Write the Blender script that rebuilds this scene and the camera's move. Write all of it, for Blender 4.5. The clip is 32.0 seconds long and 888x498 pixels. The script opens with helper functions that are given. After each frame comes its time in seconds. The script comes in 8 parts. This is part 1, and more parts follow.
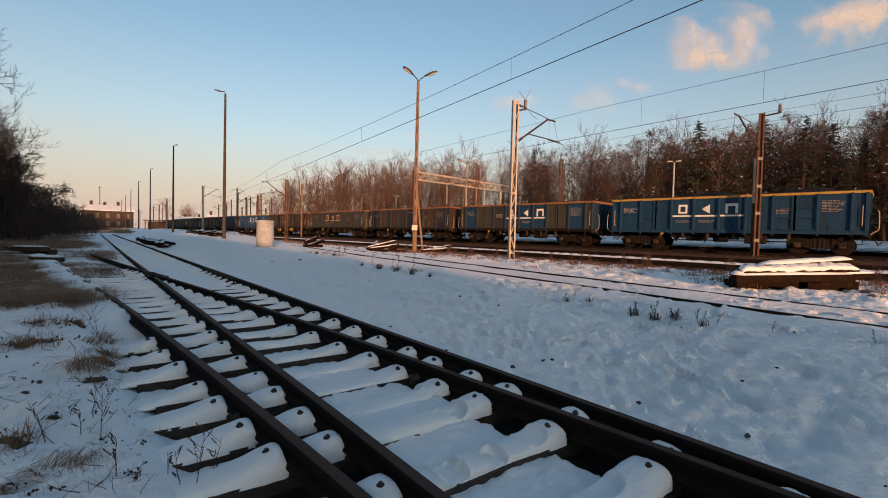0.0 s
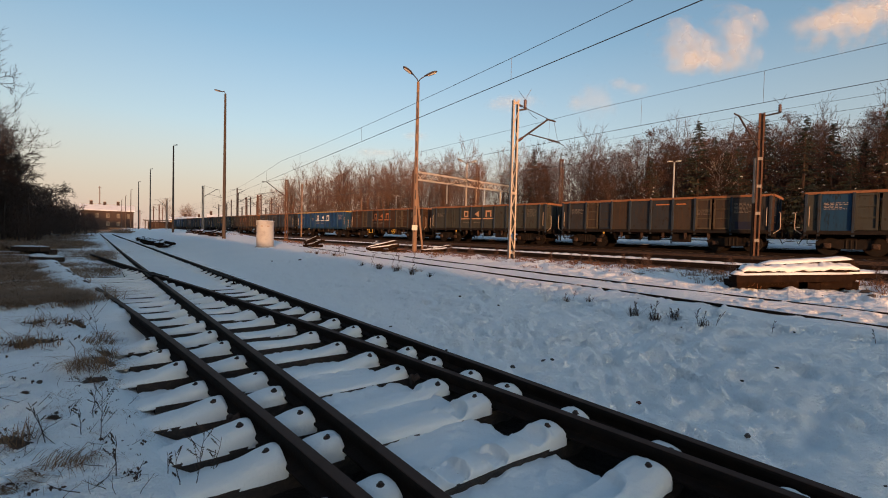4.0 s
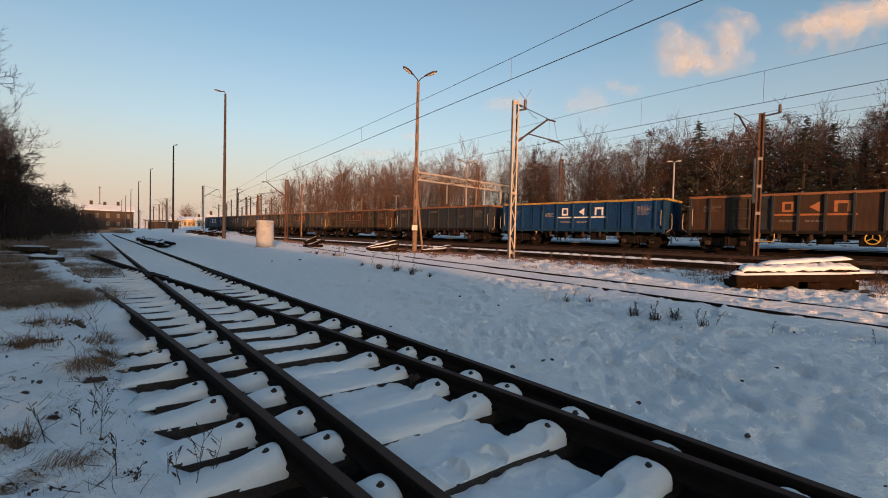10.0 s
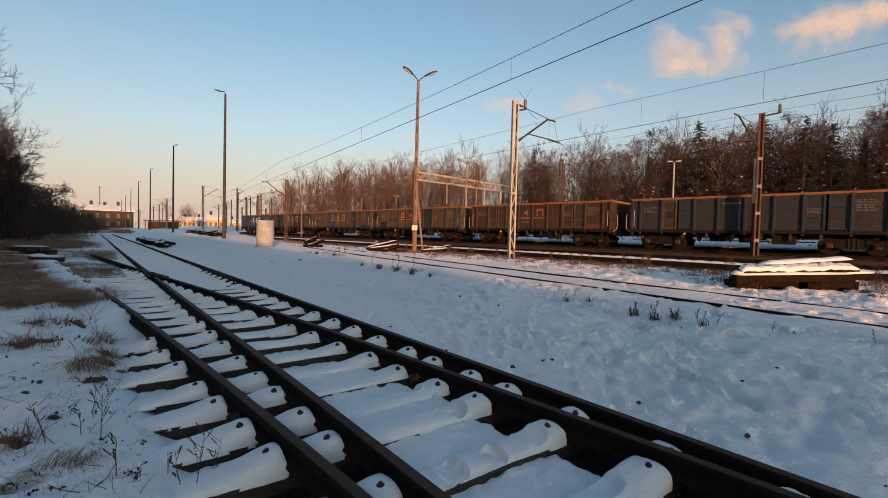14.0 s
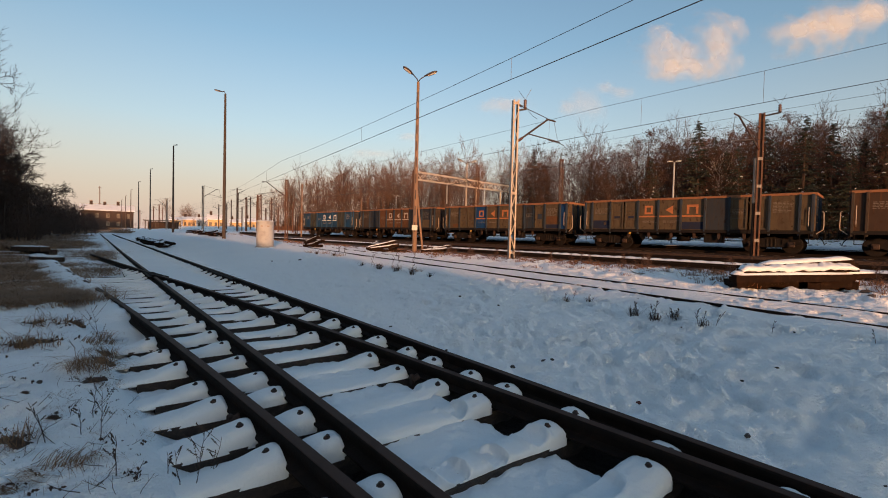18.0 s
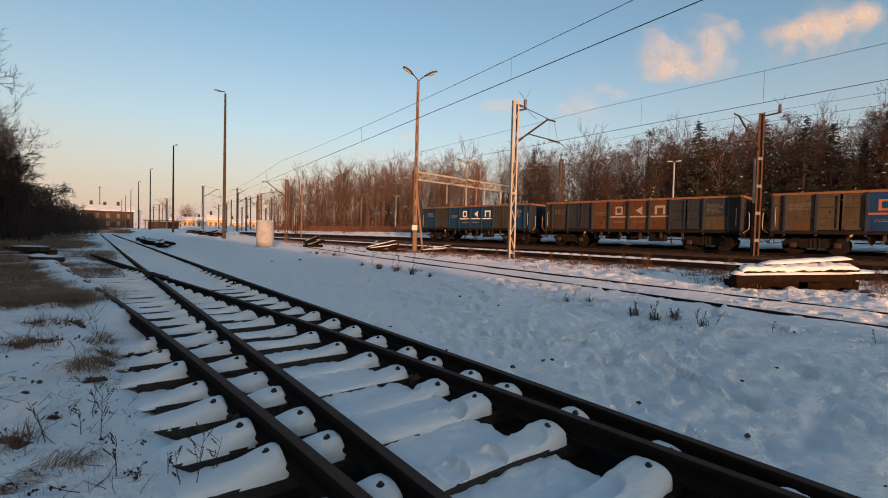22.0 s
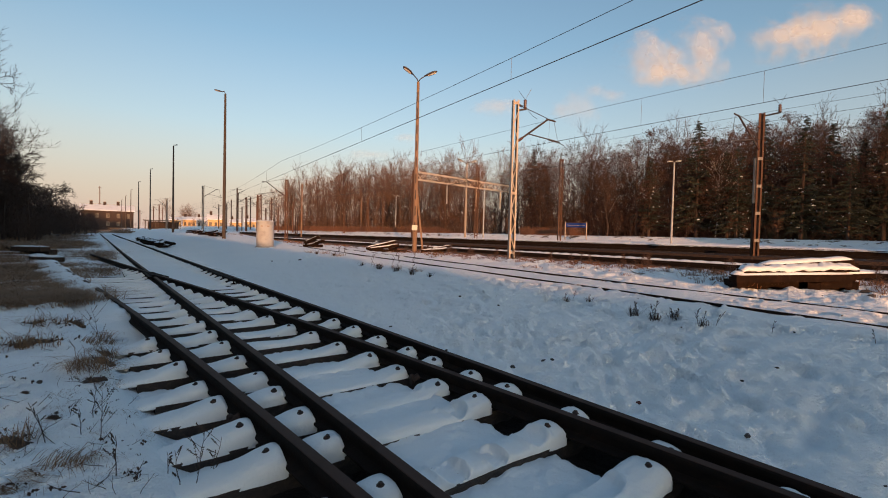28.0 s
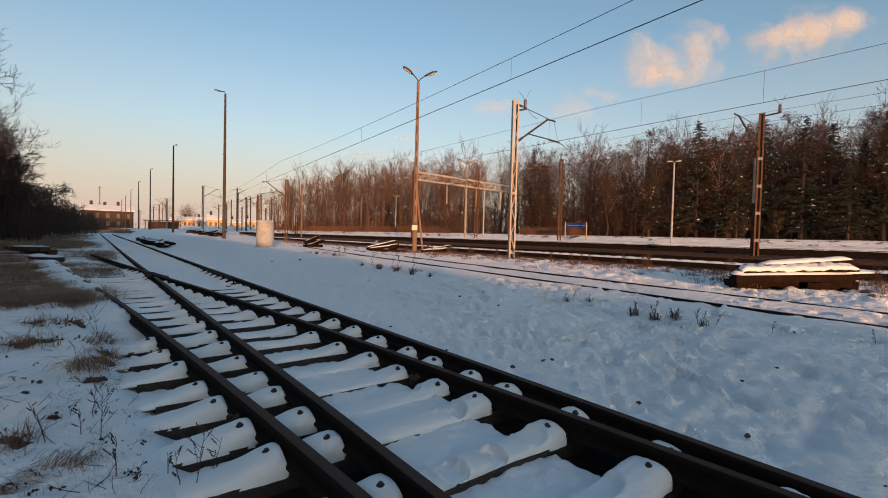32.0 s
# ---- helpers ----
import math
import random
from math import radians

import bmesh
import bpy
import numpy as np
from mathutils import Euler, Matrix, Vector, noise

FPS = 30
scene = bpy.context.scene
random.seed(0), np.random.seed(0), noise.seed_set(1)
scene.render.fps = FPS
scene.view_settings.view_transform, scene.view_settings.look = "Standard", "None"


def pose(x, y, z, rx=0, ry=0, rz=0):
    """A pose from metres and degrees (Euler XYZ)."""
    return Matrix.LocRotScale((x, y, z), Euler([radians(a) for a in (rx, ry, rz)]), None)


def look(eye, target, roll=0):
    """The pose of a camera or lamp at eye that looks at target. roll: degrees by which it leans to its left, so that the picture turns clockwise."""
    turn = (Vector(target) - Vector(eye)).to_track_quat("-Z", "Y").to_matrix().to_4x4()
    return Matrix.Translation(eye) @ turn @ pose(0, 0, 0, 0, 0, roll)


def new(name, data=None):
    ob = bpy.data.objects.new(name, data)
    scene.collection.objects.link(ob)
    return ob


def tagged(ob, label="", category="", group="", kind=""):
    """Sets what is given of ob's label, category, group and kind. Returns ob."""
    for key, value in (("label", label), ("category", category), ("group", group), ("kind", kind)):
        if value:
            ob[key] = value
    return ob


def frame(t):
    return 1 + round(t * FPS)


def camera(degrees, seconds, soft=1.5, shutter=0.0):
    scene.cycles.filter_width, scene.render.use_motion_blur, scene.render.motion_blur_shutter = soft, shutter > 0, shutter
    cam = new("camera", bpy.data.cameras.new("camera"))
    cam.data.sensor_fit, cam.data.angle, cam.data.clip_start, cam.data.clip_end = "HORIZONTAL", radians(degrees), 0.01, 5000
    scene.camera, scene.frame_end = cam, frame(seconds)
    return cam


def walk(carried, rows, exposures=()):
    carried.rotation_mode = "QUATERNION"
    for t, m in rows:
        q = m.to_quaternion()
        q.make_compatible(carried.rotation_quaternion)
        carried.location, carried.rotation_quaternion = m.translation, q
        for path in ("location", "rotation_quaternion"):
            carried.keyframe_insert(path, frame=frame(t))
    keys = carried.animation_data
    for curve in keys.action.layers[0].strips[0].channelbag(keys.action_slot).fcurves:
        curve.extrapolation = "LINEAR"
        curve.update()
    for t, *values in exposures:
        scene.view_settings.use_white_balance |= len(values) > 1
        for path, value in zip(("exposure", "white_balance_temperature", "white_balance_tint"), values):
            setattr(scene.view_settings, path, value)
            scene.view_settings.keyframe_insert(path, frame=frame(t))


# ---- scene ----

# ---------------------------------------------------------------- camera
EYE_Z = 1.135
cam = camera(89.65, 32.0, soft=1.0)
VIEW = Matrix.Translation((0, 0, EYE_Z)) @ pose(0, 0, 0, 90 - 1.70) @ pose(0, 0, 0, 0, 0, 1.444)
walk(cam, [(0.0, VIEW), (32.0, VIEW)], exposures=[(0.0, 0.80, 6620, 7), (32.0, 0.80, 6620, 7)])

# ---------------------------------------------------------------- plan
# Near track: straight along T1, N1 across it.  Main line of the train: along T2.
TH1, TH2 = radians(-37.87), radians(-45.06)
N1, T1 = Vector((math.cos(TH1), -math.sin(TH1))), Vector((math.sin(TH1), math.cos(TH1)))
N2, T2 = Vector((math.cos(TH2), -math.sin(TH2))), Vector((math.sin(TH2), math.cos(TH2)))
BEND_AT, BEND_R = 20.0, 1300.0
TRAIN_N, TRAIN_Z = 31.1, 0.65
SHADE_BANK_H = 6.5     # unseen snowy bank beside and behind the camera, added to shade the foreground
SIDING_Z, M0_N, M0_Z, M1_N, M1_Z = 0.20, 18.6, 0.30, 24.4, 0.36


def at1(n, s):
    """Plan place n metres across and s metres along the near track."""
    p = N1 * n + T1 * s
    return p.x, p.y


def bend(s):
    """The straight track's slight turn to the left further on."""
    return -0.0065 * np.maximum(s - 3.0, 0)


def r2_n(s):
    return 1.188 + bend(s) - 0.005 * np.clip(s - 3.0, 0, 22)


def r4_n(s):
    return 2.695 + bend(s)


def r3_n(s):
    """Right-hand rail of the diverging track, a switch blade beside the straight rail at its toe."""
    q = np.minimum(s, 13.3)
    return np.minimum(2.53 - 0.062 * q - 0.0033 * q * q - 0.125 * np.maximum(s - 13.3, 0), r4_n(s) - 0.078)


def r1_n(s):
    """Left-hand rail of the diverging track."""
    q = np.minimum(s, 13.3)
    return np.minimum(1.023 - 0.062 * q - 0.0033 * q * q - 0.125 * np.maximum(s - 13.3, 0), r2_n(s) - 0.078)


def siding_n(s):
    return 8.0 + 0.10 * s + 0.0007 * max(s, 0) ** 2


def train_at(s, off=0.0):
    """Plan place and tangent at s metres along the train's track, off metres to its far side."""
    if s <= BEND_AT:
        t, nn, p = T2, N2, N2 * TRAIN_N + T2 * s
    else:
        a = (s - BEND_AT) / BEND_R
        t, nn = T2 * math.cos(a) + N2 * math.sin(a), N2 * math.cos(a) - T2 * math.sin(a)
        p = N2 * TRAIN_N + T2 * (BEND_AT + BEND_R * math.sin(a)) + N2 * (BEND_R * (1 - math.cos(a)))
    return p + nn * off, t, nn


def smooth(a, b, v):
    k = np.clip((v - a) / (b - a), 0, 1)
    return k * k * (3 - 2 * k)


def train_side(x, y):
    """Metres beyond the centre of the train's track."""
    n, s = x * N2.x + y * N2.y, x * T2.x + y * T2.y
    return n - TRAIN_N - np.maximum(s - BEND_AT, 0) ** 2 / (2 * BEND_R)


def ground_z(x, y):
    """Height of the ground, for numbers or arrays."""
    x, y = np.asarray(x, float), np.asarray(y, float)
    n, s = x * N1.x + y * N1.y, x * T1.x + y * T1.y
    m = train_side(x, y)
    z = -0.13 + 0.24 * smooth(3.2, 7.5, n) + 0.08 * smooth(13, 17, n - 0.12 * np.maximum(s, 0))
    left = r1_n(s)
    z = z - 0.19 * smooth(left - 0.62, left - 0.20, n) * (1 - smooth(2.72, 2.92, n)) * (1 - smooth(12, 24, s))
    z = z + 0.07 * smooth(left - 0.45, left - 0.75, n) * smooth(-6.0, -2.0, n) * (1 - smooth(9, 14, s))
    z = z + 0.064 * smooth(2.2, 1.2, np.abs(n - 8.0 - 0.1 * s - 0.0007 * np.maximum(s, 0) ** 2)) * smooth(95, 80, s)
    mound = np.interp(s, [14, 25, 36, 64, 94, 200], [0, 0.15, 0.42, 0.58, 0.75, 0.9])
    z = z + mound * smooth(3.6, 6.6, n) * (1 - smooth(6.0, 7.0, n - 0.1 * np.maximum(s, 0) - 0.0007 * np.maximum(s, 0) ** 2))
    z = z - 0.24 * smooth(16.0, 17.2, n) * (1 - smooth(1.2, 2.2, m))
    z = z + 0.32 * smooth(-5.5, -2.0, m) + 0.98 * smooth(5.2, 9.0, m) + 0.3 * smooth(11, 30, m)
    # the last term raises the unseen bank that keeps the sun off the foreground
    z = z + 0.05 * smooth(0.2, -0.5, n) + 0.1 * smooth(-1, -4, n) + SHADE_BANK_H * smooth(-8.0, -12.5, n) * (1 - smooth(42, 58, s))
    return z


# ---------------------------------------------------------------- sky and sun
SUN_EL = 7.0
SUN_AZ = Vector((0.25, -0.97)).normalized()
SUN_FROM = Vector((SUN_AZ.x * math.cos(radians(SUN_EL)), SUN_AZ.y * math.cos(radians(SUN_EL)), math.sin(radians(SUN_EL))))
world = bpy.data.worlds.new("sky")
scene.world = world
world.use_nodes = True
wn, wl = world.node_tree.nodes, world.node_tree.links
sky = wn.new("ShaderNodeTexSky")
sky.sky_type = "NISHITA"
sky.sun_disc = False
sky.sun_elevation = radians(SUN_EL)
sky.sun_rotation = math.atan2(SUN_FROM.x, SUN_FROM.y)
sky.air_density, sky.dust_density, sky.ozone_density = 1.0, 1.5, 1.6
# evening haze all round the horizon
wtc, wsep, wramp, wmix = (wn.new(k) for k in ("ShaderNodeTexCoord", "ShaderNodeSeparateXYZ", "ShaderNodeValToRGB", "ShaderNodeMix"))
wl.new(wtc.outputs["Generated"], wsep.inputs[0])
wl.new(wsep.outputs["Z"], wramp.inputs[0])
for at_z, amount in ((0.0, 0.95), (0.09, 0.72), (0.21, 0.24), (0.38, 0.0)):
    e = wramp.color_ramp.elements.new(at_z) if at_z not in (0.0,) else wramp.color_ramp.elements[0]
    e.position, e.color = at_z, (amount, amount, amount, 1)
wramp.color_ramp.elements[-1].color = (0, 0, 0, 1)
wmix.data_type = "RGBA"
wl.new(wramp.outputs[0], wmix.inputs[0])
wl.new(sky.outputs[0], wmix.inputs[6])
wmix.inputs[7].default_value = (2.90, 2.15, 1.88, 1)
wl.new(wmix.outputs[2], wn["Background"].inputs[0])
wn["Background"].inputs[1].default_value = 0.14

sun_data = bpy.data.lights.new("sun", "SUN")
sun_data.energy, sun_data.angle, sun_data.color = 3.2, radians(0.6), (1.0, 0.47, 0.21)
sun = new("sun", sun_data)
sun.matrix_world = look(SUN_FROM * 100, (0, 0, 0))
tagged(sun, kind="structure")


# ---------------------------------------------------------------- materials
def nodes_of(name):
    m = bpy.data.materials.new(name)
    m.use_nodes = True
    nt = m.node_tree
    return m, nt.nodes, nt.links, nt.nodes["Principled BSDF"]


def noise_node(nn, ll, vec, scale, detail=4, rough=0.55):
    t = nn.new("ShaderNodeTexNoise")
    t.inputs["Scale"].default_value, t.inputs["Detail"].default_value, t.inputs["Roughness"].default_value = scale, detail, rough
    ll.new(vec, t.inputs["Vector"])
    return t.outputs["Fac"]


def ramp(nn, ll, fac, a, b):
    r = nn.new("ShaderNodeMapRange")
    r.interpolation_type = "SMOOTHSTEP"
    r.inputs[1].default_value, r.inputs[2].default_value = a, b
    ll.new(fac, r.inputs[0])
    return r.outputs[0]


def blend(nn, ll, fac, a, b):
    m = nn.new("ShaderNodeMix")
    m.data_type = "RGBA"
    if isinstance(fac, float):
        m.inputs[0].default_value = fac
    else:
        ll.new(fac, m.inputs[0])
    for i, c in ((6, a), (7, b)):
        if isinstance(c, tuple):
            m.inputs[i].default_value = (*c, 1)
        else:
            ll.new(c, m.inputs[i])
    return m.outputs[2]


def bumped(nn, ll, bsdf, height, strength, distance):
    b = nn.new("ShaderNodeBump")
    b.inputs["Strength"].default_value, b.inputs["Distance"].default_value = strength, distance
    ll.new(height, b.inputs["Height"])
    ll.new(b.outputs[0], bsdf.inputs["Normal"])


def worn(name, base, second=None, wear=(0.45, 0.7), scale=3.0, rough=0.75, metal=0.0, bump=0.25, fine=60.0, tint=0.12, stretch=(1, 1, 1), spec=0.5, rust=None):
    """A surface with two scales of variation: patches of a second colour, and fine grain with relief."""
    m, nn, ll, b = nodes_of(name)
    tc = nn.new("ShaderNodeTexCoord")
    mp = nn.new("ShaderNodeMapping")
    mp.inputs["Scale"].default_value = stretch
    ll.new(tc.outputs["Object"], mp.inputs[0])
    info = nn.new("ShaderNodeObjectInfo")
    add = nn.new("ShaderNodeVectorMath")
    add.operation = "ADD"
    ll.new(mp.outputs[0], add.inputs[0])
    sc = nn.new("ShaderNodeMath")
    sc.operation = "MULTIPLY"
    sc.inputs[1].default_value = 37.0
    ll.new(info.outputs["Random"], sc.inputs[0])
    ll.new(sc.outputs[0], add.inputs[1])
    v = add.outputs[0]
    n1 = noise_node(nn, ll, v, scale, 6, 0.6)
    n2 = noise_node(nn, ll, v, fine, 3)
    second = second or tuple(c * 0.6 for c in base)
    c = blend(nn, ll, ramp(nn, ll, n1, *wear), base, second)
    hi = tuple(min(1, k * (1 + 2 * tint)) for k in base)
    lo = tuple(k * (1 - 2 * tint) for k in base)
    grain = blend(nn, ll, n2, lo, hi)
    c2 = blend(nn, ll, 0.35, c, grain)
    if rust:
        # rust run down the sheet, and dust in broad clouds
        mr = nn.new("ShaderNodeMapping")
        mr.inputs["Scale"].default_value = (3.2, 3.2, 0.6)
        ll.new(v, mr.inputs[0])
        runs = noise_node(nn, ll, mr.outputs[0], 1.6, 6, 0.65)
        spots = noise_node(nn, ll, v, 3.2, 8, 0.7)
        c2 = blend(nn, ll, ramp(nn, ll, runs, 0.46, 0.78), c2, rust)
        c2 = blend(nn, ll, ramp(nn, ll, spots, 0.55, 0.66), c2, tuple(k * 0.45 for k in rust))
    ll.new(c2, b.inputs["Base Color"])
    b.inputs["Roughness"].default_value, b.inputs["Metallic"].default_value = rough, metal
    b.inputs["Specular IOR Level"].default_value = spec
    if bump:
        bumped(nn, ll, b, n2, bump, 0.01)
    return m


def snow_material(name, clean=((0.84, 0.88, 0.92), (0.91, 0.935, 0.95)), dirt=(0.30, 0.24, 0.18), cover=(0.72, 0.80), dirt_scale=1.2, bump_far=0.35, verge=False, relief=0.022):
    m, nn, ll, b = nodes_of(name)
    geo = nn.new("ShaderNodeNewGeometry")
    v = geo.outputs["Position"]
    big = noise_node(nn, ll, v, 0.35, 3)
    mid = noise_node(nn, ll, v, dirt_scale, 6, 0.65)
    fine = noise_node(nn, ll, v, 55, 4, 0.7)
    lump = noise_node(nn, ll, v, 7.0, 4, 0.6)
    c = blend(nn, ll, big, *clean)
    if verge:
        # thin snow with earth and dead grass showing, along the main tracks and on the rough land
        dot = nn.new("ShaderNodeVectorMath")
        dot.operation = "DOT_PRODUCT"
        dot.inputs[1].default_value = (N1.x, N1.y, 0)
        ll.new(v, dot.inputs[0])
        zone = ramp(nn, ll, dot.outputs["Value"], 9.5, 14.5)
        rough_land = ramp(nn, ll, dot.outputs["Value"], -0.8, -3.0)
        for where, much in ((zone, 0.165), (rough_land, 0.30)):
            more = nn.new("ShaderNodeMath")
            more.operation = "MULTIPLY_ADD"
            more.inputs[1].default_value = much
            ll.new(where, more.inputs[0])
            ll.new(mid, more.inputs[2])
            mid = more.outputs[0]
    c = blend(nn, ll, ramp(nn, ll, mid, *cover), c, dirt)
    ll.new(c, b.inputs["Base Color"])
    b.inputs["Roughness"].default_value = 0.7
    b.inputs["Specular IOR Level"].default_value = 0.2
    mx = nn.new("ShaderNodeMath")
    mx.operation = "MULTIPLY_ADD"
    mx.inputs[1].default_value = 5.0
    ll.new(lump, mx.inputs[0])
    ll.new(fine, mx.inputs[2])
    grain = noise_node(nn, ll, v, 21, 3, 0.6)
    my = nn.new("ShaderNodeMath")
    my.operation = "MULTIPLY_ADD"
    my.inputs[1].default_value = 2.6
    ll.new(grain, my.inputs[0])
    ll.new(mx.outputs[0], my.inputs[2])
    bumped(nn, ll, b, my.outputs[0], bump_far, relief)
    return m


SNOW = snow_material("snow", dirt=(0.13, 0.088, 0.06), verge=True, bump_far=0.7, relief=0.026)
SNOW_CAP = snow_material("snow_cap", ((0.70, 0.745, 0.785), (0.78, 0.815, 0.84)), cover=(0.80, 0.9), bump_far=0.24)
BALLAST = snow_material("ballast_with_snow", dirt=(0.050, 0.030, 0.020), cover=(0.20, 0.34), dirt_scale=0.9, bump_far=1.0)
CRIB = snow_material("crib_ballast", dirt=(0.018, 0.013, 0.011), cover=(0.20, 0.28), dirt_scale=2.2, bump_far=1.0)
PLATFORM_SNOW = snow_material("platform_snow", dirt=(0.3, 0.24, 0.19), cover=(0.88, 0.98), dirt_scale=3.0, bump_far=0.8)
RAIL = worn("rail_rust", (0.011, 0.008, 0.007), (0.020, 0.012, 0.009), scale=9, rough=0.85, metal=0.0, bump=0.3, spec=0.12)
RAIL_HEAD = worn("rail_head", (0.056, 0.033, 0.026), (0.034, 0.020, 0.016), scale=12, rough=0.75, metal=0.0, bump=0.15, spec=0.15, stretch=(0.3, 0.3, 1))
WOOD = worn("tarred_wood", (0.030, 0.022, 0.018), (0.07, 0.05, 0.038), scale=5, rough=0.85, bump=0.6, stretch=(1, 6, 6))
BOLT = worn("rusty_bolt", (0.035, 0.022, 0.018), (0.06, 0.03, 0.02), scale=30, rough=0.7, metal=0.3)
CONCRETE = worn("concrete", (0.38, 0.385, 0.39), (0.25, 0.24, 0.23), scale=2.0, rough=0.9, bump=0.3)
OLD_CONCRETE = worn("old_concrete", (0.34, 0.28, 0.23), (0.22, 0.17, 0.14), scale=2.0, rough=0.9, bump=0.3)
RUST_CONCRETE = worn("rust_stained_concrete", (0.22, 0.135, 0.088), (0.15, 0.088, 0.06), scale=2.0, rough=0.9, bump=0.3)
PALE_BOX = worn("pale_box_paint", (0.62, 0.58, 0.52), (0.45, 0.4, 0.35), scale=6, rough=0.6, bump=0.1)
# darker concrete for the row of yard lamps
LAMP_CONCRETE = worn("dark_concrete", (0.058, 0.044, 0.037), (0.04, 0.031, 0.027), scale=2.0, rough=0.9, bump=0.3)
STEEL_RUST = worn("rusty_steel", (0.115, 0.055, 0.032), (0.065, 0.033, 0.023), scale=3, rough=0.75, metal=0.2)
STEEL_GREY = worn("galvanised_steel", (0.29, 0.255, 0.225), (0.20, 0.165, 0.14), scale=4, rough=0.55, metal=0.35)
STEEL_DARK = worn("dark_steel", (0.055, 0.045, 0.042), (0.10, 0.055, 0.04), scale=4, rough=0.65, metal=0.3)
WIRE = worn("copper_wire", (0.05, 0.045, 0.042), rough=0.5, metal=0.5, bump=0)
GLASS_LAMP = worn("lamp_glass", (0.75, 0.68, 0.58), rough=0.25, bump=0)
PORCELAIN = worn("insulator", (0.10, 0.05, 0.04), rough=0.25, bump=0)
BARK = worn("bark", (0.066, 0.041, 0.030), (0.036, 0.025, 0.02), scale=2, rough=0.9, bump=0.6, stretch=(3, 3, 0.6))
BIRCH_BARK = worn("birch_bark", (0.55, 0.48, 0.42), (0.1, 0.08, 0.07), wear=(0.55, 0.62), scale=3, rough=0.8, stretch=(1, 1, 4))
# near-side trees and thicket: the shade they stand in is put into the colour
TWIG_SHADED = worn("shaded_twigs", (0.056, 0.034, 0.025), (0.034, 0.022, 0.017), scale=1.0, rough=0.9, bump=0)
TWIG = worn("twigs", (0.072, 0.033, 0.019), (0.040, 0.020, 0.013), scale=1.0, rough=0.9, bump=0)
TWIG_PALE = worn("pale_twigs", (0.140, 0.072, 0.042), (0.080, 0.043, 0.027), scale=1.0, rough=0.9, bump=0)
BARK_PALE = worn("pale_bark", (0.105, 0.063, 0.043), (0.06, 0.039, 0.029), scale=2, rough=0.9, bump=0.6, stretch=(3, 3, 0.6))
BROWN_LEAF = worn("withered_leaves", (0.080, 0.038, 0.021), (0.045, 0.024, 0.014), scale=0.8, rough=0.8, bump=0)
NEEDLE = worn("pine_needles", (0.020, 0.026, 0.013), (0.034, 0.027, 0.015), scale=0.9, rough=0.8, bump=0)
DRY_GRASS = worn("dry_grass", (0.23, 0.132, 0.070), (0.125, 0.070, 0.040), scale=2, rough=0.9, bump=0)
WEED = worn("dry_weed", (0.055, 0.035, 0.027), rough=0.9, bump=0)
COAL = worn("coal", (0.014, 0.013, 0.013), (0.026, 0.023, 0.021), scale=6, rough=0.85, bump=0.8, fine=18, spec=0.1)


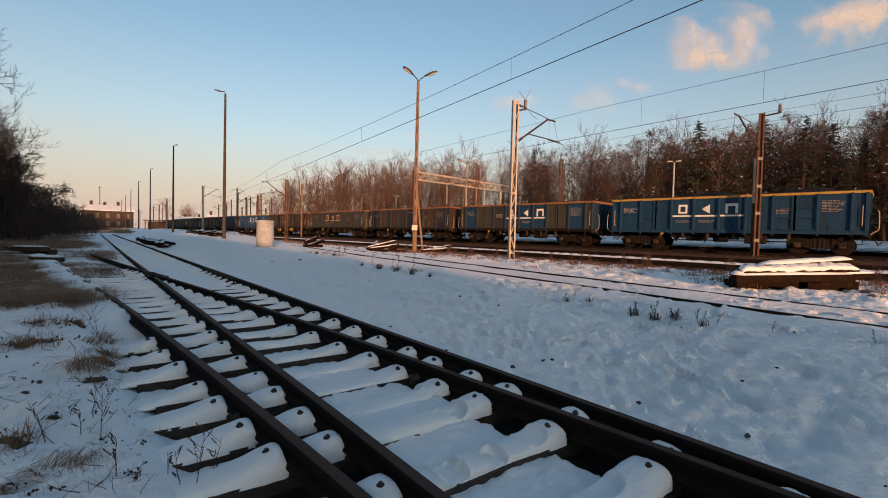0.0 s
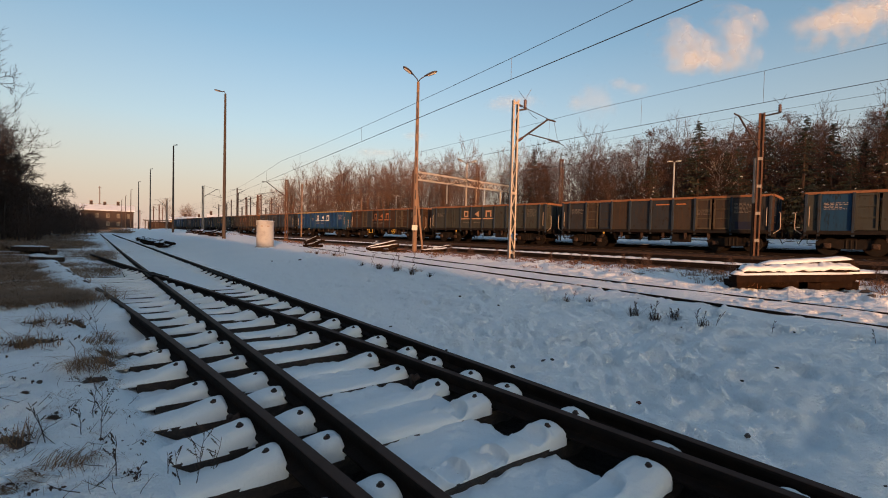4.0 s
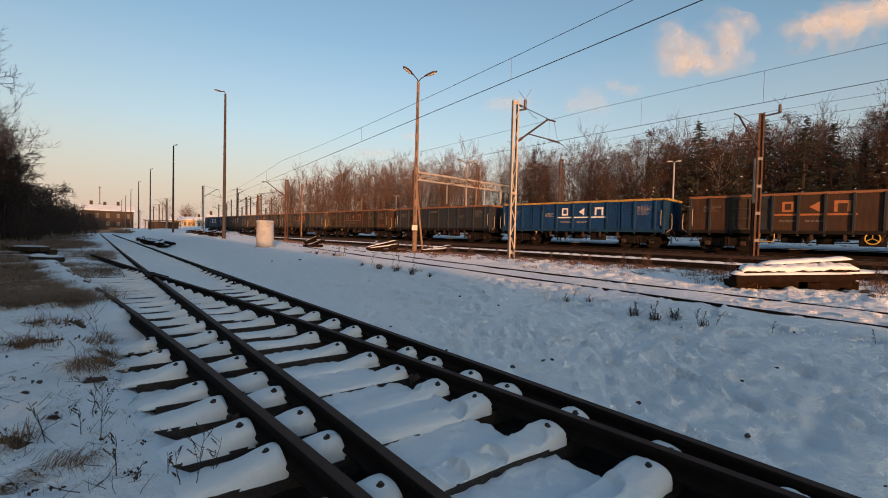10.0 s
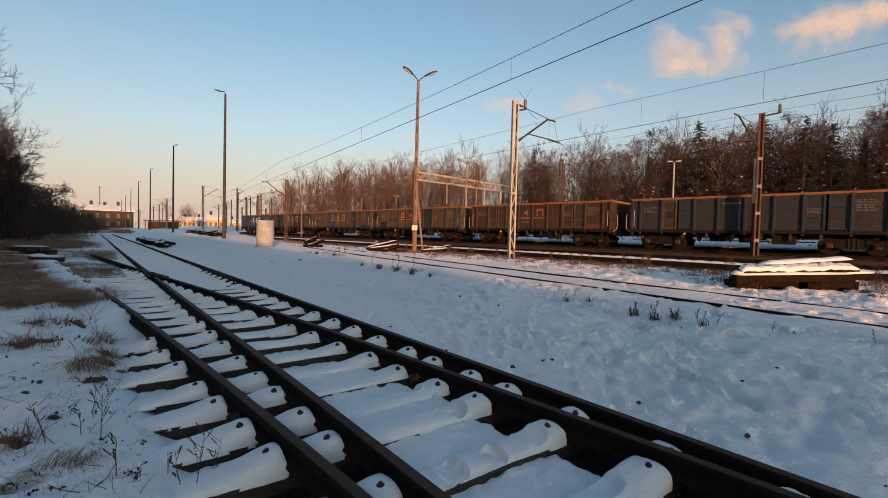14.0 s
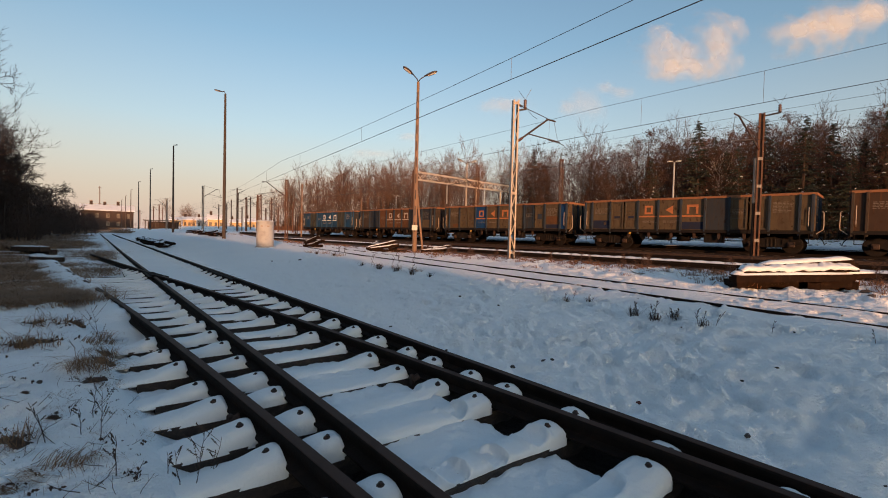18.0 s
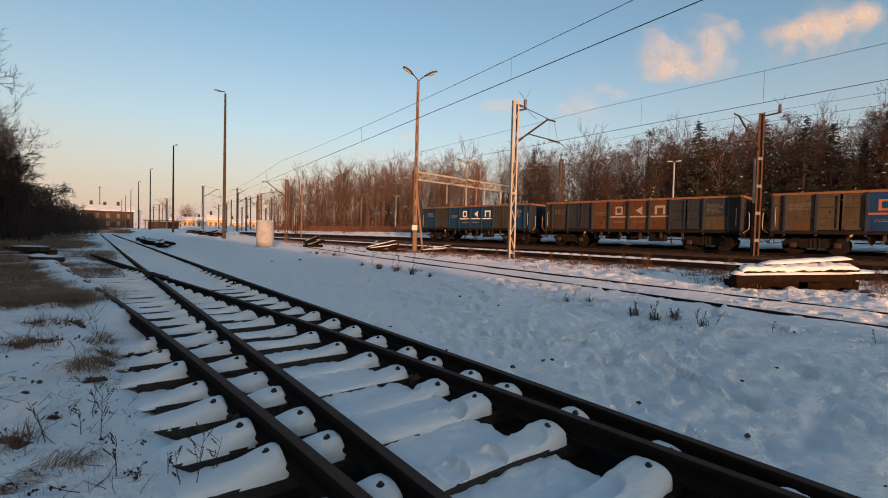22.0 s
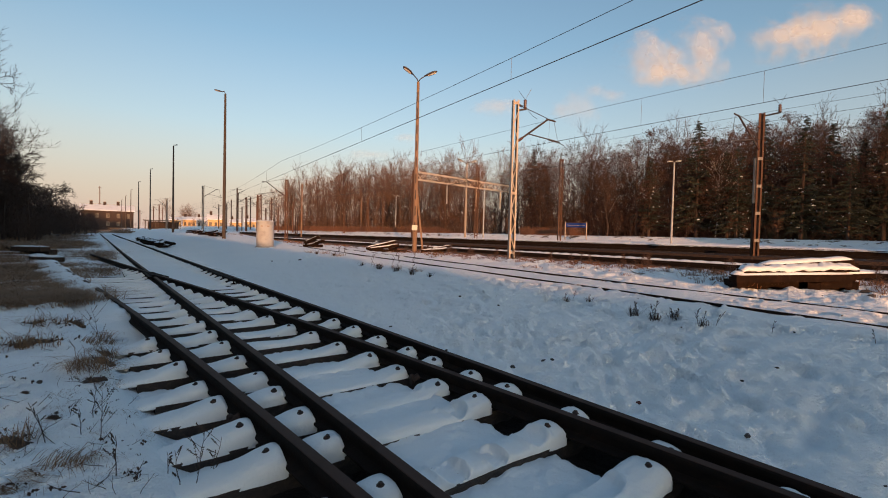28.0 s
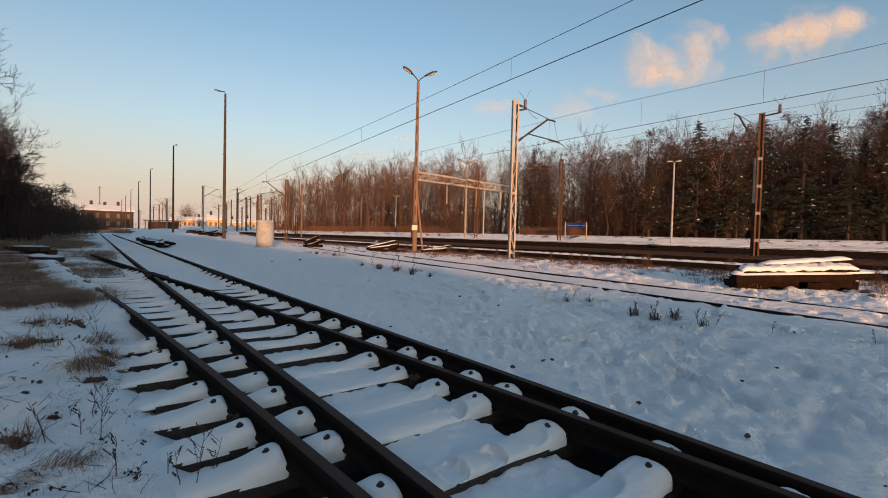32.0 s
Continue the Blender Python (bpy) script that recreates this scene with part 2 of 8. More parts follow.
# ---------------------------------------------------------------- mesh helpers
class Geo:
    """Collects vertices and faces of one mesh."""

    def __init__(self):
        self.v, self.f, self.smooth = [], [], False

    def box(self, x0, x1, y0, y1, z0, z1, m=None, bevel=0.0):
        b = len(self.v)
        if bevel:
            k = bevel
            rings = [(z0, k), (z0 + k, 0), (z1 - k, 0), (z1, k)]
            for z, i in rings:
                c = k - i if i == 0 else k
                lo = [(x0 + i + (0 if i else 0), y0 + i), (x1 - i, y0 + i), (x1 - i, y1 - i), (x0 + i, y1 - i)]
                pts = []
                for (px, py), (qx, qy) in zip(lo, ((1, 1), (-1, 1), (-1, -1), (1, -1))):
                    if qx * qy > 0:
                        pts += [(px, py + qy * k), (px + qx * k, py)]
                    else:
                        pts += [(px + qx * k, py), (px, py + qy * k)]
                for px, py in pts:
                    p = Vector((px, py, z))
                    self.v.append(tuple(m @ p) if m else tuple(p))
            for r in range(3):
                for i in range(8):
                    j = (i + 1) % 8
                    self.f.append((b + r * 8 + i, b + r * 8 + j, b + r * 8 + 8 + j, b + r * 8 + 8 + i))
            self.f.append(tuple(b + i for i in range(7, -1, -1)))
            self.f.append(tuple(b + 24 + i for i in range(8)))
            return self
        for z in (z0, z1):
            for x, y in ((x0, y0), (x1, y0), (x1, y1), (x0, y1)):
                p = Vector((x, y, z))
                self.v.append(tuple(m @ p) if m else tuple(p))
        for q in ((3, 2, 1, 0), (4, 5, 6, 7), (0, 1, 5, 4), (1, 2, 6, 5), (2, 3, 7, 6), (3, 0, 4, 7)):
            self.f.append(tuple(b + i for i in q))
        return self

    def tube(self, pts, radii, n=6, caps=True):
        """A round bar through points; radii one number or one a point."""
        pts = [Vector(p) for p in pts]
        if not hasattr(radii, "__len__"):
            radii = [radii] * len(pts)
        b = len(self.v)
        side = None
        for i, p in enumerate(pts):
            d = (pts[min(i + 1, len(pts) - 1)] - pts[max(i - 1, 0)]).normalized()
            if side is None:
                side = d.orthogonal().normalized()
            side = (side - d * side.dot(d)).normalized()
            up = d.cross(side)
            for k in range(n):
                a = 2 * math.pi * k / n
                self.v.append(tuple(p + (side * math.cos(a) + up * math.sin(a)) * radii[i]))
        for i in range(len(pts) - 1):
            for k in range(n):
                j = (k + 1) % n
                self.f.append((b + i * n + k, b + i * n + j, b + (i + 1) * n + j, b + (i + 1) * n + k))
        if caps:
            self.f.append(tuple(b + k for k in range(n - 1, -1, -1)))
            e = b + (len(pts) - 1) * n
            self.f.append(tuple(e + k for k in range(n)))
        return self

    def bar(self, a, b, w, h, up=(0, 0, 1)):
        """A square bar from a to b, w wide and h high."""
        a, b = Vector(a), Vector(b)
        d = (b - a).normalized()
        u = Vector(up)
        if abs(d.dot(u)) > 0.98:
            u = Vector((1, 0, 0))
        sx = d.cross(u).normalized()
        uz = sx.cross(d)
        k = len(self.v)
        for p in (a, b):
            for i, j in ((-1, -1), (1, -1), (1, 1), (-1, 1)):
                self.v.append(tuple(p + sx * (i * w / 2) + uz * (j * h / 2)))
        for q in ((3, 2, 1, 0), (4, 5, 6, 7), (0, 1, 5, 4), (1, 2, 6, 5), (2, 3, 7, 6), (3, 0, 4, 7)):
            self.f.append(tuple(k + i for i in q))
        return self

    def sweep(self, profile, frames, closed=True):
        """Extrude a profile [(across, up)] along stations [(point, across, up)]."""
        b, n = len(self.v), len(profile)
        for p, ax, up in frames:
            p, ax, up = Vector(p), Vector(ax), Vector(up)
            for a, u in profile:
                self.v.append(tuple(p + ax * a + up * u))
        for i in range(len(frames) - 1):
            for k in range(n if closed else n - 1):
                j = (k + 1) % n
                self.f.append((b + i * n + k, b + i * n + j, b + (i + 1) * n + j, b + (i + 1) * n + k))
        if closed:
            self.f.append(tuple(b + k for k in range(n - 1, -1, -1)))
            e = b + (len(frames) - 1) * n
            self.f.append(tuple(e + k for k in range(n)))
        return self

    def mesh(self, name, mat):
        me = bpy.data.meshes.new(name)
        me.from_pydata(self.v, [], self.f)
        if mat:
            me.materials.append(mat)
        if self.smooth:
            me.polygons.foreach_set("use_smooth", [True] * len(me.polygons))
        me.update()
        return me


def part(name, g, mat, parent=None, label="", kind="", m=None):
    """Links a Geo, or a mesh, as one object under a thing or part."""
    me = g.mesh(name, mat) if isinstance(g, Geo) else g
    ob = new(name, me)
    if parent is not None:
        ob.parent = parent
    if m is not None:
        ob.matrix_basis = m
    if label or kind:
        tagged(ob, label, kind=kind)
    return ob


def thing(name, m, label, category, group="", kind=""):
    ob = new(name)
    ob.empty_display_size = 0.2
    ob.matrix_basis = m
    return tagged(ob, label, category, group, kind)


def place(x, y, rz=0.0, dz=0.0):
    return pose(x, y, float(ground_z(x, y)) + dz, 0, 0, rz)


# ---------------------------------------------------------------- ground: one sheet to the horizon
def trodden(n, s, rr):
    """Trails of footprints over the snow between the turnout and the siding, and a few beside the track."""
    rnd = random.Random(64)
    steps = []
    for trail in range(15):
        a, b, way = rnd.uniform(3.3, 8.8), rnd.uniform(-3, 6), rnd.gauss(0, 0.22) + (math.pi if trail % 3 == 0 else 0)
        if trail > 11:
            way += rnd.uniform(0.8, 1.8)
        for k in range(rnd.randint(9, 26)):
            side = 0.10 if k % 2 else -0.10
            steps.append((a + side * math.cos(way), b - side * math.sin(way), way + rnd.gauss(0, 0.15), rnd.uniform(0.06, 0.11)))
            way += rnd.gauss(0, 0.08)
            a, b = a + math.sin(way) * 0.62, b + math.cos(way) * 0.62
    for k in range(46):
        steps.append((rnd.uniform(-3.2, -0.4), rnd.uniform(-1.5, 6), rnd.uniform(0, 6.28), rnd.uniform(0.015, 0.04)))
    out = np.zeros_like(n)
    near = rr < 22
    nn, ss = n[near], s[near]
    add = np.zeros_like(nn)
    for a, b, way, deep in steps:
        if 0.0 < a < 3.15:
            continue
        m = (np.abs(nn - a) < 0.4) & (np.abs(ss - b) < 0.4)
        dn, ds = nn[m] - a, ss[m] - b
        along, over = dn * math.sin(way) + ds * math.cos(way), dn * math.cos(way) - ds * math.sin(way)
        r = np.sqrt((along / 0.155) ** 2 + (over / 0.068) ** 2)
        add[m] += -deep * smooth(1.15, 0.75, r) + 0.3 * deep * np.exp(-((r - 1.35) / 0.28) ** 2)
    out[near] = add
    return out


def build_ground():
    front = np.concatenate([np.linspace(-50, 50, 420), np.linspace(50, 310, 90)[1:-1]])
    ang = np.radians(front)
    rad = np.concatenate([[0.0], np.geomspace(0.9, 70, 430), np.geomspace(72, 4500, 60)])
    rr, aa = np.meshgrid(rad, ang, indexing="ij")
    x, y = rr * np.sin(aa), rr * np.cos(aa)
    z = ground_z(x, y)
    n, s = x * N1.x + y * N1.y, x * T1.x + y * T1.y
    out = np.zeros_like(z)
    flat = [(i, j) for i in range(z.shape[0]) for j in range(z.shape[1]) if rr[i, 0] < 90]
    for i, j in flat:
        p = Vector((x[i, j], y[i, j], 0))
        amp = 0.07 if n[i, j] < 0.2 else 0.028
        if 0.3 < n[i, j] < 3.0:
            amp = 0.02
        v = noise.noise(p * 0.9) * amp
        if rr[i, 0] < 35:
            field = float(smooth(2.85, 3.25, n[i, j])) if n[i, j] > 1 else float(smooth(0.2, -0.4, n[i, j]))
            aside = abs(n[i, j] - siding_n(s[i, j]))
            field *= 0.15 + 0.85 * float(smooth(1.0, 1.5, aside))
            v += noise.noise(p * 2.6) * 0.030 * field + noise.noise(p * 6.0) * 0.012 * (0.3 + 0.7 * field)
            v -= max(0.0, noise.noise(p * 3.4 + Vector((7, 3, 0))) - 0.10) * (0.06 + 0.12 * float(smooth(9, 3, rr[i, 0]))) * field
            if 9.5 < n[i, j] < 17.5:
                v += (max(0.0, noise.noise(p * 1.9)) * 0.13 + noise.noise(p * 4.3) * 0.06) * float(smooth(9.5, 12.0, n[i, j]))
            if rr[i, 0] < 16:
                v -= max(0.0, noise.noise(p * 5.0 + Vector((1, 8, 0))) - 0.15) * 0.085 * field
                v += noise.noise(p * 15.0) * 0.004 * (0.4 + 0.6 * field)
                tramp = max(0.0, noise.noise(p * 0.7 + Vector((4, 1, 0))) + 0.35) * field
                # wind-blown ridges, and clods kicked out of the trodden snow
                along, over = n[i, j] * 0.64 + s[i, j] * 0.77, n[i, j] * 0.77 - s[i, j] * 0.64
                furrow = 0.7 * noise.noise(Vector((over * 6.0, along * 2.0, 3))) + 0.6 * noise.noise(Vector((over * 12.0, along * 5.0, 8)))
                v += (0.028 + 0.090 * float(smooth(8.0, 3.0, rr[i, 0]))) * furrow * field * min(1.0, 0.4 + tramp)
                v += max(0.0, noise.noise(p * 8.0 + Vector((9, 2, 4))) - 0.28) * 0.16 * tramp
        out[i, j] = v
    z = z + out + trodden(n, s, rr)
    nr, na = z.shape
    verts = np.stack([x, y, z], -1).reshape(-1, 3)
    i, j = np.meshgrid(np.arange(nr - 1), np.arange(na), indexing="ij")
    k = (j + 1) % na
    faces = np.stack([i * na + j, i * na + k, (i + 1) * na + k, (i + 1) * na + j], -1).reshape(-1, 4)
    me = bpy.data.meshes.new("ground")
    me.from_pydata(verts.tolist(), [], faces[:, ::-1].tolist())
    me.materials.append(SNOW)
    me.polygons.foreach_set("use_smooth", [True] * len(me.polygons))
    me.update()
    tagged(new("ground", me), "trampled snow over flat railway land", "snow ground", kind="structure")


build_ground()


# ---------------------------------------------------------------- tracks
def rail_profile(h, foot=0.066, head=0.036):
    return [(-foot, -h), (foot, -h), (foot, -h + 0.016), (0.012, -h + 0.035), (0.010, -0.045), (head, -0.034),
            (head, -0.008), (head - 0.010, 0), (-head + 0.010, 0), (-head, -0.008), (-head, -0.034), (-0.010, -0.045),
            (-0.012, -h + 0.035), (-foot, -h + 0.016)]


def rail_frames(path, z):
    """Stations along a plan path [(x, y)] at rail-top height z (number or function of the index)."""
    out = []
    for i, p in enumerate(path):
        a, b = Vector(path[max(i - 1, 0)]), Vector(path[min(i + 1, len(path) - 1)])
        d = (b - a).normalized()
        out.append(((p[0], p[1], z), (d.y, -d.x, 0), (0, 0, 1)))
    return out


SLEEPERS = [0.0, 0.60, 1.21, 1.84, 2.47, 2.91, 3.45, 3.90, 4.52, 5.13, 5.73, 6.41, 7.04, 7.68, 8.28, 8.88]
while SLEEPERS[-1] < 60:
    SLEEPERS.append(SLEEPERS[-1] + 0.61)
SLEEPERS += [-0.61 - 0.61 * i for i in range(24)]


def snow_roll(a, b, s, seed, high=0.07, width=0.115, lift=(0.0, 0.0), dents=(), buried=False):
    """A roll of snow along a sleeper from a to b metres across the track, raised over the rail plates."""
    g = Geo()
    g.smooth = True
    fine = s < 7
    m, k = max(6, int((b - a) / (0.011 if dents else 0.022 if fine else 0.07))), 33 if dents else 17 if fine else 9
    rnd = random.Random(seed)
    ph = Vector((rnd.uniform(0, 50), rnd.uniform(0, 50), 0))
    skew = rnd.uniform(-0.03, 0.03)

    def top(c):
        up_a = lift[0] * math.exp(-max(0, c - a - 0.05) ** 2 / 0.030)
        up_b = lift[1] * math.exp(-max(0, b - c - 0.05) ** 2 / 0.030)
        return high + 0.058 * (up_a + up_b) + 0.014 * noise.noise(ph + Vector((c * 3, 0, 0)))

    for i in range(m + 1):
        q = i / m
        c = a + (b - a) * q
        e = b - c if buried else min(c - a, b - c)
        close = 1.0 if e > 0.032 else 0.42 + 0.58 * math.sqrt(max(0.0, 1 - (1 - e / 0.032) ** 2))
        if buried:
            close *= 0.25 + 0.75 * min(1.0, (c - a) / 0.35)
        hh = top(c) * close
        ww = (width + 0.012 * noise.noise(ph + Vector((c * 3, 9, 0)))) * (0.85 + 0.15 * close) + 0.14 * (top(c) - high) * close
        ww += 0.006 * noise.noise(ph + Vector((c * 14, 29, 0))) if fine else 0
        sh = 0.012 * noise.noise(ph + Vector((c * 2.0, 19, 0))) + skew * (q - 0.5)
        for j in range(k):
            t = math.pi * j / (k - 1)
            wob = 1 + 0.07 * noise.noise(ph + Vector((c * 5, t * 2.3, 3))) + (0.022 * noise.noise(ph + Vector((c * 23, t * 7.0, 13))) + 0.045 * noise.noise(ph + Vector((c * 11, t * 4.0, 23))) if fine else 0)
            sl = s + sh - math.cos(t) * ww
            up = math.sin(t) ** 0.46 * hh * wob
            for dn, ds, rn, rs, dep in dents:
                r = math.hypot((c - dn) / rn, (sl - ds) / rs)
                tread = 0.012 + 0.006 * math.sin(sl * 190) * math.sin(c * 60) + 0.010 * noise.noise(Vector((c * 30, sl * 30, 2)))
                deep = float(smooth(1.25, 0.9, r + 0.25 * noise.noise(Vector((c * 18, sl * 18, 5)))))
                up += deep * min(0.0, max(tread, hh - dep * 1.6) - up) + 0.016 * math.exp(-((r - 1.35) / 0.2) ** 2) * math.sin(t)
            x, y = at1(c, sl)
            g.v.append((x, y, -0.165 + max(up, 0.004) - (0.014 if j in (0, k - 1) else 0)))
    for i in range(m):
        for j in range(k - 1):
            p = i * k + j
            g.f.append((p, p + 1, p + k + 1, p + k))
    g.f.append(tuple(range(k)))
    g.f.append(tuple(m * k + j for j in range(k - 1, -1, -1)))
    return g, top


def snow_drift(n0, s0, rn, rs, z):
    """A low patch of snow between two sleepers."""
    g = Geo()
    g.smooth = True
    m = 26
    for i in range(m + 1):
        for j in range(m + 1):
            u, v = 2 * i / m - 1, 2 * j / m - 1
            wob = noise.noise(Vector((n0 + u * rn * 3, s0 + v * rs * 3, 3))) * 0.35
            x, y = at1(n0 + u * rn, s0 + v * rs)
            edge = max(0.0, 1 - (u ** 4 + v ** 4) + wob * 0.7)
            g.v.append((x, y, z - 0.10 + 0.10 * min(1.0, edge * 2.2) ** 0.6 + 0.014 * noise.noise(Vector((x * 9, y * 9, 1))) + 0.020 * noise.noise(Vector((x * 19, y * 19, 1)))))
    for i in range(m):
        for j in range(m):
            p = i * (m + 1) + j
            g.f.append((p, p + m + 1, p + m + 2, p + 1))
    return g


FOOTPRINTS = [(2.02, 3.00, 0.06, 0.09, 0.030), (2.03, 2.47, 0.07, 0.12, 0.036), (1.86, 2.58, 0.06, 0.07, 0.012), (1.50, 1.84, 0.08, 0.13, 0.036),
              (1.80, 1.82, 0.06, 0.12, 0.034), (2.15, 1.83, 0.07, 0.11, 0.016), (2.02, 1.28, 0.12, 0.10, 0.02)]
DEEP_CRIBS = {1.21: -0.185, 1.84: -0.165, 2.47: -0.140, 2.91: -0.165, 3.45: -0.140}


def build_turnout():
    t = thing("turnout_track", Matrix(), "old turnout with rusty rails on snow-covered wooden sleepers", "railway track")
    paths = {
        "rail": [
            [at1(r4_n(s), s) for s in np.linspace(-16, 95, 60)],
            [at1(r2_n(s), s) for s in np.linspace(-16, 12.4, 30)],
            [at1(r2_n(s), s) for s in np.linspace(13.8, 95, 50)],
            [at1(r3_n(s), s) for s in np.linspace(-6, 12.5, 60)],
            [at1(r3_n(s), s) for s in np.linspace(14.1, 24, 20)],
            [at1(r1_n(s), s) for s in np.linspace(-6, 24, 70)],
        ]}
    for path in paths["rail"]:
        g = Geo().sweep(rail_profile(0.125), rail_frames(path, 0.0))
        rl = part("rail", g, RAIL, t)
        # strip on top in a lighter brown than the near-black sides
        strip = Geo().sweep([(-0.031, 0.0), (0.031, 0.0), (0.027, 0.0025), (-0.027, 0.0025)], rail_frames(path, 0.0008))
        part("running_surface", strip, RAIL_HEAD, rl, "lighter brown running surface")
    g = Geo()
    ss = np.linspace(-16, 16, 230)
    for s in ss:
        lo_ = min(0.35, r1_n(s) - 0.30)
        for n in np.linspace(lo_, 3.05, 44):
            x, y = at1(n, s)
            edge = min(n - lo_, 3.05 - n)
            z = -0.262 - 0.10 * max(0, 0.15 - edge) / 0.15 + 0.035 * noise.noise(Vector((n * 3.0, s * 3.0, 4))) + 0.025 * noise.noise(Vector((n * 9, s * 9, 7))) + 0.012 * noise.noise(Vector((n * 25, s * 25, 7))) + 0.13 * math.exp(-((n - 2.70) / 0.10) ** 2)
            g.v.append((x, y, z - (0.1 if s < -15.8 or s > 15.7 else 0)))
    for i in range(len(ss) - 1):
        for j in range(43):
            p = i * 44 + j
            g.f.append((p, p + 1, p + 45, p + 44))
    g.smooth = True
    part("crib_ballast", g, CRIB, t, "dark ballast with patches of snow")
    rnd = random.Random(61)
    for s0, s1 in zip(SLEEPERS, SLEEPERS[1:]):
        if not 0 <= s0 < 12.5 or s1 - s0 > 0.8:
            continue
        mid = (s0 + s1) / 2
        rails = [r1_n(mid) - 0.62, r1_n(mid), r2_n(mid), r3_n(mid), r4_n(mid)]
        for k in range(4):
            a, b = rails[k] + (0.09 if k else 0.0), rails[k + 1] - rnd.uniform(0.11, 0.18)
            if b - a < 0.12:
                continue
            z = DEEP_CRIBS.get(s0, rnd.uniform(-0.23, -0.20)) if k == 2 else rnd.uniform(-0.235, -0.195)
            part("snow_drift", snow_drift((a + b) / 2, mid - (0.02 if s0 in DEEP_CRIBS and k == 2 else 0.055), (b - a) / 2, (s1 - s0) / 2 - (0.02 if s0 in DEEP_CRIBS and k == 2 else 0.05), z), SNOW_CAP, t, "low drift of snow between the sleepers")
    # between the frog and the far end the straight track lies under level snow
    g = Geo()
    g.smooth = True
    ss = np.linspace(9.3, 90, 420)
    for s in ss:
        a, b = max(r2_n(s), r3_n(s)) + 0.07, r4_n(s) - 0.13 - 0.03 * math.sin(s * 10.3)
        for k in range(12):
            q = k / 11
            n = a + (b - a) * q
            x, y = at1(n, s)
            z = -0.115 - 0.10 * (1 - float(smooth(9.3, 12.5, s))) + 0.022 * noise.noise(Vector((n * 2.2, s * 1.3, 6))) + 0.012 * noise.noise(Vector((n * 7, s * 5, 2)))
            g.v.append((x, y, z - (0.16 if k in (0, 11) else 0.03 if k in (1, 10) else 0)))
    for i in range(len(ss) - 1):
        for k in range(11):
            p = i * 12 + k
            g.f.append((p, p + 1, p + 13, p + 12))
    part("snow_drift", g, SNOW_CAP, t, "level snow between the rails")
    # the left rail sinks under drifted snow further on
    g = Geo()
    g.smooth = True
    m = 9
    for s in np.linspace(6.0, 24, 150):
        fade = min(1.0, (s - 6.0) / 1.9)
        for k in range(m):
            q = k / (m - 1)
            n = r1_n(s) - 0.75 + q * 0.95
            x, y = at1(n, s)
            over = (-0.022 if s < 10.5 else 0.015) + 0.085 * noise.noise(Vector((s * 1.9, 3, 1))) + 0.025 * noise.noise(Vector((n * 5, s * 5, 1)))
            z = -0.22 if k == m - 1 else over - 0.26 * (1 - fade) - 0.16 * max(0, (0.62 - q) / 0.62) ** 1.5 - (0.05 if k == m - 2 else 0)
            g.v.append((x, y, z - (0.2 if k == 0 else 0)))
    for i in range(149):
        for k in range(m - 1):
            p = i * m + k
            g.f.append((p, p + 1, p + m + 1, p + m))
    part("snow_drift", g, SNOW_CAP, t, "snow drifted over the left rail")
    # frog and wing rails where the two inner rails cross
    g = Geo()
    g.sweep(rail_profile(0.125), rail_frames([at1(r2_n(s) + 0.01, s) for s in np.linspace(12.9, 13.9, 5)], 0.001))
    g.sweep(rail_profile(0.125), rail_frames([at1(r3_n(s) - 0.01, s) for s in np.linspace(12.4, 14.2, 6)], 0.001))
    part("frog", g, RAIL, t, "rusty crossing frog")
    for side, fn in ((1, lambda s: r2_n(s) - 0.085), (-1, lambda s: r3_n(s) + 0.085)):
        path = [at1(fn(s) - side * 0.03 * max(0, abs(s - 13.2) - 0.5), s) for s in np.linspace(12.5, 13.9, 8)]
        part("wing_rail", Geo().sweep(rail_profile(0.122), rail_frames(path, -0.002)), RAIL, t)
    part("check_rail", Geo().sweep(rail_profile(0.122), rail_frames([at1(r4_n(s) - 0.1 - 0.03 * max(0, abs(s - 13.2) - 1.4), s) for s in np.linspace(11.2, 15.2, 10)], -0.002)), RAIL, t)
    bolt = Geo()
    bolt.tube([(0, 0, -0.06), (0, 0, 0.004), (0, 0, 0.012)], [0.025, 0.024, 0.017], 9)
    bolt.tube([(0, 0, 0.010), (0, 0, 0.022)], [0.014, 0.012], 6)
    bolt_mesh = bolt.mesh("bolt", BOLT)
    for i, s in enumerate(SLEEPERS):
        split = s < 13.9
        lo = (0.22 + 0.12 * random.random()) if s < 6 else r1_n(s) - 0.02 if split else 0.62
        hi = 2.79 if s < 12 else 3.18
        x0, y0 = at1(lo, s)
        x1, y1 = at1(hi, s)
        sl = part("sleeper", Geo().bar((x0, y0, -0.235), (x1, y1, -0.235), 0.24, 0.15), WOOD, t)
        cuts = sorted([r1_n(s), r2_n(s), r3_n(s), r4_n(s)]) if split else [r2_n(s), r4_n(s)]
        edges = [lo - 0.03] + cuts + [hi]
        for k in range(len(edges) - 1):
            a = edges[k] + (0.06 if k else 0)
            b = edges[k + 1] - (0.034 if k < len(edges) - 2 else 0)
            if b - a < 0.1:
                continue
            far = s > 9
            first = k == 0 and s < 9
            high = (0.044 if split else 0.05) + 0.020 * random.random()
            lift = (1.0, 0.35) if split and k == 3 else (0.15, 1.0) if k < len(edges) - 2 else (0.6, 0.0)
            if split and k == 3:
                high, lift = 0.032 + 0.012 * random.random(), (0.0, 1.45)
            near = [d for d in FOOTPRINTS if abs(d[1] - s) < 0.2 and k == 2]
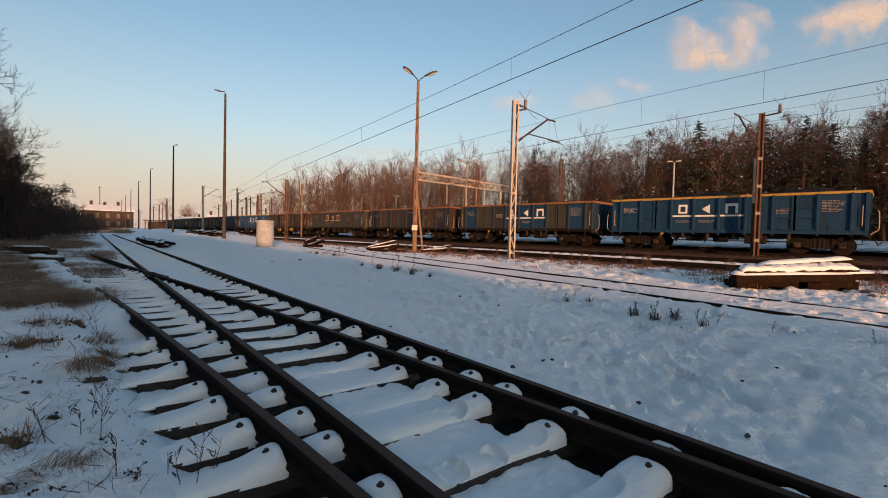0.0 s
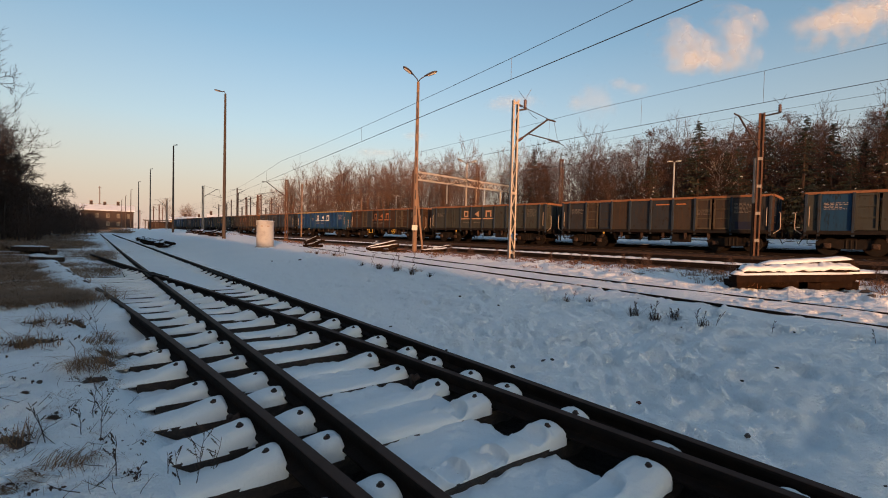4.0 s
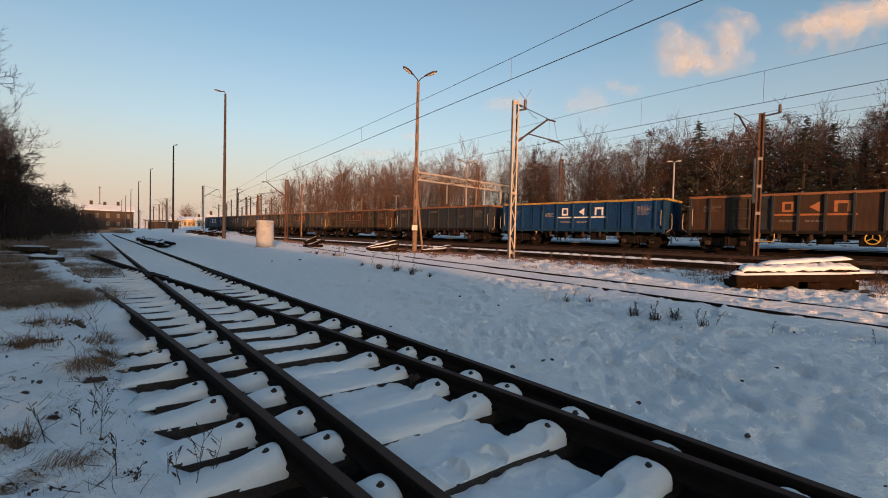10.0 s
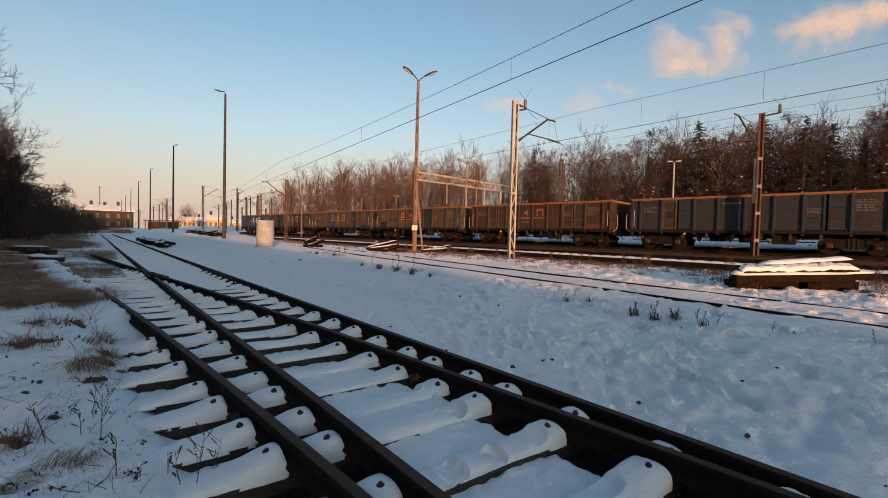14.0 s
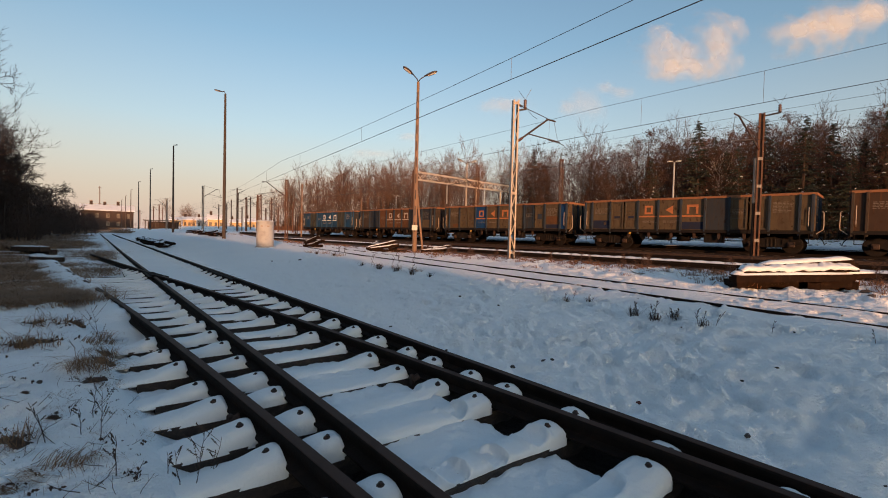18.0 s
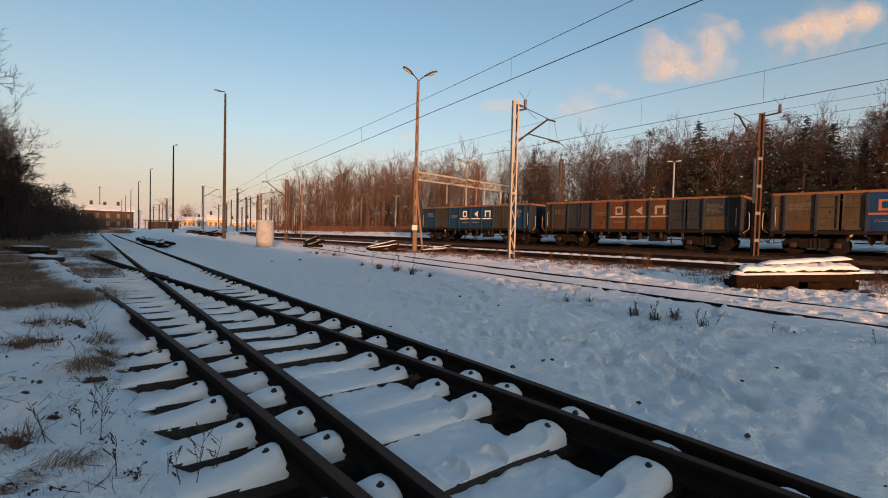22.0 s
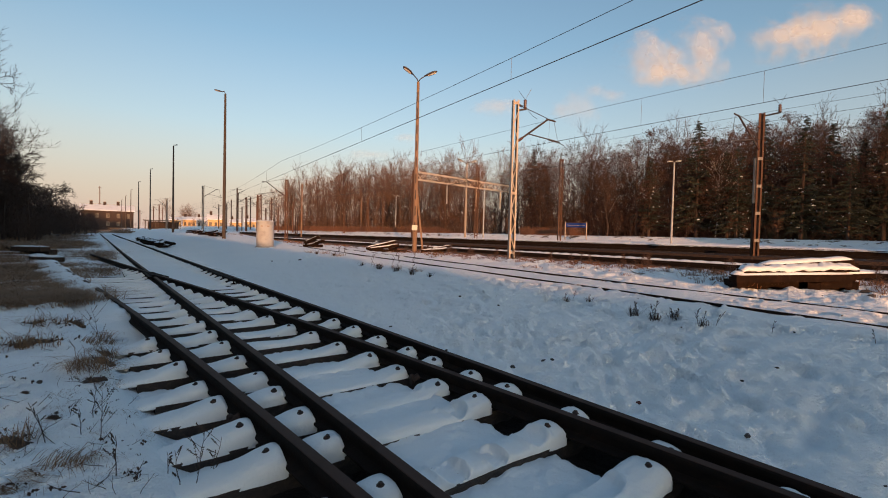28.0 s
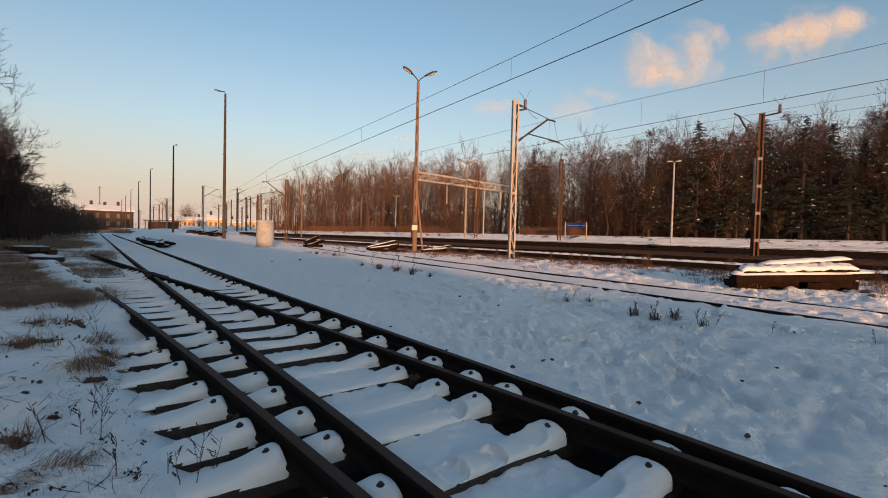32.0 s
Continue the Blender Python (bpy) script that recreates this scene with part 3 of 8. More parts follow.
            roll, top = snow_roll(a - (0.16 if first else 0), b, s, i * 10 + k, high, (0.095 if k == 3 else 0.106) + 0.014 * random.random() if split else 0.10, lift, near, first)
            part("snow_cap", roll, SNOW_CAP, sl)
            if not far or (split and k == 3):
                c = b - 0.092
                x, y = at1(c, s - 0.035 + random.uniform(-0.015, 0.015))
                part("bolt", bolt_mesh, None, sl, m=pose(x, y, -0.165 + top(c) - 0.009, random.uniform(-10, 10), random.uniform(-10, 10), 0))
    for n0, s0 in ((0.72, 3.14), (2.20, 3.19)):
        x, y = at1(n0, s0)
        part("rail_clip", Geo().tube([(x - 0.02, y, -0.13), (x + 0.03, y + 0.02, -0.10)], [0.028, 0.03], 7).tube([(x - 0.03, y, -0.17), (x - 0.03, y, -0.09), (x - 0.03, y, -0.08)], [0.02, 0.022, 0.01], 6), BOLT, t, "rusty rail clip")
    return t


build_turnout()


def dense(path, step):
    out = []
    for a, b in zip(path, path[1:]):
        a, b = Vector(a), Vector(b)
        m = max(1, int((b - a).length / step))
        out += [tuple(a.lerp(b, i / m)) for i in range(m)]
    return out


def line_track(name, path, z, label, spacing=0.62, bed=None, sleepers=True, rail_h=0.15, ridges=()):
    t = thing(name, Matrix(), label, "railway track")
    fr = rail_frames(path, z)
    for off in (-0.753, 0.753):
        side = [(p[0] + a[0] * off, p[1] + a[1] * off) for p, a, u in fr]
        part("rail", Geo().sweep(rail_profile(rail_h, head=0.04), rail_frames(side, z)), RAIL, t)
    if bed:
        g = Geo().sweep([(-bed, -0.55), (bed, -0.55), (bed - 0.25, -0.19), (1.3, -0.165), (-1.3, -0.165), (-bed + 0.25, -0.19)], fr)
        part("ballast_bed", g, BALLAST, t, "brown ballast with patches of snow")
    for off, wide, top in ridges:
        # snow thrown up beside the rail, scalloped by the sleepers under it
        g, run, prev, n = Geo(), 0.0, None, 7
        g.smooth = True
        for p, ax, up in rail_frames(dense(path, 0.10), z):
            run += (Vector(p) - prev).length if prev else 0
            prev = Vector(p)
            hump = 0.90 + 0.10 * abs(math.sin(math.pi * run / 0.62)) + 0.07 * noise.noise(Vector((run * 0.5, off, 2)))
            for k in range(n):
                q = k / (n - 1)
                w = off + (q - 0.5) * wide * (1 + 0.3 * noise.noise(Vector((run * 0.9, off, q))))
                g.v.append((p[0] + ax[0] * w, p[1] + ax[1] * w, z - 0.22 + math.sin(math.pi * q) ** 0.7 * (top + 0.22) * max(0.1, hump)))
        for i in range(len(g.v) // n - 1):
            for k in range(n - 1):
                b = i * n + k
                g.f.append((b, b + n, b + n + 1, b + 1))
        part("snow_ridge", g, SNOW_CAP, t, "scalloped ridge of snow beside the rail")
    if sleepers:
        g, d = Geo(), 0.0
        for i in range(len(path) - 1):
            a, b = Vector(path[i]), Vector(path[i + 1])
            ln, dr = (b - a).length, (b - a).normalized()
            ax = Vector((dr.y, -dr.x))
            while d < ln:
                p = a + dr * d
                q, r = p - ax * 1.28, p + ax * 1.28
                g.bar((q.x, q.y, z - 0.20), (r.x, r.y, z - 0.20), 0.24, 0.12)
                d += spacing
            d -= ln
        part("timber_bed", g, WOOD, t, "dark wooden sleepers in the ballast", kind="stuff")
    return t


SIDING = [at1(siding_n(s), s) for s in np.linspace(-14, 90, 60)]
line_track("siding_track", SIDING, SIDING_Z, "siding with only its dark rails above the snow", sleepers=False)
line_track("yard_track", [at1(M0_N, s) for s in np.linspace(-30, 160, 60)], M0_Z, "rusty yard track on brown ballast with snow", bed=2.95, ridges=((1.35, 0.7, 0.07),))
line_track("middle_track", [at1(M1_N, s) for s in np.linspace(-30, 160, 60)], M1_Z, "rusty main track on brown ballast with snow", bed=3.3, ridges=((1.25, 0.45, -0.04),))
TRAIN_PATH = [tuple(train_at(s)[0]) for s in np.linspace(-230, 330, 150)]
line_track("main_track", TRAIN_PATH, TRAIN_Z, "main track on dark ballast beside the platform", bed=3.8)


# ---------------------------------------------------------------- platform behind the train
# near-black colour of the platform's edge and core
DARK_EDGE = worn("dark_edge", (0.013, 0.009, 0.007), (0.024, 0.017, 0.013), scale=2, rough=0.95, spec=0.05)


def build_platform():
    fr = []
    for s in np.linspace(-120, 190, 80):
        p, t, nn = train_at(s, 0)
        fr.append(((p.x, p.y, 0), (nn.x, nn.y, 0), (0, 0, 1)))
    pl = thing("platform", Matrix(), "low station platform under trodden snow", "platform", kind="structure")
    part("platform_edge", Geo().sweep([(1.75, 0.2), (2.05, 0.2), (2.05, 0.88), (1.75, 0.90)], fr), DARK_EDGE, pl, "dark concrete edge")
    g, nx = Geo(), 22
    g.smooth = True
    ss = list(np.linspace(-120, -36, 20)) + list(np.linspace(-35, 62, 680)) + list(np.linspace(64, 190, 30))
    for s in ss:
        p, tt, nn = train_at(s, 0)
        for k in range(nx):
            m = 1.70 + 5.2 * k / (nx - 1)
            edge = 0.0 if 0 < k < nx - 1 else 1.0
            lump = 0.09 * noise.noise(Vector((s * 1.6, m * 1.8, 2))) + 0.10 * noise.noise(Vector((s * 3.6, m * 3.2, 6))) + 0.10 * max(0, (k - 12) / 9)
            z = 0.96 + (0.02 + max(-0.02, lump)) * (1 if k > 1 else 0.3) - 0.12 * edge
            q = p + nn * m
            g.v.append((q.x, q.y, z))
    for i in range(len(ss) - 1):
        for k in range(nx - 1):
            b = i * nx + k
            g.f.append((b, b + 1, b + nx + 1, b + nx))
    part("platform_top", g, PLATFORM_SNOW, pl, "trodden lumpy snow on the platform")
    part("platform_core", Geo().sweep([(2.06, 0.2), (6.4, 0.2), (6.4, 0.86), (2.06, 0.86)], fr), DARK_EDGE, pl)


build_platform()


# ---------------------------------------------------------------- lamps
def cobra_head(g, gl, tip, out, tilt, size=1.0):
    """A long oval street-lamp head from tip along out (plan direction)."""
    o = Vector((out[0], out[1], 0)).normalized()
    d = (o * math.cos(tilt) + Vector((0, 0, 1)) * math.sin(tilt)).normalized()
    sx = d.cross(Vector((0, 0, 1))).normalized()
    u = sx.cross(d)
    prof = [(0, 0.03, 0.03), (0.12, 0.06, 0.05), (0.3, 0.12, 0.085), (0.55, 0.145, 0.10), (0.75, 0.115, 0.08), (0.86, 0.05, 0.04), (0.88, 0.01, 0.01)]
    b, n = len(g.v), 10
    for l, w, h in prof:
        for k in range(n):
            a = 2 * math.pi * k / n
            p = Vector(tip) + d * (l * size) + sx * (math.cos(a) * w * size) + u * (max(math.sin(a), -0.55) * h * size)
            g.v.append(tuple(p))
    for i in range(len(prof) - 1):
        for k in range(n):
            j = (k + 1) % n
            g.f.append((b + i * n + k, b + i * n + j, b + (i + 1) * n + j, b + (i + 1) * n + k))
    b = len(gl.v)
    for l, w in ((0.25, 0.06), (0.35, 0.095), (0.55, 0.115), (0.72, 0.085), (0.78, 0.04)):
        for k in (-1, -0.5, 0, 0.5, 1):
            p = Vector(tip) + d * (l * size) + sx * (k * w * size) - u * ((0.060 + 0.045 * (1 - k * k)) * size)
            gl.v.append(tuple(p))
    for i in range(4):
        for k in range(4):
            gl.f.append((b + i * 5 + k, b + i * 5 + k + 1, b + i * 5 + k + 6, b + i * 5 + k + 5))
    g.smooth = gl.smooth = True


def tapered_pole(h, r0, r1, m=None, n=10):
    return Geo().tube([(0, 0, -0.3), (0, 0, h * 0.3), (0, 0, h)], [r0, r0 + (r1 - r0) * 0.3, r1], n)


def lamp_post(name, m, h, heads, label, group, mat=None, r=(0.13, 0.075), arm=0.35, size=1.0, rise=0.35, box=False, slots=False):
    """heads: plan directions of the lamp heads."""
    t = thing(name, m, label, "street lamp", group)
    mat = mat or OLD_CONCRETE
    part("pole", tapered_pole(h - 0.3, *r), mat, t)
    if slots:
        for k in range(9):
            z = 1.2 + k * 0.95
            part("slot", Geo().box(-0.03, 0.03, -r[0] + 0.006 * k - 0.006, -r[0] + 0.01 + 0.006 * k, z, z + 0.55), STEEL_DARK, t)
    for k, (dx, dy) in enumerate(heads):
        d = Vector((dx, dy, 0)).normalized()
        g = Geo().tube([(0, 0, h - 0.5), (0, 0, h - 0.28), d * (arm * 0.35) + Vector((0, 0, h - 0.12)), d * arm + Vector((0, 0, h - 0.28 + rise))], 0.03, 6)
        part("bracket", g, STEEL_DARK, t)
        hd, gl = Geo(), Geo()
        cobra_head(hd, gl, d * arm * 0.9 + Vector((0, 0, h - 0.28 + rise)), (dx, dy), 0.35 if rise > 0.1 else 0.06, size)
        ob = part("lamp_head", hd, STEEL_DARK if not box else STEEL_GREY, t)
        part("glass", gl, GLASS_LAMP, ob, "milky lamp glass")
    return t


for i, s in enumerate((36, 64, 94, 122, 151, 180, 209)):
    x, y = at1(7.4, s)
    heads = [(-0.75, -0.65)] if i == 0 else [(0.9, -0.4)]
    lamp_post("street_lamp", place(x, y), 10.85, heads, "tall concrete street lamp with one head beside the yard", "row of yard lamps", LAMP_CONCRETE, arm=0.22, size=0.62, rise=0.10)
two_head = lamp_post("street_lamp", place(-1.75, 26.4, 0, 0.02), 10.25, [(-0.75, -0.66), (0.95, -0.1)], "tall rust-stained concrete lamp with two heads", "yard lamps", RUST_CONCRETE, r=(0.14, 0.08), arm=0.36, size=0.95, rise=0.30, slots=True)
part("meter_box", Geo().box(-0.16, 0.16, -0.30, -0.13, 1.28, 1.58, bevel=0.015), PALE_BOX, two_head, "small pale switch box on the pole")
part("strut", Geo().bar((0.52, 0.05, -0.2), (0.10, 0.0, 3.4), 0.10, 0.10), RUST_CONCRETE, two_head, "slanting strut against the pole")


# ---------------------------------------------------------------- overhead line: masts and wires
def lattice_mast(m, h, label, w=0.21, d=0.26, mat=None):
    mat = mat or STEEL_GREY
    t = thing("catenary_mast", m, label, "railway mast", "masts of the overhead line")
    for sx in (-1, 1):
        g = Geo()
        g.box(sx * w / 2 - 0.032, sx * w / 2 + 0.032, -d / 2, -d / 2 + 0.012, -0.4, h)
        g.box(sx * w / 2 - 0.032, sx * w / 2 + 0.032, d / 2 - 0.012, d / 2, -0.4, h)
        g.box(min(sx * (w / 2 + 0.020), sx * (w / 2 + 0.032)), max(sx * (w / 2 + 0.020), sx * (w / 2 + 0.032)), -d / 2 + 0.012, d / 2 - 0.012, -0.4, h)
        part("leg", g, mat, t)
    k, step = 0, 0.62
    z = 0.5
    while z + step < h - 0.3:
        s = 1 if k % 2 else -1
        part("lacing_bar", Geo().bar((-s * w / 2, -d / 2 - 0.006, z), (s * w / 2, -d / 2 - 0.006, z + step), 0.04, 0.012, (0, 1, 0)), mat, t)
        z += step
        k += 1
    for z in (0.35, h * 0.42, h - 0.15):
        part("tie_plate", Geo().box(-w / 2, w / 2, -d / 2 - 0.02, -d / 2 - 0.008, z - 0.06, z + 0.06), mat, t)
    part("footing", Geo().box(-0.4, 0.4, -0.35, 0.35, -0.7, -0.02, bevel=0.04), CONCRETE, t, "snow-dusted concrete footing")
    return t


def beam_mast(m, h, label, w=0.31, d=0.22, mat=None):
    t = thing("catenary_mast", m, label, "railway mast", "masts of the overhead line")
    mat = mat or STEEL_RUST
    for sx in (-1, 1):
        g = Geo()
        g.box(sx * w / 2 - 0.008, sx * w / 2 + 0.008, -d / 2, d / 2, -0.4, h)
        for y0 in (-d / 2, d / 2 - 0.014):
            x0, x1 = sorted((sx * w / 2 - sx * 0.008, sx * w / 2 - sx * w * 0.26))
            g.box(x0, x1, y0, y0 + 0.014, -0.4, h)
        part("channel", g, mat, t)
    z = 0.6
    while z < h * 0.72:
        part("batten_plate", Geo().box(-w / 2 + 0.02, w / 2 - 0.02, -d / 2 - 0.012, -d / 2 - 0.002, z, z + 0.16), STEEL_GREY if h > 7 else mat, t, "pale batten plate")
        z += 1.45
    part("web", Geo().box(-w / 2 + 0.02, w / 2 - 0.02, -0.01, 0.01, -0.3, h), mat, t)
    part("footing", Geo().box(-0.28, 0.28, -0.26, 0.26, -0.6, -0.16, bevel=0.04), OLD_CONCRETE, t)
    return t


def insulator(t, a, b, r=0.055):
    a, b = Vector(a), Vector(b)
    g = Geo()
    n = 9
    pts = [a + (b - a) * (i / (n - 1)) for i in range(n)]
    g.tube(pts, [r if i % 2 else r * 0.5 for i in range(n)], 8)
    g.smooth = True
    part("insulator", g, PORCELAIN, t)


def cantilever(t, z_low, z_top, reach, d, drop=1.4, tie=0.55):
    """Bracket arm from the mast: stay tube, top tie, registration arm and steady arm. d: plan direction in the mast's frame."""
    d = Vector((d[0], d[1], 0)).normalized()
    foot, tip = d * 0.22 + Vector((0, 0, z_low)), d * reach + Vector((0, 0, z_top))
    insulator(t, foot, foot + (tip - foot) * 0.14, 0.07)
    part("bracket_tube", Geo().tube([foot + (tip - foot) * 0.1, tip], 0.045, 8), STEEL_DARK, t)
    part("tip_bar", Geo().tube([tip - d * 0.1, tip + d * 0.55], 0.04, 8), STEEL_DARK, t)
    top = d * 0.2 + Vector((0, 0, z_top + tie))
    insulator(t, top, top + (tip - top) * 0.12)
    part("top_tie", Geo().tube([top, tip + Vector((0, 0, 0.03))], 0.016, 5), STEEL_DARK, t)
    q = foot + (tip - foot) * 0.32
    end = d * (reach + 0.95) + Vector((0, 0, z_top - drop))
    part("registration_tube", Geo().tube([q, end], 0.028, 6), STEEL_DARK, t)
    part("steady_arm", Geo().tube([end - d * 0.9 + Vector((0, 0, -0.03)), end + Vector((0, 0, -0.06)), end + d * 0.35 + Vector((0, 0, -0.12))], 0.018, 5), STEEL_DARK, t)
    part("hanger", Geo().tube([tip + d * 0.45, end - d * 0.15], 0.008, 4), WIRE, t)


def horn(t, base, d, ln=0.75):
    """Arcing horn and post insulator on a short side arm at a mast's head."""
    d = Vector((d[0], d[1], 0)).normalized()
    base = Vector(base)
    part("side_arm", Geo().bar(base, base + d * ln + Vector((0, 0, 0.05)), 0.07, 0.07), STEEL_DARK, t)
    p = base + d * (ln - 0.07) + Vector((0, 0, 0.08))
    insulator(t, p, p + Vector((0, 0, 0.38)), 0.09)
    part("arcing_horn", Geo().tube([p + Vector((0, 0, 0.38)), p + d * 0.25 + Vector((0, 0, 0.85))], 0.01, 4)
         .tube([p + Vector((0, 0, 0.38)), p - d * 0.3 + Vector((0, 0, 0.8))], 0.01, 4), WIRE, t)
    part("jumper", Geo().tube([p + Vector((0, 0, 0.1)), p + d * 0.3 + Vector((0, 0, -0.3)), p + d * 0.55 + Vector((0, 0, -0.5))], 0.01, 4), WIRE, t)


RZ1, RZ2 = math.degrees(math.atan2(N1.y, N1.x)), math.degrees(math.atan2(N2.y, N2.x))
MAST_A = (3.06, 20.3)
ma = lattice_mast(pose(*MAST_A, 0.10, 0, 0, 8), 7.2, "pale galvanised lattice mast beside the yard track")
cantilever(ma, 5.42, 6.75, 2.25, (0.867, 0.494), drop=0.95, tie=0.30)
horn(ma, (0.08, 0.0, 6.75), (0.9, -0.4), 0.42)
MAST_B = (16.75, 24.0)
mb = beam_mast(pose(*MAST_B, 0.62, 0, 0, -28), 7.45, "rust-brown double-channel mast between the main tracks", 0.25)
cantilever(mb, 5.5, 6.75, 3.1, (-0.41, -0.91), drop=1.35, tie=-0.1)
horn(mb, (0.1, 0, 7.3), (0.9, -0.4))
LOWER_POST_BROWN = worn("dark_brown_lower_post", (0.05, 0.028, 0.019), (0.03, 0.019, 0.014), scale=5, rough=0.85, bump=0.3, spec=0.2)
gp = thing("cable_post", pose(16.63, 24.12, 0.6), "grey concrete post standing against the rusty mast", "post")
part("post", Geo().box(-0.08, 0.08, -0.08, 0.08, 2.7, 5.1, bevel=0.015), OLD_CONCRETE, gp)
# below 2.7 m the post goes on in a dark brown
part("sleeve", Geo().box(-0.075, 0.075, -0.075, 0.075, -0.3, 2.7, bevel=0.012), LOWER_POST_BROWN, gp, "dark brown lower length of the post")
part("cap", Geo().box(-0.10, 0.10, -0.10, 0.10, 5.1, 5.18), STEEL_DARK, gp)


def wires(name, pts_fn, spans, z_contact, z_mast, z_mid, label, drops=5, twin=False):
    """A contact wire and a catenary wire over a track; pts_fn(s) gives the plan place; spans are the mast places along s."""
    t = thing(name, Matrix(), label, "overhead wire")
    con, cat = [], []
    for a, b in zip(spans, spans[1:]):
        for i in range(16):
            q = i / 16
            s = a + (b - a) * q
            p = pts_fn(s)
            z = z_mid + (z_mast - z_mid) * (2 * q - 1) ** 2
            con.append((p[0], p[1], z_contact))
            cat.append((p[0], p[1], z))
        for k in range(drops):
            q = (k + 0.5) / drops
            s = a + (b - a) * q
            p = pts_fn(s)
            z = z_mid + (z_mast - z_mid) * (2 * q - 1) ** 2
            part("dropper", Geo().tube([(p[0], p[1], z_contact), (p[0], p[1], z)], 0.006, 4), WIRE, t)
    part("contact_wire", Geo().tube(con, 0.0112, 5), WIRE, t)
    part("catenary_wire", Geo().tube(cat, 0.008, 5), WIRE, t)
    return t


wires("overhead_wire", lambda s: at1(M0_N, s), [-78, -28, 12.5, 62, 112, 160], 6.12, 7.32, 7.17, "dark overhead wires with droppers above the yard track", 9)
wires("overhead_wire", lambda s: at1(8.5 + 0.083 * s, s), [-18, 36, 90], 5.6, 6.72, 6.20, "dark overhead wires with droppers above the siding")
wires("overhead_wire", lambda s: at1(M1_N, s), [-60, 10, 60, 110, 160], 6.0, 6.8, 6.55, "dark overhead wires above the middle track")
wires("overhead_wire", lambda s: tuple(train_at(s)[0]), [-150, -100, -50, 5, 60, 110, 160, 210, 260], 6.1, 7.4, 6.6, "dark overhead wires above the train's track")

fw = thing("feeder_wire", Matrix(), "thin feeder wire along the mast heads", "overhead wire")
part("wire", Geo().tube([(*at1(28.0, s), 8.02 + 0.1 * ((s + 40) % 50 - 25) ** 2 / 625) for s in range(-60, 160, 4)], 0.008, 4), WIRE, fw)


# ---------------------------------------------------------------- wagons
BLUE = worn("blue_paint", (0.010, 0.047, 0.108), (0.009, 0.030, 0.062), scale=1.1, stretch=(2.5, 2.5, 0.45), rough=0.55, bump=0.12, spec=0.25, rust=(0.017, 0.031, 0.05))
BLUE_BRIGHT = worn("fresh_blue_paint", (0.009, 0.048, 0.150), (0.010, 0.032, 0.09), scale=1.1, stretch=(2.5, 2.5, 0.45), rough=0.5, bump=0.1, spec=0.25, rust=(0.014, 0.030, 0.07))
BLUE_GREY = worn("faded_blue_paint", (0.026, 0.032, 0.041), (0.028, 0.022, 0.019), scale=0.9, stretch=(1.4, 1.4, 0.8), rough=0.75, bump=0.2, spec=0.25, rust=(0.048, 0.032, 0.022))
GREY = worn("grey_paint", (0.043, 0.034, 0.028), (0.030, 0.023, 0.019), scale=0.9, stretch=(1.4, 1.4, 0.8), rough=0.8, bump=0.2, spec=0.25, rust=(0.074, 0.038, 0.019))
BROWN = worn("brown_paint", (0.047, 0.027, 0.018), (0.030, 0.019, 0.014), scale=0.9, stretch=(1.4, 1.4, 0.8), rough=0.8, bump=0.25, spec=0.25, rust=(0.090, 0.039, 0.017))
ORANGE = worn("rust_orange_panel", (0.105, 0.047, 0.021), (0.06, 0.032, 0.02), scale=1.0, stretch=(1.3, 1.3, 0.7), rough=0.85, bump=0.25, spec=0.25, rust=(0.07, 0.034, 0.018))
KHAKI = worn("dusty_khaki_panel", (0.088, 0.064, 0.040), (0.05, 0.036, 0.025), scale=0.9, stretch=(1.4, 1.4, 0.8), rough=0.85, bump=0.2, spec=0.25, rust=(0.06, 0.034, 0.018))
OLIVE = worn("dull_olive_grey_panel", (0.043, 0.048, 0.045), (0.034, 0.034, 0.031), scale=0.9, stretch=(1.4, 1.4, 0.8), rough=0.8, bump=0.2, spec=0.25, rust=(0.05, 0.036, 0.024))
POST_DULL = worn("dull_blue_steel", (0.020, 0.034, 0.056), (0.026, 0.026, 0.026), scale=2.0, stretch=(1.4, 1.4, 0.6), rough=0.75, bump=0.2, spec=0.25, rust=(0.04, 0.03, 0.022))
DUSTY = worn("dusty_door_steel", (0.078, 0.064, 0.046), (0.045, 0.038, 0.032), scale=2.0, rough=0.85, bump=0.2, spec=0.25, rust=(0.06, 0.036, 0.022))
NAVY = worn("navy_repaint", (0.013, 0.018, 0.042), (0.018, 0.018, 0.026), scale=2.0, rough=0.8, bump=0.15, spec=0.25)
YELLOW = worn("yellow_rim", (0.42, 0.25, 0.05), (0.28, 0.16, 0.04), scale=4, rough=0.6, bump=0.15)
RUST_RIM = worn("rusty_rim", (0.24, 0.10, 0.042), (0.14, 0.055, 0.028), scale=5, rough=0.8, bump=0.3)
# near-black colour of everything below the wagon floor
UNDER = worn("dark_undercarriage", (0.009, 0.007, 0.006), (0.022, 0.013, 0.010), scale=4, rough=0.75, metal=0.1, bump=0.3, spec=0.25)
AXLEBOX = worn("rusty_axle_box", (0.042, 0.023, 0.015), (0.024, 0.016, 0.013), scale=8, rough=0.75)
BRAKE_YELLOW = worn("yellow_brake_handle", (0.62, 0.40, 0.06), (0.4, 0.2, 0.05), scale=9, rough=0.6)
HANDRAIL = worn("pale_handrail", (0.42, 0.34, 0.27), (0.3, 0.22, 0.16), scale=9, rough=0.6)
MARK_WHITE = worn("white_marking", (0.78, 0.74, 0.70), (0.6, 0.56, 0.5), scale=6, rough=0.7, bump=0)
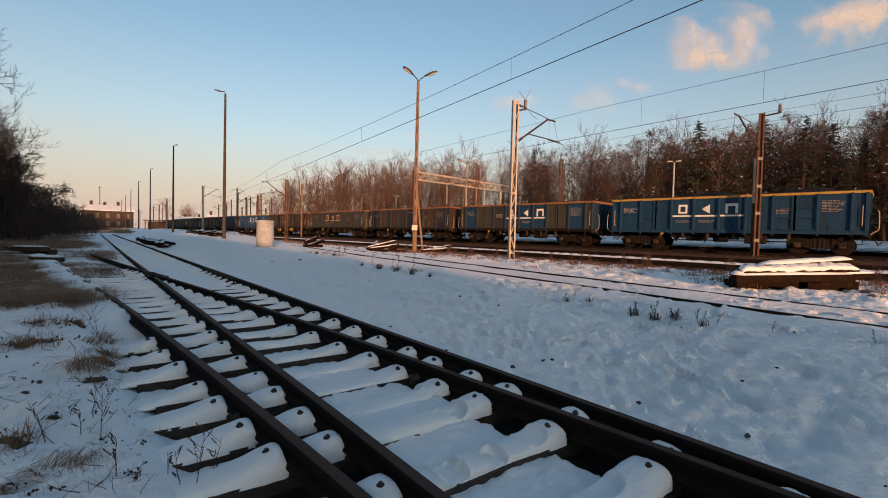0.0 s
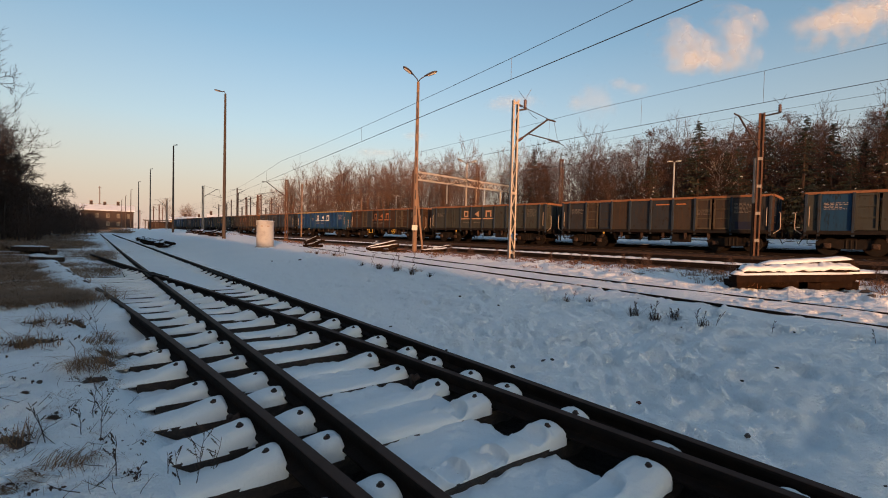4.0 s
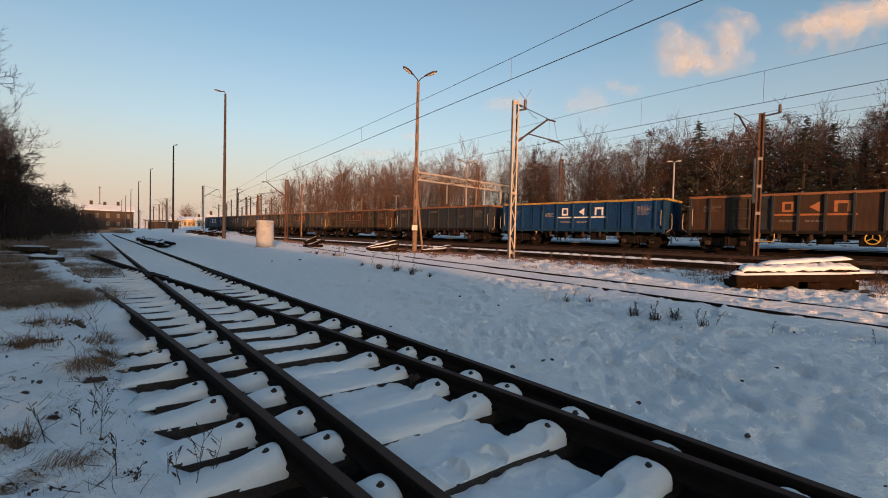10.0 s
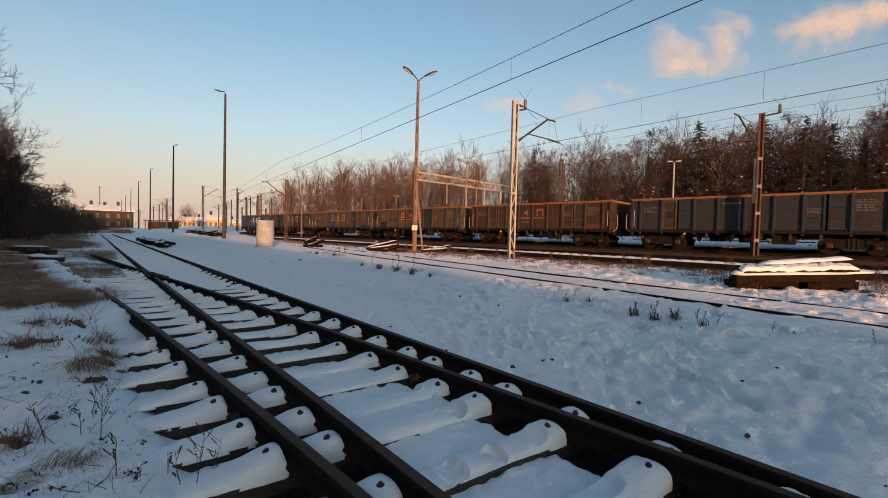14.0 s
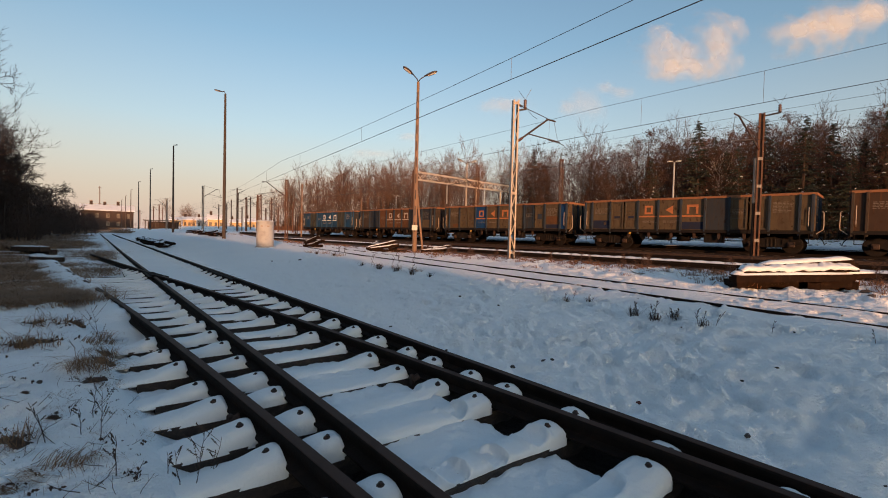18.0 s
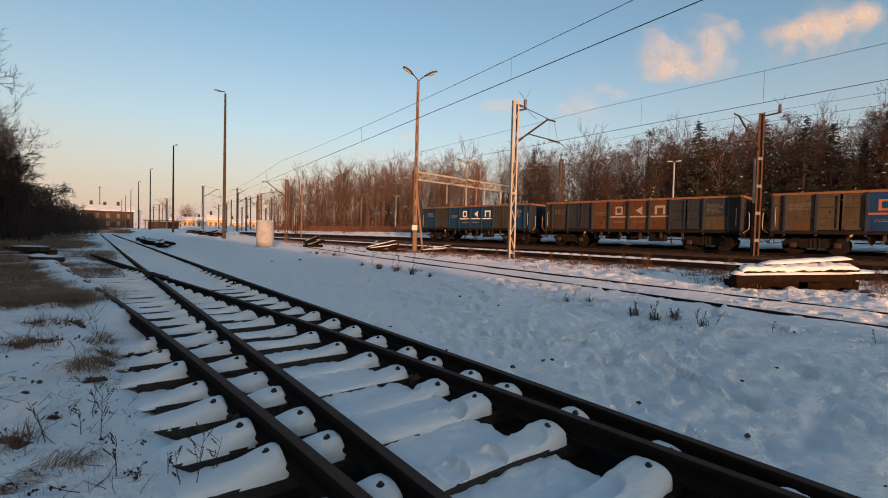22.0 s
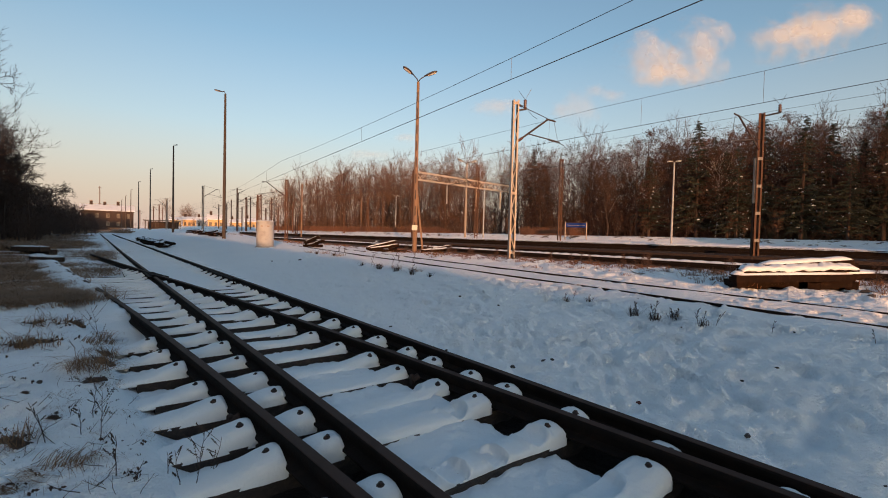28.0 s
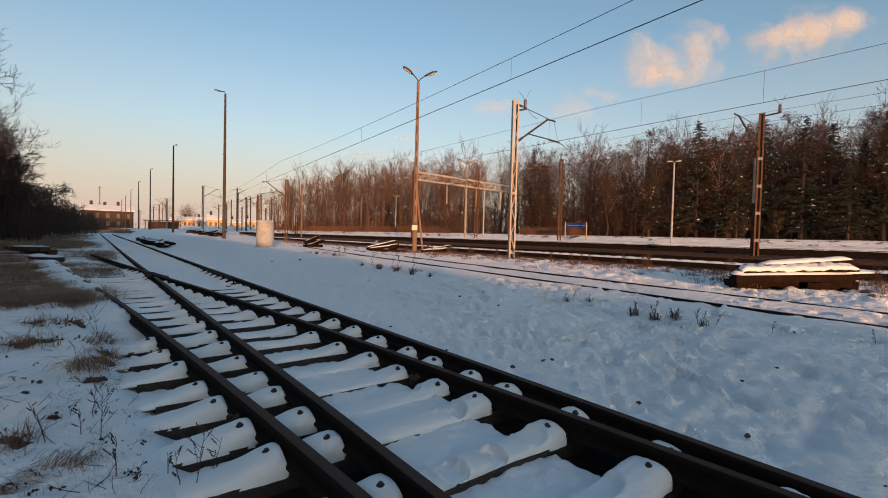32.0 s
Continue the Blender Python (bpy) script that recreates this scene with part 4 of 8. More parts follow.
MARK_ORANGE = worn("orange_marking", (0.40, 0.14, 0.045), (0.24, 0.09, 0.04), scale=6, rough=0.7, bump=0)
MARK_PEACH = worn("pale_orange_marking", (0.48, 0.27, 0.15), (0.30, 0.16, 0.09), scale=5, rough=0.75, bump=0)
MARK_RUST = worn("rusty_marking", (0.24, 0.085, 0.034), (0.08, 0.04, 0.025), wear=(0.42, 0.58), scale=6, rough=0.8, bump=0)
MARK_DIM = worn("dim_marking", (0.17, 0.145, 0.12), (0.10, 0.085, 0.07), scale=4, rough=0.8, bump=0)
MARK_FADED = worn("faded_marking", (0.36, 0.30, 0.25), (0.2, 0.16, 0.13), scale=4, rough=0.8, bump=0)

BODY_L, BODY_W, SILL_Z, TOP_Z = 12.64, 2.9, 1.20, 3.20
# panel edges from the rear end of the body
CUTS = [0.0, 0.58, 1.88, 2.82, 3.75, 5.0, 6.32, 7.64, 8.89, 9.82, 10.76, 12.06, 12.64]
EVEN_CUTS = [0.0, 1.11, 2.22, 3.17, 4.11, 5.2, 6.28, 7.36, 8.45, 9.43, 10.40, 11.52, 12.64]
MESHES = {}


def shared(key, mat, make):
    k = (key, mat.name)
    if k not in MESHES:
        MESHES[k] = make().mesh(key, mat)
    return MESHES[k]


def make_panel(w):
    g = Geo()
    g.box(0.045, w - 0.045, -0.02, 0.02, SILL_Z + 0.02, TOP_Z - 0.10)
    return g


def make_door(w):
    g = Geo()
    g.box(0.05, w - 0.05, -0.015, 0.02, SILL_Z + 0.05, TOP_Z - 0.14)
    return g


def make_door_frame(w):
    """The raised stiles and rails of a door leaf, with a second pressed panel edge inside."""
    g = Geo()
    y0, y1 = -0.075, -0.015
    for x in (0.06, w - 0.14):
        g.box(x, x + 0.08, y0, y1, SILL_Z + 0.06, TOP_Z - 0.16)
    for z, t in ((SILL_Z + 0.06, 0.09), (SILL_Z + 0.66, 0.06), (SILL_Z + 1.20, 0.06), (TOP_Z - 0.25, 0.09)):
        g.box(0.14, w - 0.14, y0 + 0.01, y1, z, z + t)
    for z in (SILL_Z + 0.35, SILL_Z + 1.5):
        g.box(0.02, 0.16, -0.10, -0.075, z, z + 0.07)
    return g


def make_post():
    g = Geo()
    g.sweep([(-0.075, 0.0), (-0.045, -0.13), (0.045, -0.13), (0.075, 0.0)],
            [((0, 0, SILL_Z - 0.26), (0.8, 0, 0), (0, 0.5, 0)), ((0, 0, SILL_Z + 0.1), (1, 0, 0), (0, 1, 0)), ((0, 0, TOP_Z - 0.1), (1, 0, 0), (0, 1, 0))])
    return g


def make_rim():
    g = Geo()
    g.sweep([(-0.07, -0.13), (0.05, -0.13), (0.05, -0.02), (0.03, 0.0), (-0.05, 0.0), (-0.07, -0.02)],
            [((0, 0, TOP_Z), (0, 1, 0), (0, 0, 1)), ((BODY_L, 0, TOP_Z), (0, 1, 0), (0, 0, 1))])
    return g


def make_end():
    h = BODY_W / 2 - 0.03
    return Geo().box(-0.02, 0.02, -h, h, SILL_Z, TOP_Z - 0.135)


def make_coal(seed, rise):
    g = Geo()
    g.smooth = False
    nx, ny = 34, 10
    for i in range(nx + 1):
        for j in range(ny + 1):
            x, y = 0.08 + (BODY_L - 0.16) * i / nx, -1.38 + 2.76 * j / ny
            e = min(i, nx - i) / nx
            hump = rise * (1 - (abs(y) / 1.4) ** 2) * min(1, e * 7) * (0.7 + 0.5 * noise.noise(Vector((x * 0.45 + seed, seed, 0))))
            z = TOP_Z - 0.18 + hump + 0.07 * noise.noise(Vector((x * 2.3, y * 2.3, seed)))
            g.v.append((x, y, z))
    for i in range(nx):
        for j in range(ny):
            p = i * (ny + 1) + j
            g.f.append((p, p + ny + 1, p + ny + 2, p + 1))
    return g


def make_side_frame():
    g = Geo()
    g.sweep([(-1.35, 0.50), (-1.35, 0.66), (-0.75, 0.78), (-0.35, 0.80), (0.35, 0.80), (0.75, 0.78), (1.35, 0.66), (1.35, 0.50),
             (1.1, 0.42), (0.75, 0.42), (0.45, 0.30), (-0.45, 0.30), (-0.75, 0.42), (-1.1, 0.42)],
            [((0, -0.05, 0), (1, 0, 0), (0, 0, 1)), ((0, 0.05, 0), (1, 0, 0), (0, 0, 1))])
    for x in (-0.18, 0.0, 0.18):
        g.tube([(x, -0.02, 0.34), (x, -0.02, 0.76)], 0.06, 8)
    return g


def make_axlebox():
    g = Geo()
    g.box(-0.16, 0.16, -0.14, 0.02, 0.33, 0.60, bevel=0.03)
    g.tube([(0, -0.18, 0.46), (0, -0.10, 0.46)], [0.09, 0.11], 10)
    return g


def make_wheelset():
    g = Geo()
    for y in (-0.75, 0.75):
        o = 1 if y > 0 else -1
        g.tube([(0, y - o * 0.07, 0), (0, y - o * 0.055, 0), (0, y - o * 0.05, 0), (0, y + o * 0.065, 0)], [0.49, 0.49, 0.46, 0.455], 24)
        g.tube([(0, y + o * 0.065, 0), (0, y + o * 0.07, 0)], [0.36, 0.36], 20)
    g.tube([(0, -1.0, 0), (0, 1.0, 0)], 0.075, 10)
    for k in range(4):
        a = k * math.pi / 2
        for y in (-0.822, 0.822):
            g.box(0.12, 0.3, y - 0.004, y + 0.004, -0.03, 0.03, Matrix.Rotation(a, 4, "Y"))
    return g


def make_buffer():
    g = Geo()
    g.tube([(0, 0, 1.04), (0.30, 0, 1.04)], [0.10, 0.09], 10)
    g.tube([(0.30, 0, 1.04), (0.42, 0, 1.04)], 0.06, 8)
    g.tube([(0.42, 0, 1.04), (0.455, 0, 1.04), (0.47, 0, 1.04)], [0.22, 0.22, 0.12], 14)
    return g


def logo_shapes(kind):
    """Three plain shapes over a broken underline, standing for the painted mark of the owner."""
    g = Geo()
    y0, y1 = -0.028, -0.021
    if kind == 0:
        g.box(0.0, 0.11, y0, y1, 0.10, 0.64).box(0.11, 0.50, y0, y1, 0.53, 0.64).box(0.39, 0.50, y0, y1, 0.21, 0.53).box(0.11, 0.50, y0, y1, 0.10, 0.21)
    elif kind == 1:
        k = len(g.v)
        for y in (y0, y1):
            g.v += [(0.04, y, 0.35), (0.46, y, 0.08), (0.46, y, 0.62)]
        g.f += [(k, k + 1, k + 2), (k + 5, k + 4, k + 3), (k, k + 3, k + 4, k + 1), (k + 1, k + 4, k + 5, k + 2), (k + 2, k + 5, k + 3, k)]
    else:
        g.box(0.0, 0.13, y0, y1, 0.08, 0.64).box(0.50, 0.63, y0, y1, 0.08, 0.64).box(0.13, 0.50, y0, y1, 0.50, 0.64)
    return g


def text_bars(seed, w, rows, h=0.026, gap=0.075):
    g = Geo()
    rnd = random.Random(seed)
    for r in range(rows):
        x = 0.0
        end = w * rnd.uniform(0.6, 1.0)
        while x < end:
            q = rnd.uniform(0.05, 0.22)
            g.box(x, min(x + q, end), -0.027, -0.021, -r * gap, -r * gap + h)
            x += q + 0.05
    return g


TRUCK_X = (1.82, 10.82)


def build_wagon(spec):
    """An open coal wagon; x runs from its rear end (0) to its front, y to the far side, z from the rail top."""
    w = thing("coal_wagon", Matrix(), spec["label"], "freight wagon", "coal train")
    off = -BODY_L / 2
    rim, posts = spec["rim"], spec["posts"]
    shift = spec.get("shift", 0)
    cuts = EVEN_CUTS if spec.get("even") else CUTS
    for side in (-1, 1):
        y = side * BODY_W / 2
        turn = 0 if side < 0 else 180
        for k in range(12):
            a, b = cuts[k], cuts[k + 1]
            mat = spec["panels"][k] if side < 0 else spec["panels"][(k * 5) % 12]
            x = a + off if side < 0 else b + off
            door = k in (2, 3, 8, 9)
            key = "door_leaf" if door else "side_panel"
            me = shared(f"{key}_{b - a:.2f}", mat, (lambda: make_door(b - a)) if door else (lambda: make_panel(b - a)))
            leaf_ob = part(key, me, None, w, m=pose(x, y, 0, 0, 0, turn))
            if door:
                part("door_frame", shared(f"door_frame_{b - a:.2f}", mat if mat in (BLUE, BLUE_BRIGHT) else POST_DULL if mat is BLUE_GREY else OLIVE if mat is OLIVE else DUSTY, lambda: make_door_frame(b - a)), None, leaf_ob)
        for k, a in enumerate(cuts):
            if k in (3, 9):
                continue
            part("post", shared("post", posts, make_post), None, w, m=pose(a + off + (0.055 if k == 0 else -0.055 if k == 12 else 0), y, 0, 0, 0, turn))
        part("rim", shared("rim", rim, make_rim), None, w, "painted top rim", m=pose(off if side < 0 else -off, y, 0, 0, 0, turn))
        g = shared("side_sill", BLUE if all(p in (BLUE, BLUE_BRIGHT) for p in spec["panels"]) else UNDER, lambda: Geo().box(0, BODY_L, -0.10, 0.05, SILL_Z - 0.16, SILL_Z + 0.03))
        part("side_sill", g, None, w, m=pose(off if side < 0 else -off, y, 0, 0, 0, turn))
    for e in (-1, 1):
        part("end_wall", shared("end_wall", spec["end"], make_end), None, w, m=pose(e * BODY_L / 2, 0, 0, 0, 0, 0 if e > 0 else 180))
        for y in (-0.75, 0.0, 0.75):
            part("end_post", shared("end_post", posts, lambda: Geo().box(0.02, 0.10, -0.05, 0.05, SILL_Z, TOP_Z - 0.135)), None, w, m=pose(e * BODY_L / 2, y, 0, 0, 0, 0 if e > 0 else 180))
        for z in (0.45, 0.85, 1.25, 1.65):
            part("rung", shared("rung", STEEL_DARK, lambda: Geo().tube([(0.02, -1.32, SILL_Z), (0.11, -1.30, SILL_Z), (0.11, -0.95, SILL_Z), (0.02, -0.93, SILL_Z)], 0.018, 5)), None, w, m=pose(e * BODY_L / 2, 0, z) if e > 0 else Matrix.Translation((-BODY_L / 2, -2.25, z)) @ pose(0, 0, 0, 0, 0, 180))
        part("end_rim", shared("end_rim", rim, lambda: Geo().box(-0.06, 0.10, -BODY_W / 2 + 0.06, BODY_W / 2 - 0.06, TOP_Z - 0.13, TOP_Z - 0.002)), None, w, m=pose(e * BODY_L / 2, 0, 0, 0, 0, 0 if e > 0 else 180))
        part("headstock", shared("headstock", UNDER, lambda: Geo().box(0.0, 0.16, -1.35, 1.35, 0.86, SILL_Z)), None, w, m=pose(e * BODY_L / 2, 0, 0, 0, 0, 0 if e > 0 else 180))
        for y in (-0.875, 0.875):
            part("buffer", shared("buffer", UNDER, make_buffer), None, w, m=pose(e * (BODY_L / 2), y, 0, 0, 0, 0 if e > 0 else 180))
        part("coupling", shared("coupling", UNDER, lambda: Geo().tube([(0.1, 0, 1.0), (0.3, 0, 0.98), (0.42, 0, 0.82), (0.50, 0, 0.95)], 0.035, 6)), None, w, m=pose(e * BODY_L / 2, 0, 0, 0, 0, 0 if e > 0 else 180))
        part("brake_hose", shared("brake_hose", UNDER, lambda: Geo().tube([(0.15, -0.35, 0.92), (0.3, -0.35, 0.7), (0.38, -0.33, 0.5), (0.46, -0.3, 0.62)], 0.025, 6)), None, w, m=pose(e * BODY_L / 2, 0, 0, 0, 0, 0 if e > 0 else 180))
        part("handrail", shared("handrail", HANDRAIL, lambda: Geo().tube([(0.10, -1.36, 1.05), (0.38, -1.36, 1.28), (0.40, -1.36, 1.5), (0.38, -1.36, 2.15), (0.32, -1.36, 2.2)], 0.022, 6)), None, w,
             m=pose(e * BODY_L / 2, 0, 0) if e > 0 else Matrix.Translation((-BODY_L / 2, -2.72, 0)) @ pose(0, 0, 0, 0, 0, 180))
        part("grab_rail", shared("grab_rail", HANDRAIL, lambda: Geo().tube([(0, -0.02, 1.45), (0, -0.12, 1.5), (0, -0.12, 2.4), (0, -0.02, 2.45)], 0.02, 6)), None, w, m=pose(e * (BODY_L / 2 - 0.20), -BODY_W / 2, 0))
        part("step", shared("step", UNDER, lambda: Geo().box(-0.2, 0.2, -0.2, 0.05, 0.55, 0.58).box(-0.2, -0.17, -0.2, -0.17, 0.55, SILL_Z).box(0.17, 0.2, -0.2, -0.17, 0.55, SILL_Z)), None, w, m=pose(e * (BODY_L / 2 - 0.35), -BODY_W / 2 + 0.1, 0))
    part("floor", shared("floor", UNDER, lambda: Geo().box(-BODY_L / 2 + 0.03, BODY_L / 2 - 0.03, -1.4, 1.4, SILL_Z - 0.05, SILL_Z + 0.05)), None, w)
    part("center_sill", shared("center_sill", UNDER, lambda: Geo().box(-BODY_L / 2, BODY_L / 2, -0.3, 0.3, 0.85, SILL_Z - 0.06)), None, w)
    for k, x in enumerate((-3.2, -1.9, -0.55, 0.75, 2.05, 3.3)):
        part("hinge_bracket", shared("hinge_bracket", AXLEBOX, lambda: Geo().sweep([(-0.06, 0), (0.06, 0), (0.09, -0.30), (0.0, -0.42), (-0.05, -0.30)], [((0, -0.06, 0), (1, 0, 0), (0, 0, 1)), ((0, 0.04, 0), (1, 0, 0), (0, 0, 1))])), None, w, m=pose(x, -BODY_W / 2 + 0.06, SILL_Z - 0.12))
    part("brake_cylinder", shared("brake_cylinder", UNDER, lambda: Geo().tube([(-0.4, -0.6, 0.72), (0.3, -0.6, 0.72)], [0.2, 0.2], 12).tube([(0.3, -0.6, 0.72), (0.9, -0.6, 0.72)], 0.04, 6)), None, w)
    part("air_tank", shared("air_tank", UNDER, lambda: Geo().tube([(-1.9, -0.7, 0.75), (-1.85, -0.7, 0.75), (-1.0, -0.7, 0.75), (-0.95, -0.7, 0.75)], [0.1, 0.19, 0.19, 0.1], 12)), None, w)
    part("equipment_box", shared("equipment_box", UNDER, lambda: Geo().box(1.25, 2.25, -1.25, -0.8, 0.47, 1.0, bevel=0.03)), None, w)
    for x in (-2.35, -0.75):
        part("chute_lever", shared("chute_lever", UNDER, lambda: Geo().sweep([(-0.22, 0), (0.24, 0), (0.14, -0.36), (0.02, -0.56), (-0.10, -0.40)], [((0, -0.05, 0), (1, 0, 0), (0, 0, 1)), ((0, 0.05, 0), (1, 0, 0), (0, 0, 1))])), None, w, m=pose(x, -1.15, 1.06))
    part("shaft", shared("shaft", UNDER, lambda: Geo().tube([(-3.4, -1.2, 0.98), (3.4, -1.2, 0.98)], 0.045, 6)), None, w)
    part("brake_lever", shared("brake_lever", BRAKE_YELLOW, lambda: Geo().bar((-3.1, -1.5, 0.92), (-3.0, -1.5, 1.12), 0.09, 0.09)), None, w, "yellow brake lever")
    part("pull_rod", shared("pull_rod", UNDER, lambda: Geo().tube([(-3.0, -0.2, 0.62), (3.0, -0.2, 0.62)], 0.03, 6).bar((-0.2, -0.6, 0.66), (0.1, -0.2, 0.62), 0.06, 0.03)), None, w)
    if spec.get("coal", 0) is not None:
        part("coal_load", make_coal(spec["seed"] * 3.7, spec.get("coal", 0.2)), COAL, w, "heap of black coal", m=pose(off, 0, 0))
    if spec.get("even"):
        ring = [(1.74 + 0.27 * math.cos(a * math.pi / 10), -BODY_W / 2 - 0.06, 0.86 + 0.27 * math.sin(a * math.pi / 10)) for a in range(21)]
        hw = part("hand_wheel", Geo().tube(ring, 0.03, 6, caps=False), BRAKE_YELLOW, w, "yellow brake hand wheel")
        for a in (90, 210, 330):
            c = Vector((1.74, -BODY_W / 2 - 0.06, 0.86))
            part("spoke", Geo().tube([c, c + Vector((0.26 * math.cos(radians(a)), 0, 0.26 * math.sin(radians(a))))], 0.022, 5), BRAKE_YELLOW, hw)
        part("foot_frame", Geo().tube([(-2.75, -1.46, 1.08), (-2.75, -1.5, 0.62), (-2.1, -1.5, 0.62), (-2.1, -1.46, 1.08)], 0.035, 6), BRAKE_YELLOW, w, "yellow step frame")
    for k, (q, x0, x1, z0, z1, mat) in enumerate(spec.get("patches", ())):
        a, b = cuts[q] + 0.08, cuts[q + 1] - 0.08
        part("paint_patch", Geo().box(a + (b - a) * x0 + off, a + (b - a) * x1 + off, -0.0245, -0.0205, SILL_Z + z0, SILL_Z + z1), mat, w, "repainted patch of another colour", m=pose(0, -BODY_W / 2, 0))
    # bogies
    wheels = []
    for cx in TRUCK_X:
        b = part("bogie", shared("bolster", UNDER, lambda: Geo().box(-0.22, 0.22, -1.0, 1.0, 0.55, 0.85)), None, w, m=pose(cx + off, 0, 0))
        for y, turn in ((-1.0, 0), (1.0, 180)):
            part("side_frame", shared("side_frame", UNDER, make_side_frame), None, b, m=pose(0, y, 0, 0, 0, turn))
            for x in (-0.9, 0.9):
                part("axle_box", shared("axle_box", AXLEBOX, make_axlebox), None, b, m=pose(x, y, 0, 0, 0, turn))
        for x in (-0.9, 0.9):
            wheels.append(part("wheelset", shared("wheelset", UNDER, make_wheelset), None, b, m=pose(x, 0, 0.46)))
    # markings
    if spec.get("mark"):
        mm = spec["mark"]
        for k in range(3):
            a = cuts[4 + k + shift]
            xa = a + off + (0.40 if k < 2 else 0.33)
            part("painted_mark", shared(f"mark_{k}", mm, lambda: logo_shapes(k)), None, w, "plain painted emblem shape", m=pose(xa, -BODY_W / 2, 2.10))
            part("underline", shared("underline", mm, lambda: Geo().box(0.06, 1.22, -0.028, -0.021, -0.045, 0.05)), None, w, m=pose(a + off + 0.0, -BODY_W / 2, 2.05))
            if k < 2:
                part("small_writing", shared(f"small_{k}", MARK_DIM if mm is not MARK_WHITE else MARK_FADED, lambda: text_bars(5 + k, 0.9, 2, 0.032, 0.07)), None, w, kind="stuff", m=pose(a + off + 0.3, -BODY_W / 2, 1.74))
    tm = MARK_FADED if spec.get("mark") is MARK_WHITE else MARK_DIM
    for k, (x, z, ww, rows) in enumerate(((0.76, 2.60, 0.95, 5), (10.90, 2.72, 1.0, 8), (4.0 if shift else 9.0, 2.35, 0.75, 4))):
        part("data_panel", shared(f"data_{k}", tm, lambda: text_bars(20 + k, ww, rows)), None, w, "rows of small painted writing", kind="stuff", m=pose(x + off, -BODY_W / 2, z))
    return w, wheels


P = {"b": BLUE, "B": BLUE_BRIGHT, "f": BLUE_GREY, "g": GREY, "r": BROWN, "o": ORANGE, "k": KHAKI, "v": OLIVE, "d": POST_DULL}


def spec(label, panels, posts, rim, end, mark, shift=0, coal=0.2, even=False, patches=()):
    return dict(label=label, patches=patches, even=even, panels=[P[c] for c in panels], posts=P[posts], rim=rim, end=P[end], mark=mark, shift=shift, coal=coal)


WAGONS = [
    (-2, spec("blue open coal wagon with a yellow rim", "bbbbbbbbbbbb", "b", YELLOW, "b", MARK_WHITE)),
    (-1, spec("dull blue open coal wagon with a yellow rim", "bbbfbbbbbfbb", "b", YELLOW, "b", MARK_WHITE)),
    (0, spec("blue coal wagon, yellow rim and white emblem, heaped with coal", "bbbbbbbbbbbb", "b", YELLOW, "b", MARK_WHITE, 0, 0.6)),
    (1, spec("patched grey and blue coal wagon with white emblem", "vbvvfbbbvvbv", "d", RUST_RIM, "b", MARK_WHITE, 1)),
    (2, spec("grey-brown open coal wagon with rusty rim", "ffgfgffgggff", "d", RUST_RIM, "r", None, patches=((6, 0.2, 0.9, 1.55, 1.62, MARK_ORANGE), (7, 0.1, 0.6, 1.55, 1.62, MARK_ORANGE), (10, 0.1, 0.9, 0.08, 0.5, NAVY)))),
    (3, spec("faded grey-blue coal wagon with a pale orange emblem", "vvvvvvvvvvvv", "d", RUST_RIM, "v", MARK_PEACH, 0, patches=((5, 0.0, 0.45, 0.9, 1.75, POST_DULL), (6, 0.0, 0.12, 0.06, 1.75, POST_DULL)))),
    (4, spec("rust-brown coal wagon with an orange emblem", "rrgfrrrrgrrr", "f", RUST_RIM, "r", MARK_ORANGE, 0, 0.2, True)),
    (5, spec("bright blue coal wagon with yellow rim and white emblem", "BBBBBBBBBBBB", "b", YELLOW, "b", MARK_WHITE, 1)),
    (6, spec("dusty blue-grey coal wagon with rusty rim", "ffgfffffffff", "d", RUST_RIM, "f", None, patches=((5, 0.1, 0.9, 1.50, 1.58, MARK_DIM), (2, 0.25, 0.75, 0.72, 1.15, NAVY)))),
    (7, spec("grey-brown coal wagon with a rusty faded emblem", "rrggggrrggrg", "g", RUST_RIM, "r", MARK_RUST, 0, patches=((7, 0.1, 0.8, 0.1, 0.6, BROWN), (10, 0.0, 1.0, 0.06, 0.35, ORANGE)))),
    (8, spec("dusty khaki and blue coal wagon with orange emblem", "kkkkkkkfkkkk", "d", RUST_RIM, "k", MARK_ORANGE, 0, patches=((1, 0.0, 1.0, 0.06, 0.62, NAVY), (1, 0.2, 0.75, 0.98, 1.10, DUSTY), (2, 0.25, 0.75, 0.75, 0.9, NAVY), (3, 0.25, 0.75, 0.75, 0.9, NAVY), (1, 0.66, 0.82, 0.32, 0.52, MARK_FADED), (6, 0.0, 1.0, 0.06, 0.5, NAVY)))),
    (9, spec("khaki coal wagon with a bright blue panel and orange emblem", "kkkkBkkkfkkB", "d", RUST_RIM, "k", MARK_ORANGE, 0, patches=((10, 0.05, 0.95, 0.40, 0.95, ORANGE), (10, 0.0, 1.0, 0.05, 0.34, NAVY), (9, 0.25, 0.75, 0.75, 1.15, POST_DULL), (1, 0.3, 0.9, 0.1, 0.4, ORANGE)))),
    (10, spec("brown and orange patched coal wagon with pale emblem", "ggffoooofffg", "d", RUST_RIM, "g", MARK_FADED, 1, patches=((10, 0.0, 1.0, 0.06, 0.8, KHAKI),))),
    (11, spec("weathered teal-blue coal wagon at the train's tail", "vbvvbbbbvvbv", "b", RUST_RIM, "f", MARK_WHITE, 1)),
]
REAR_S = 13.44   # rear end of wagon 0 along the track at the start
PITCH = 14.04


def travelled(t):
    return 6.05 * t + 0.0043 * t * t


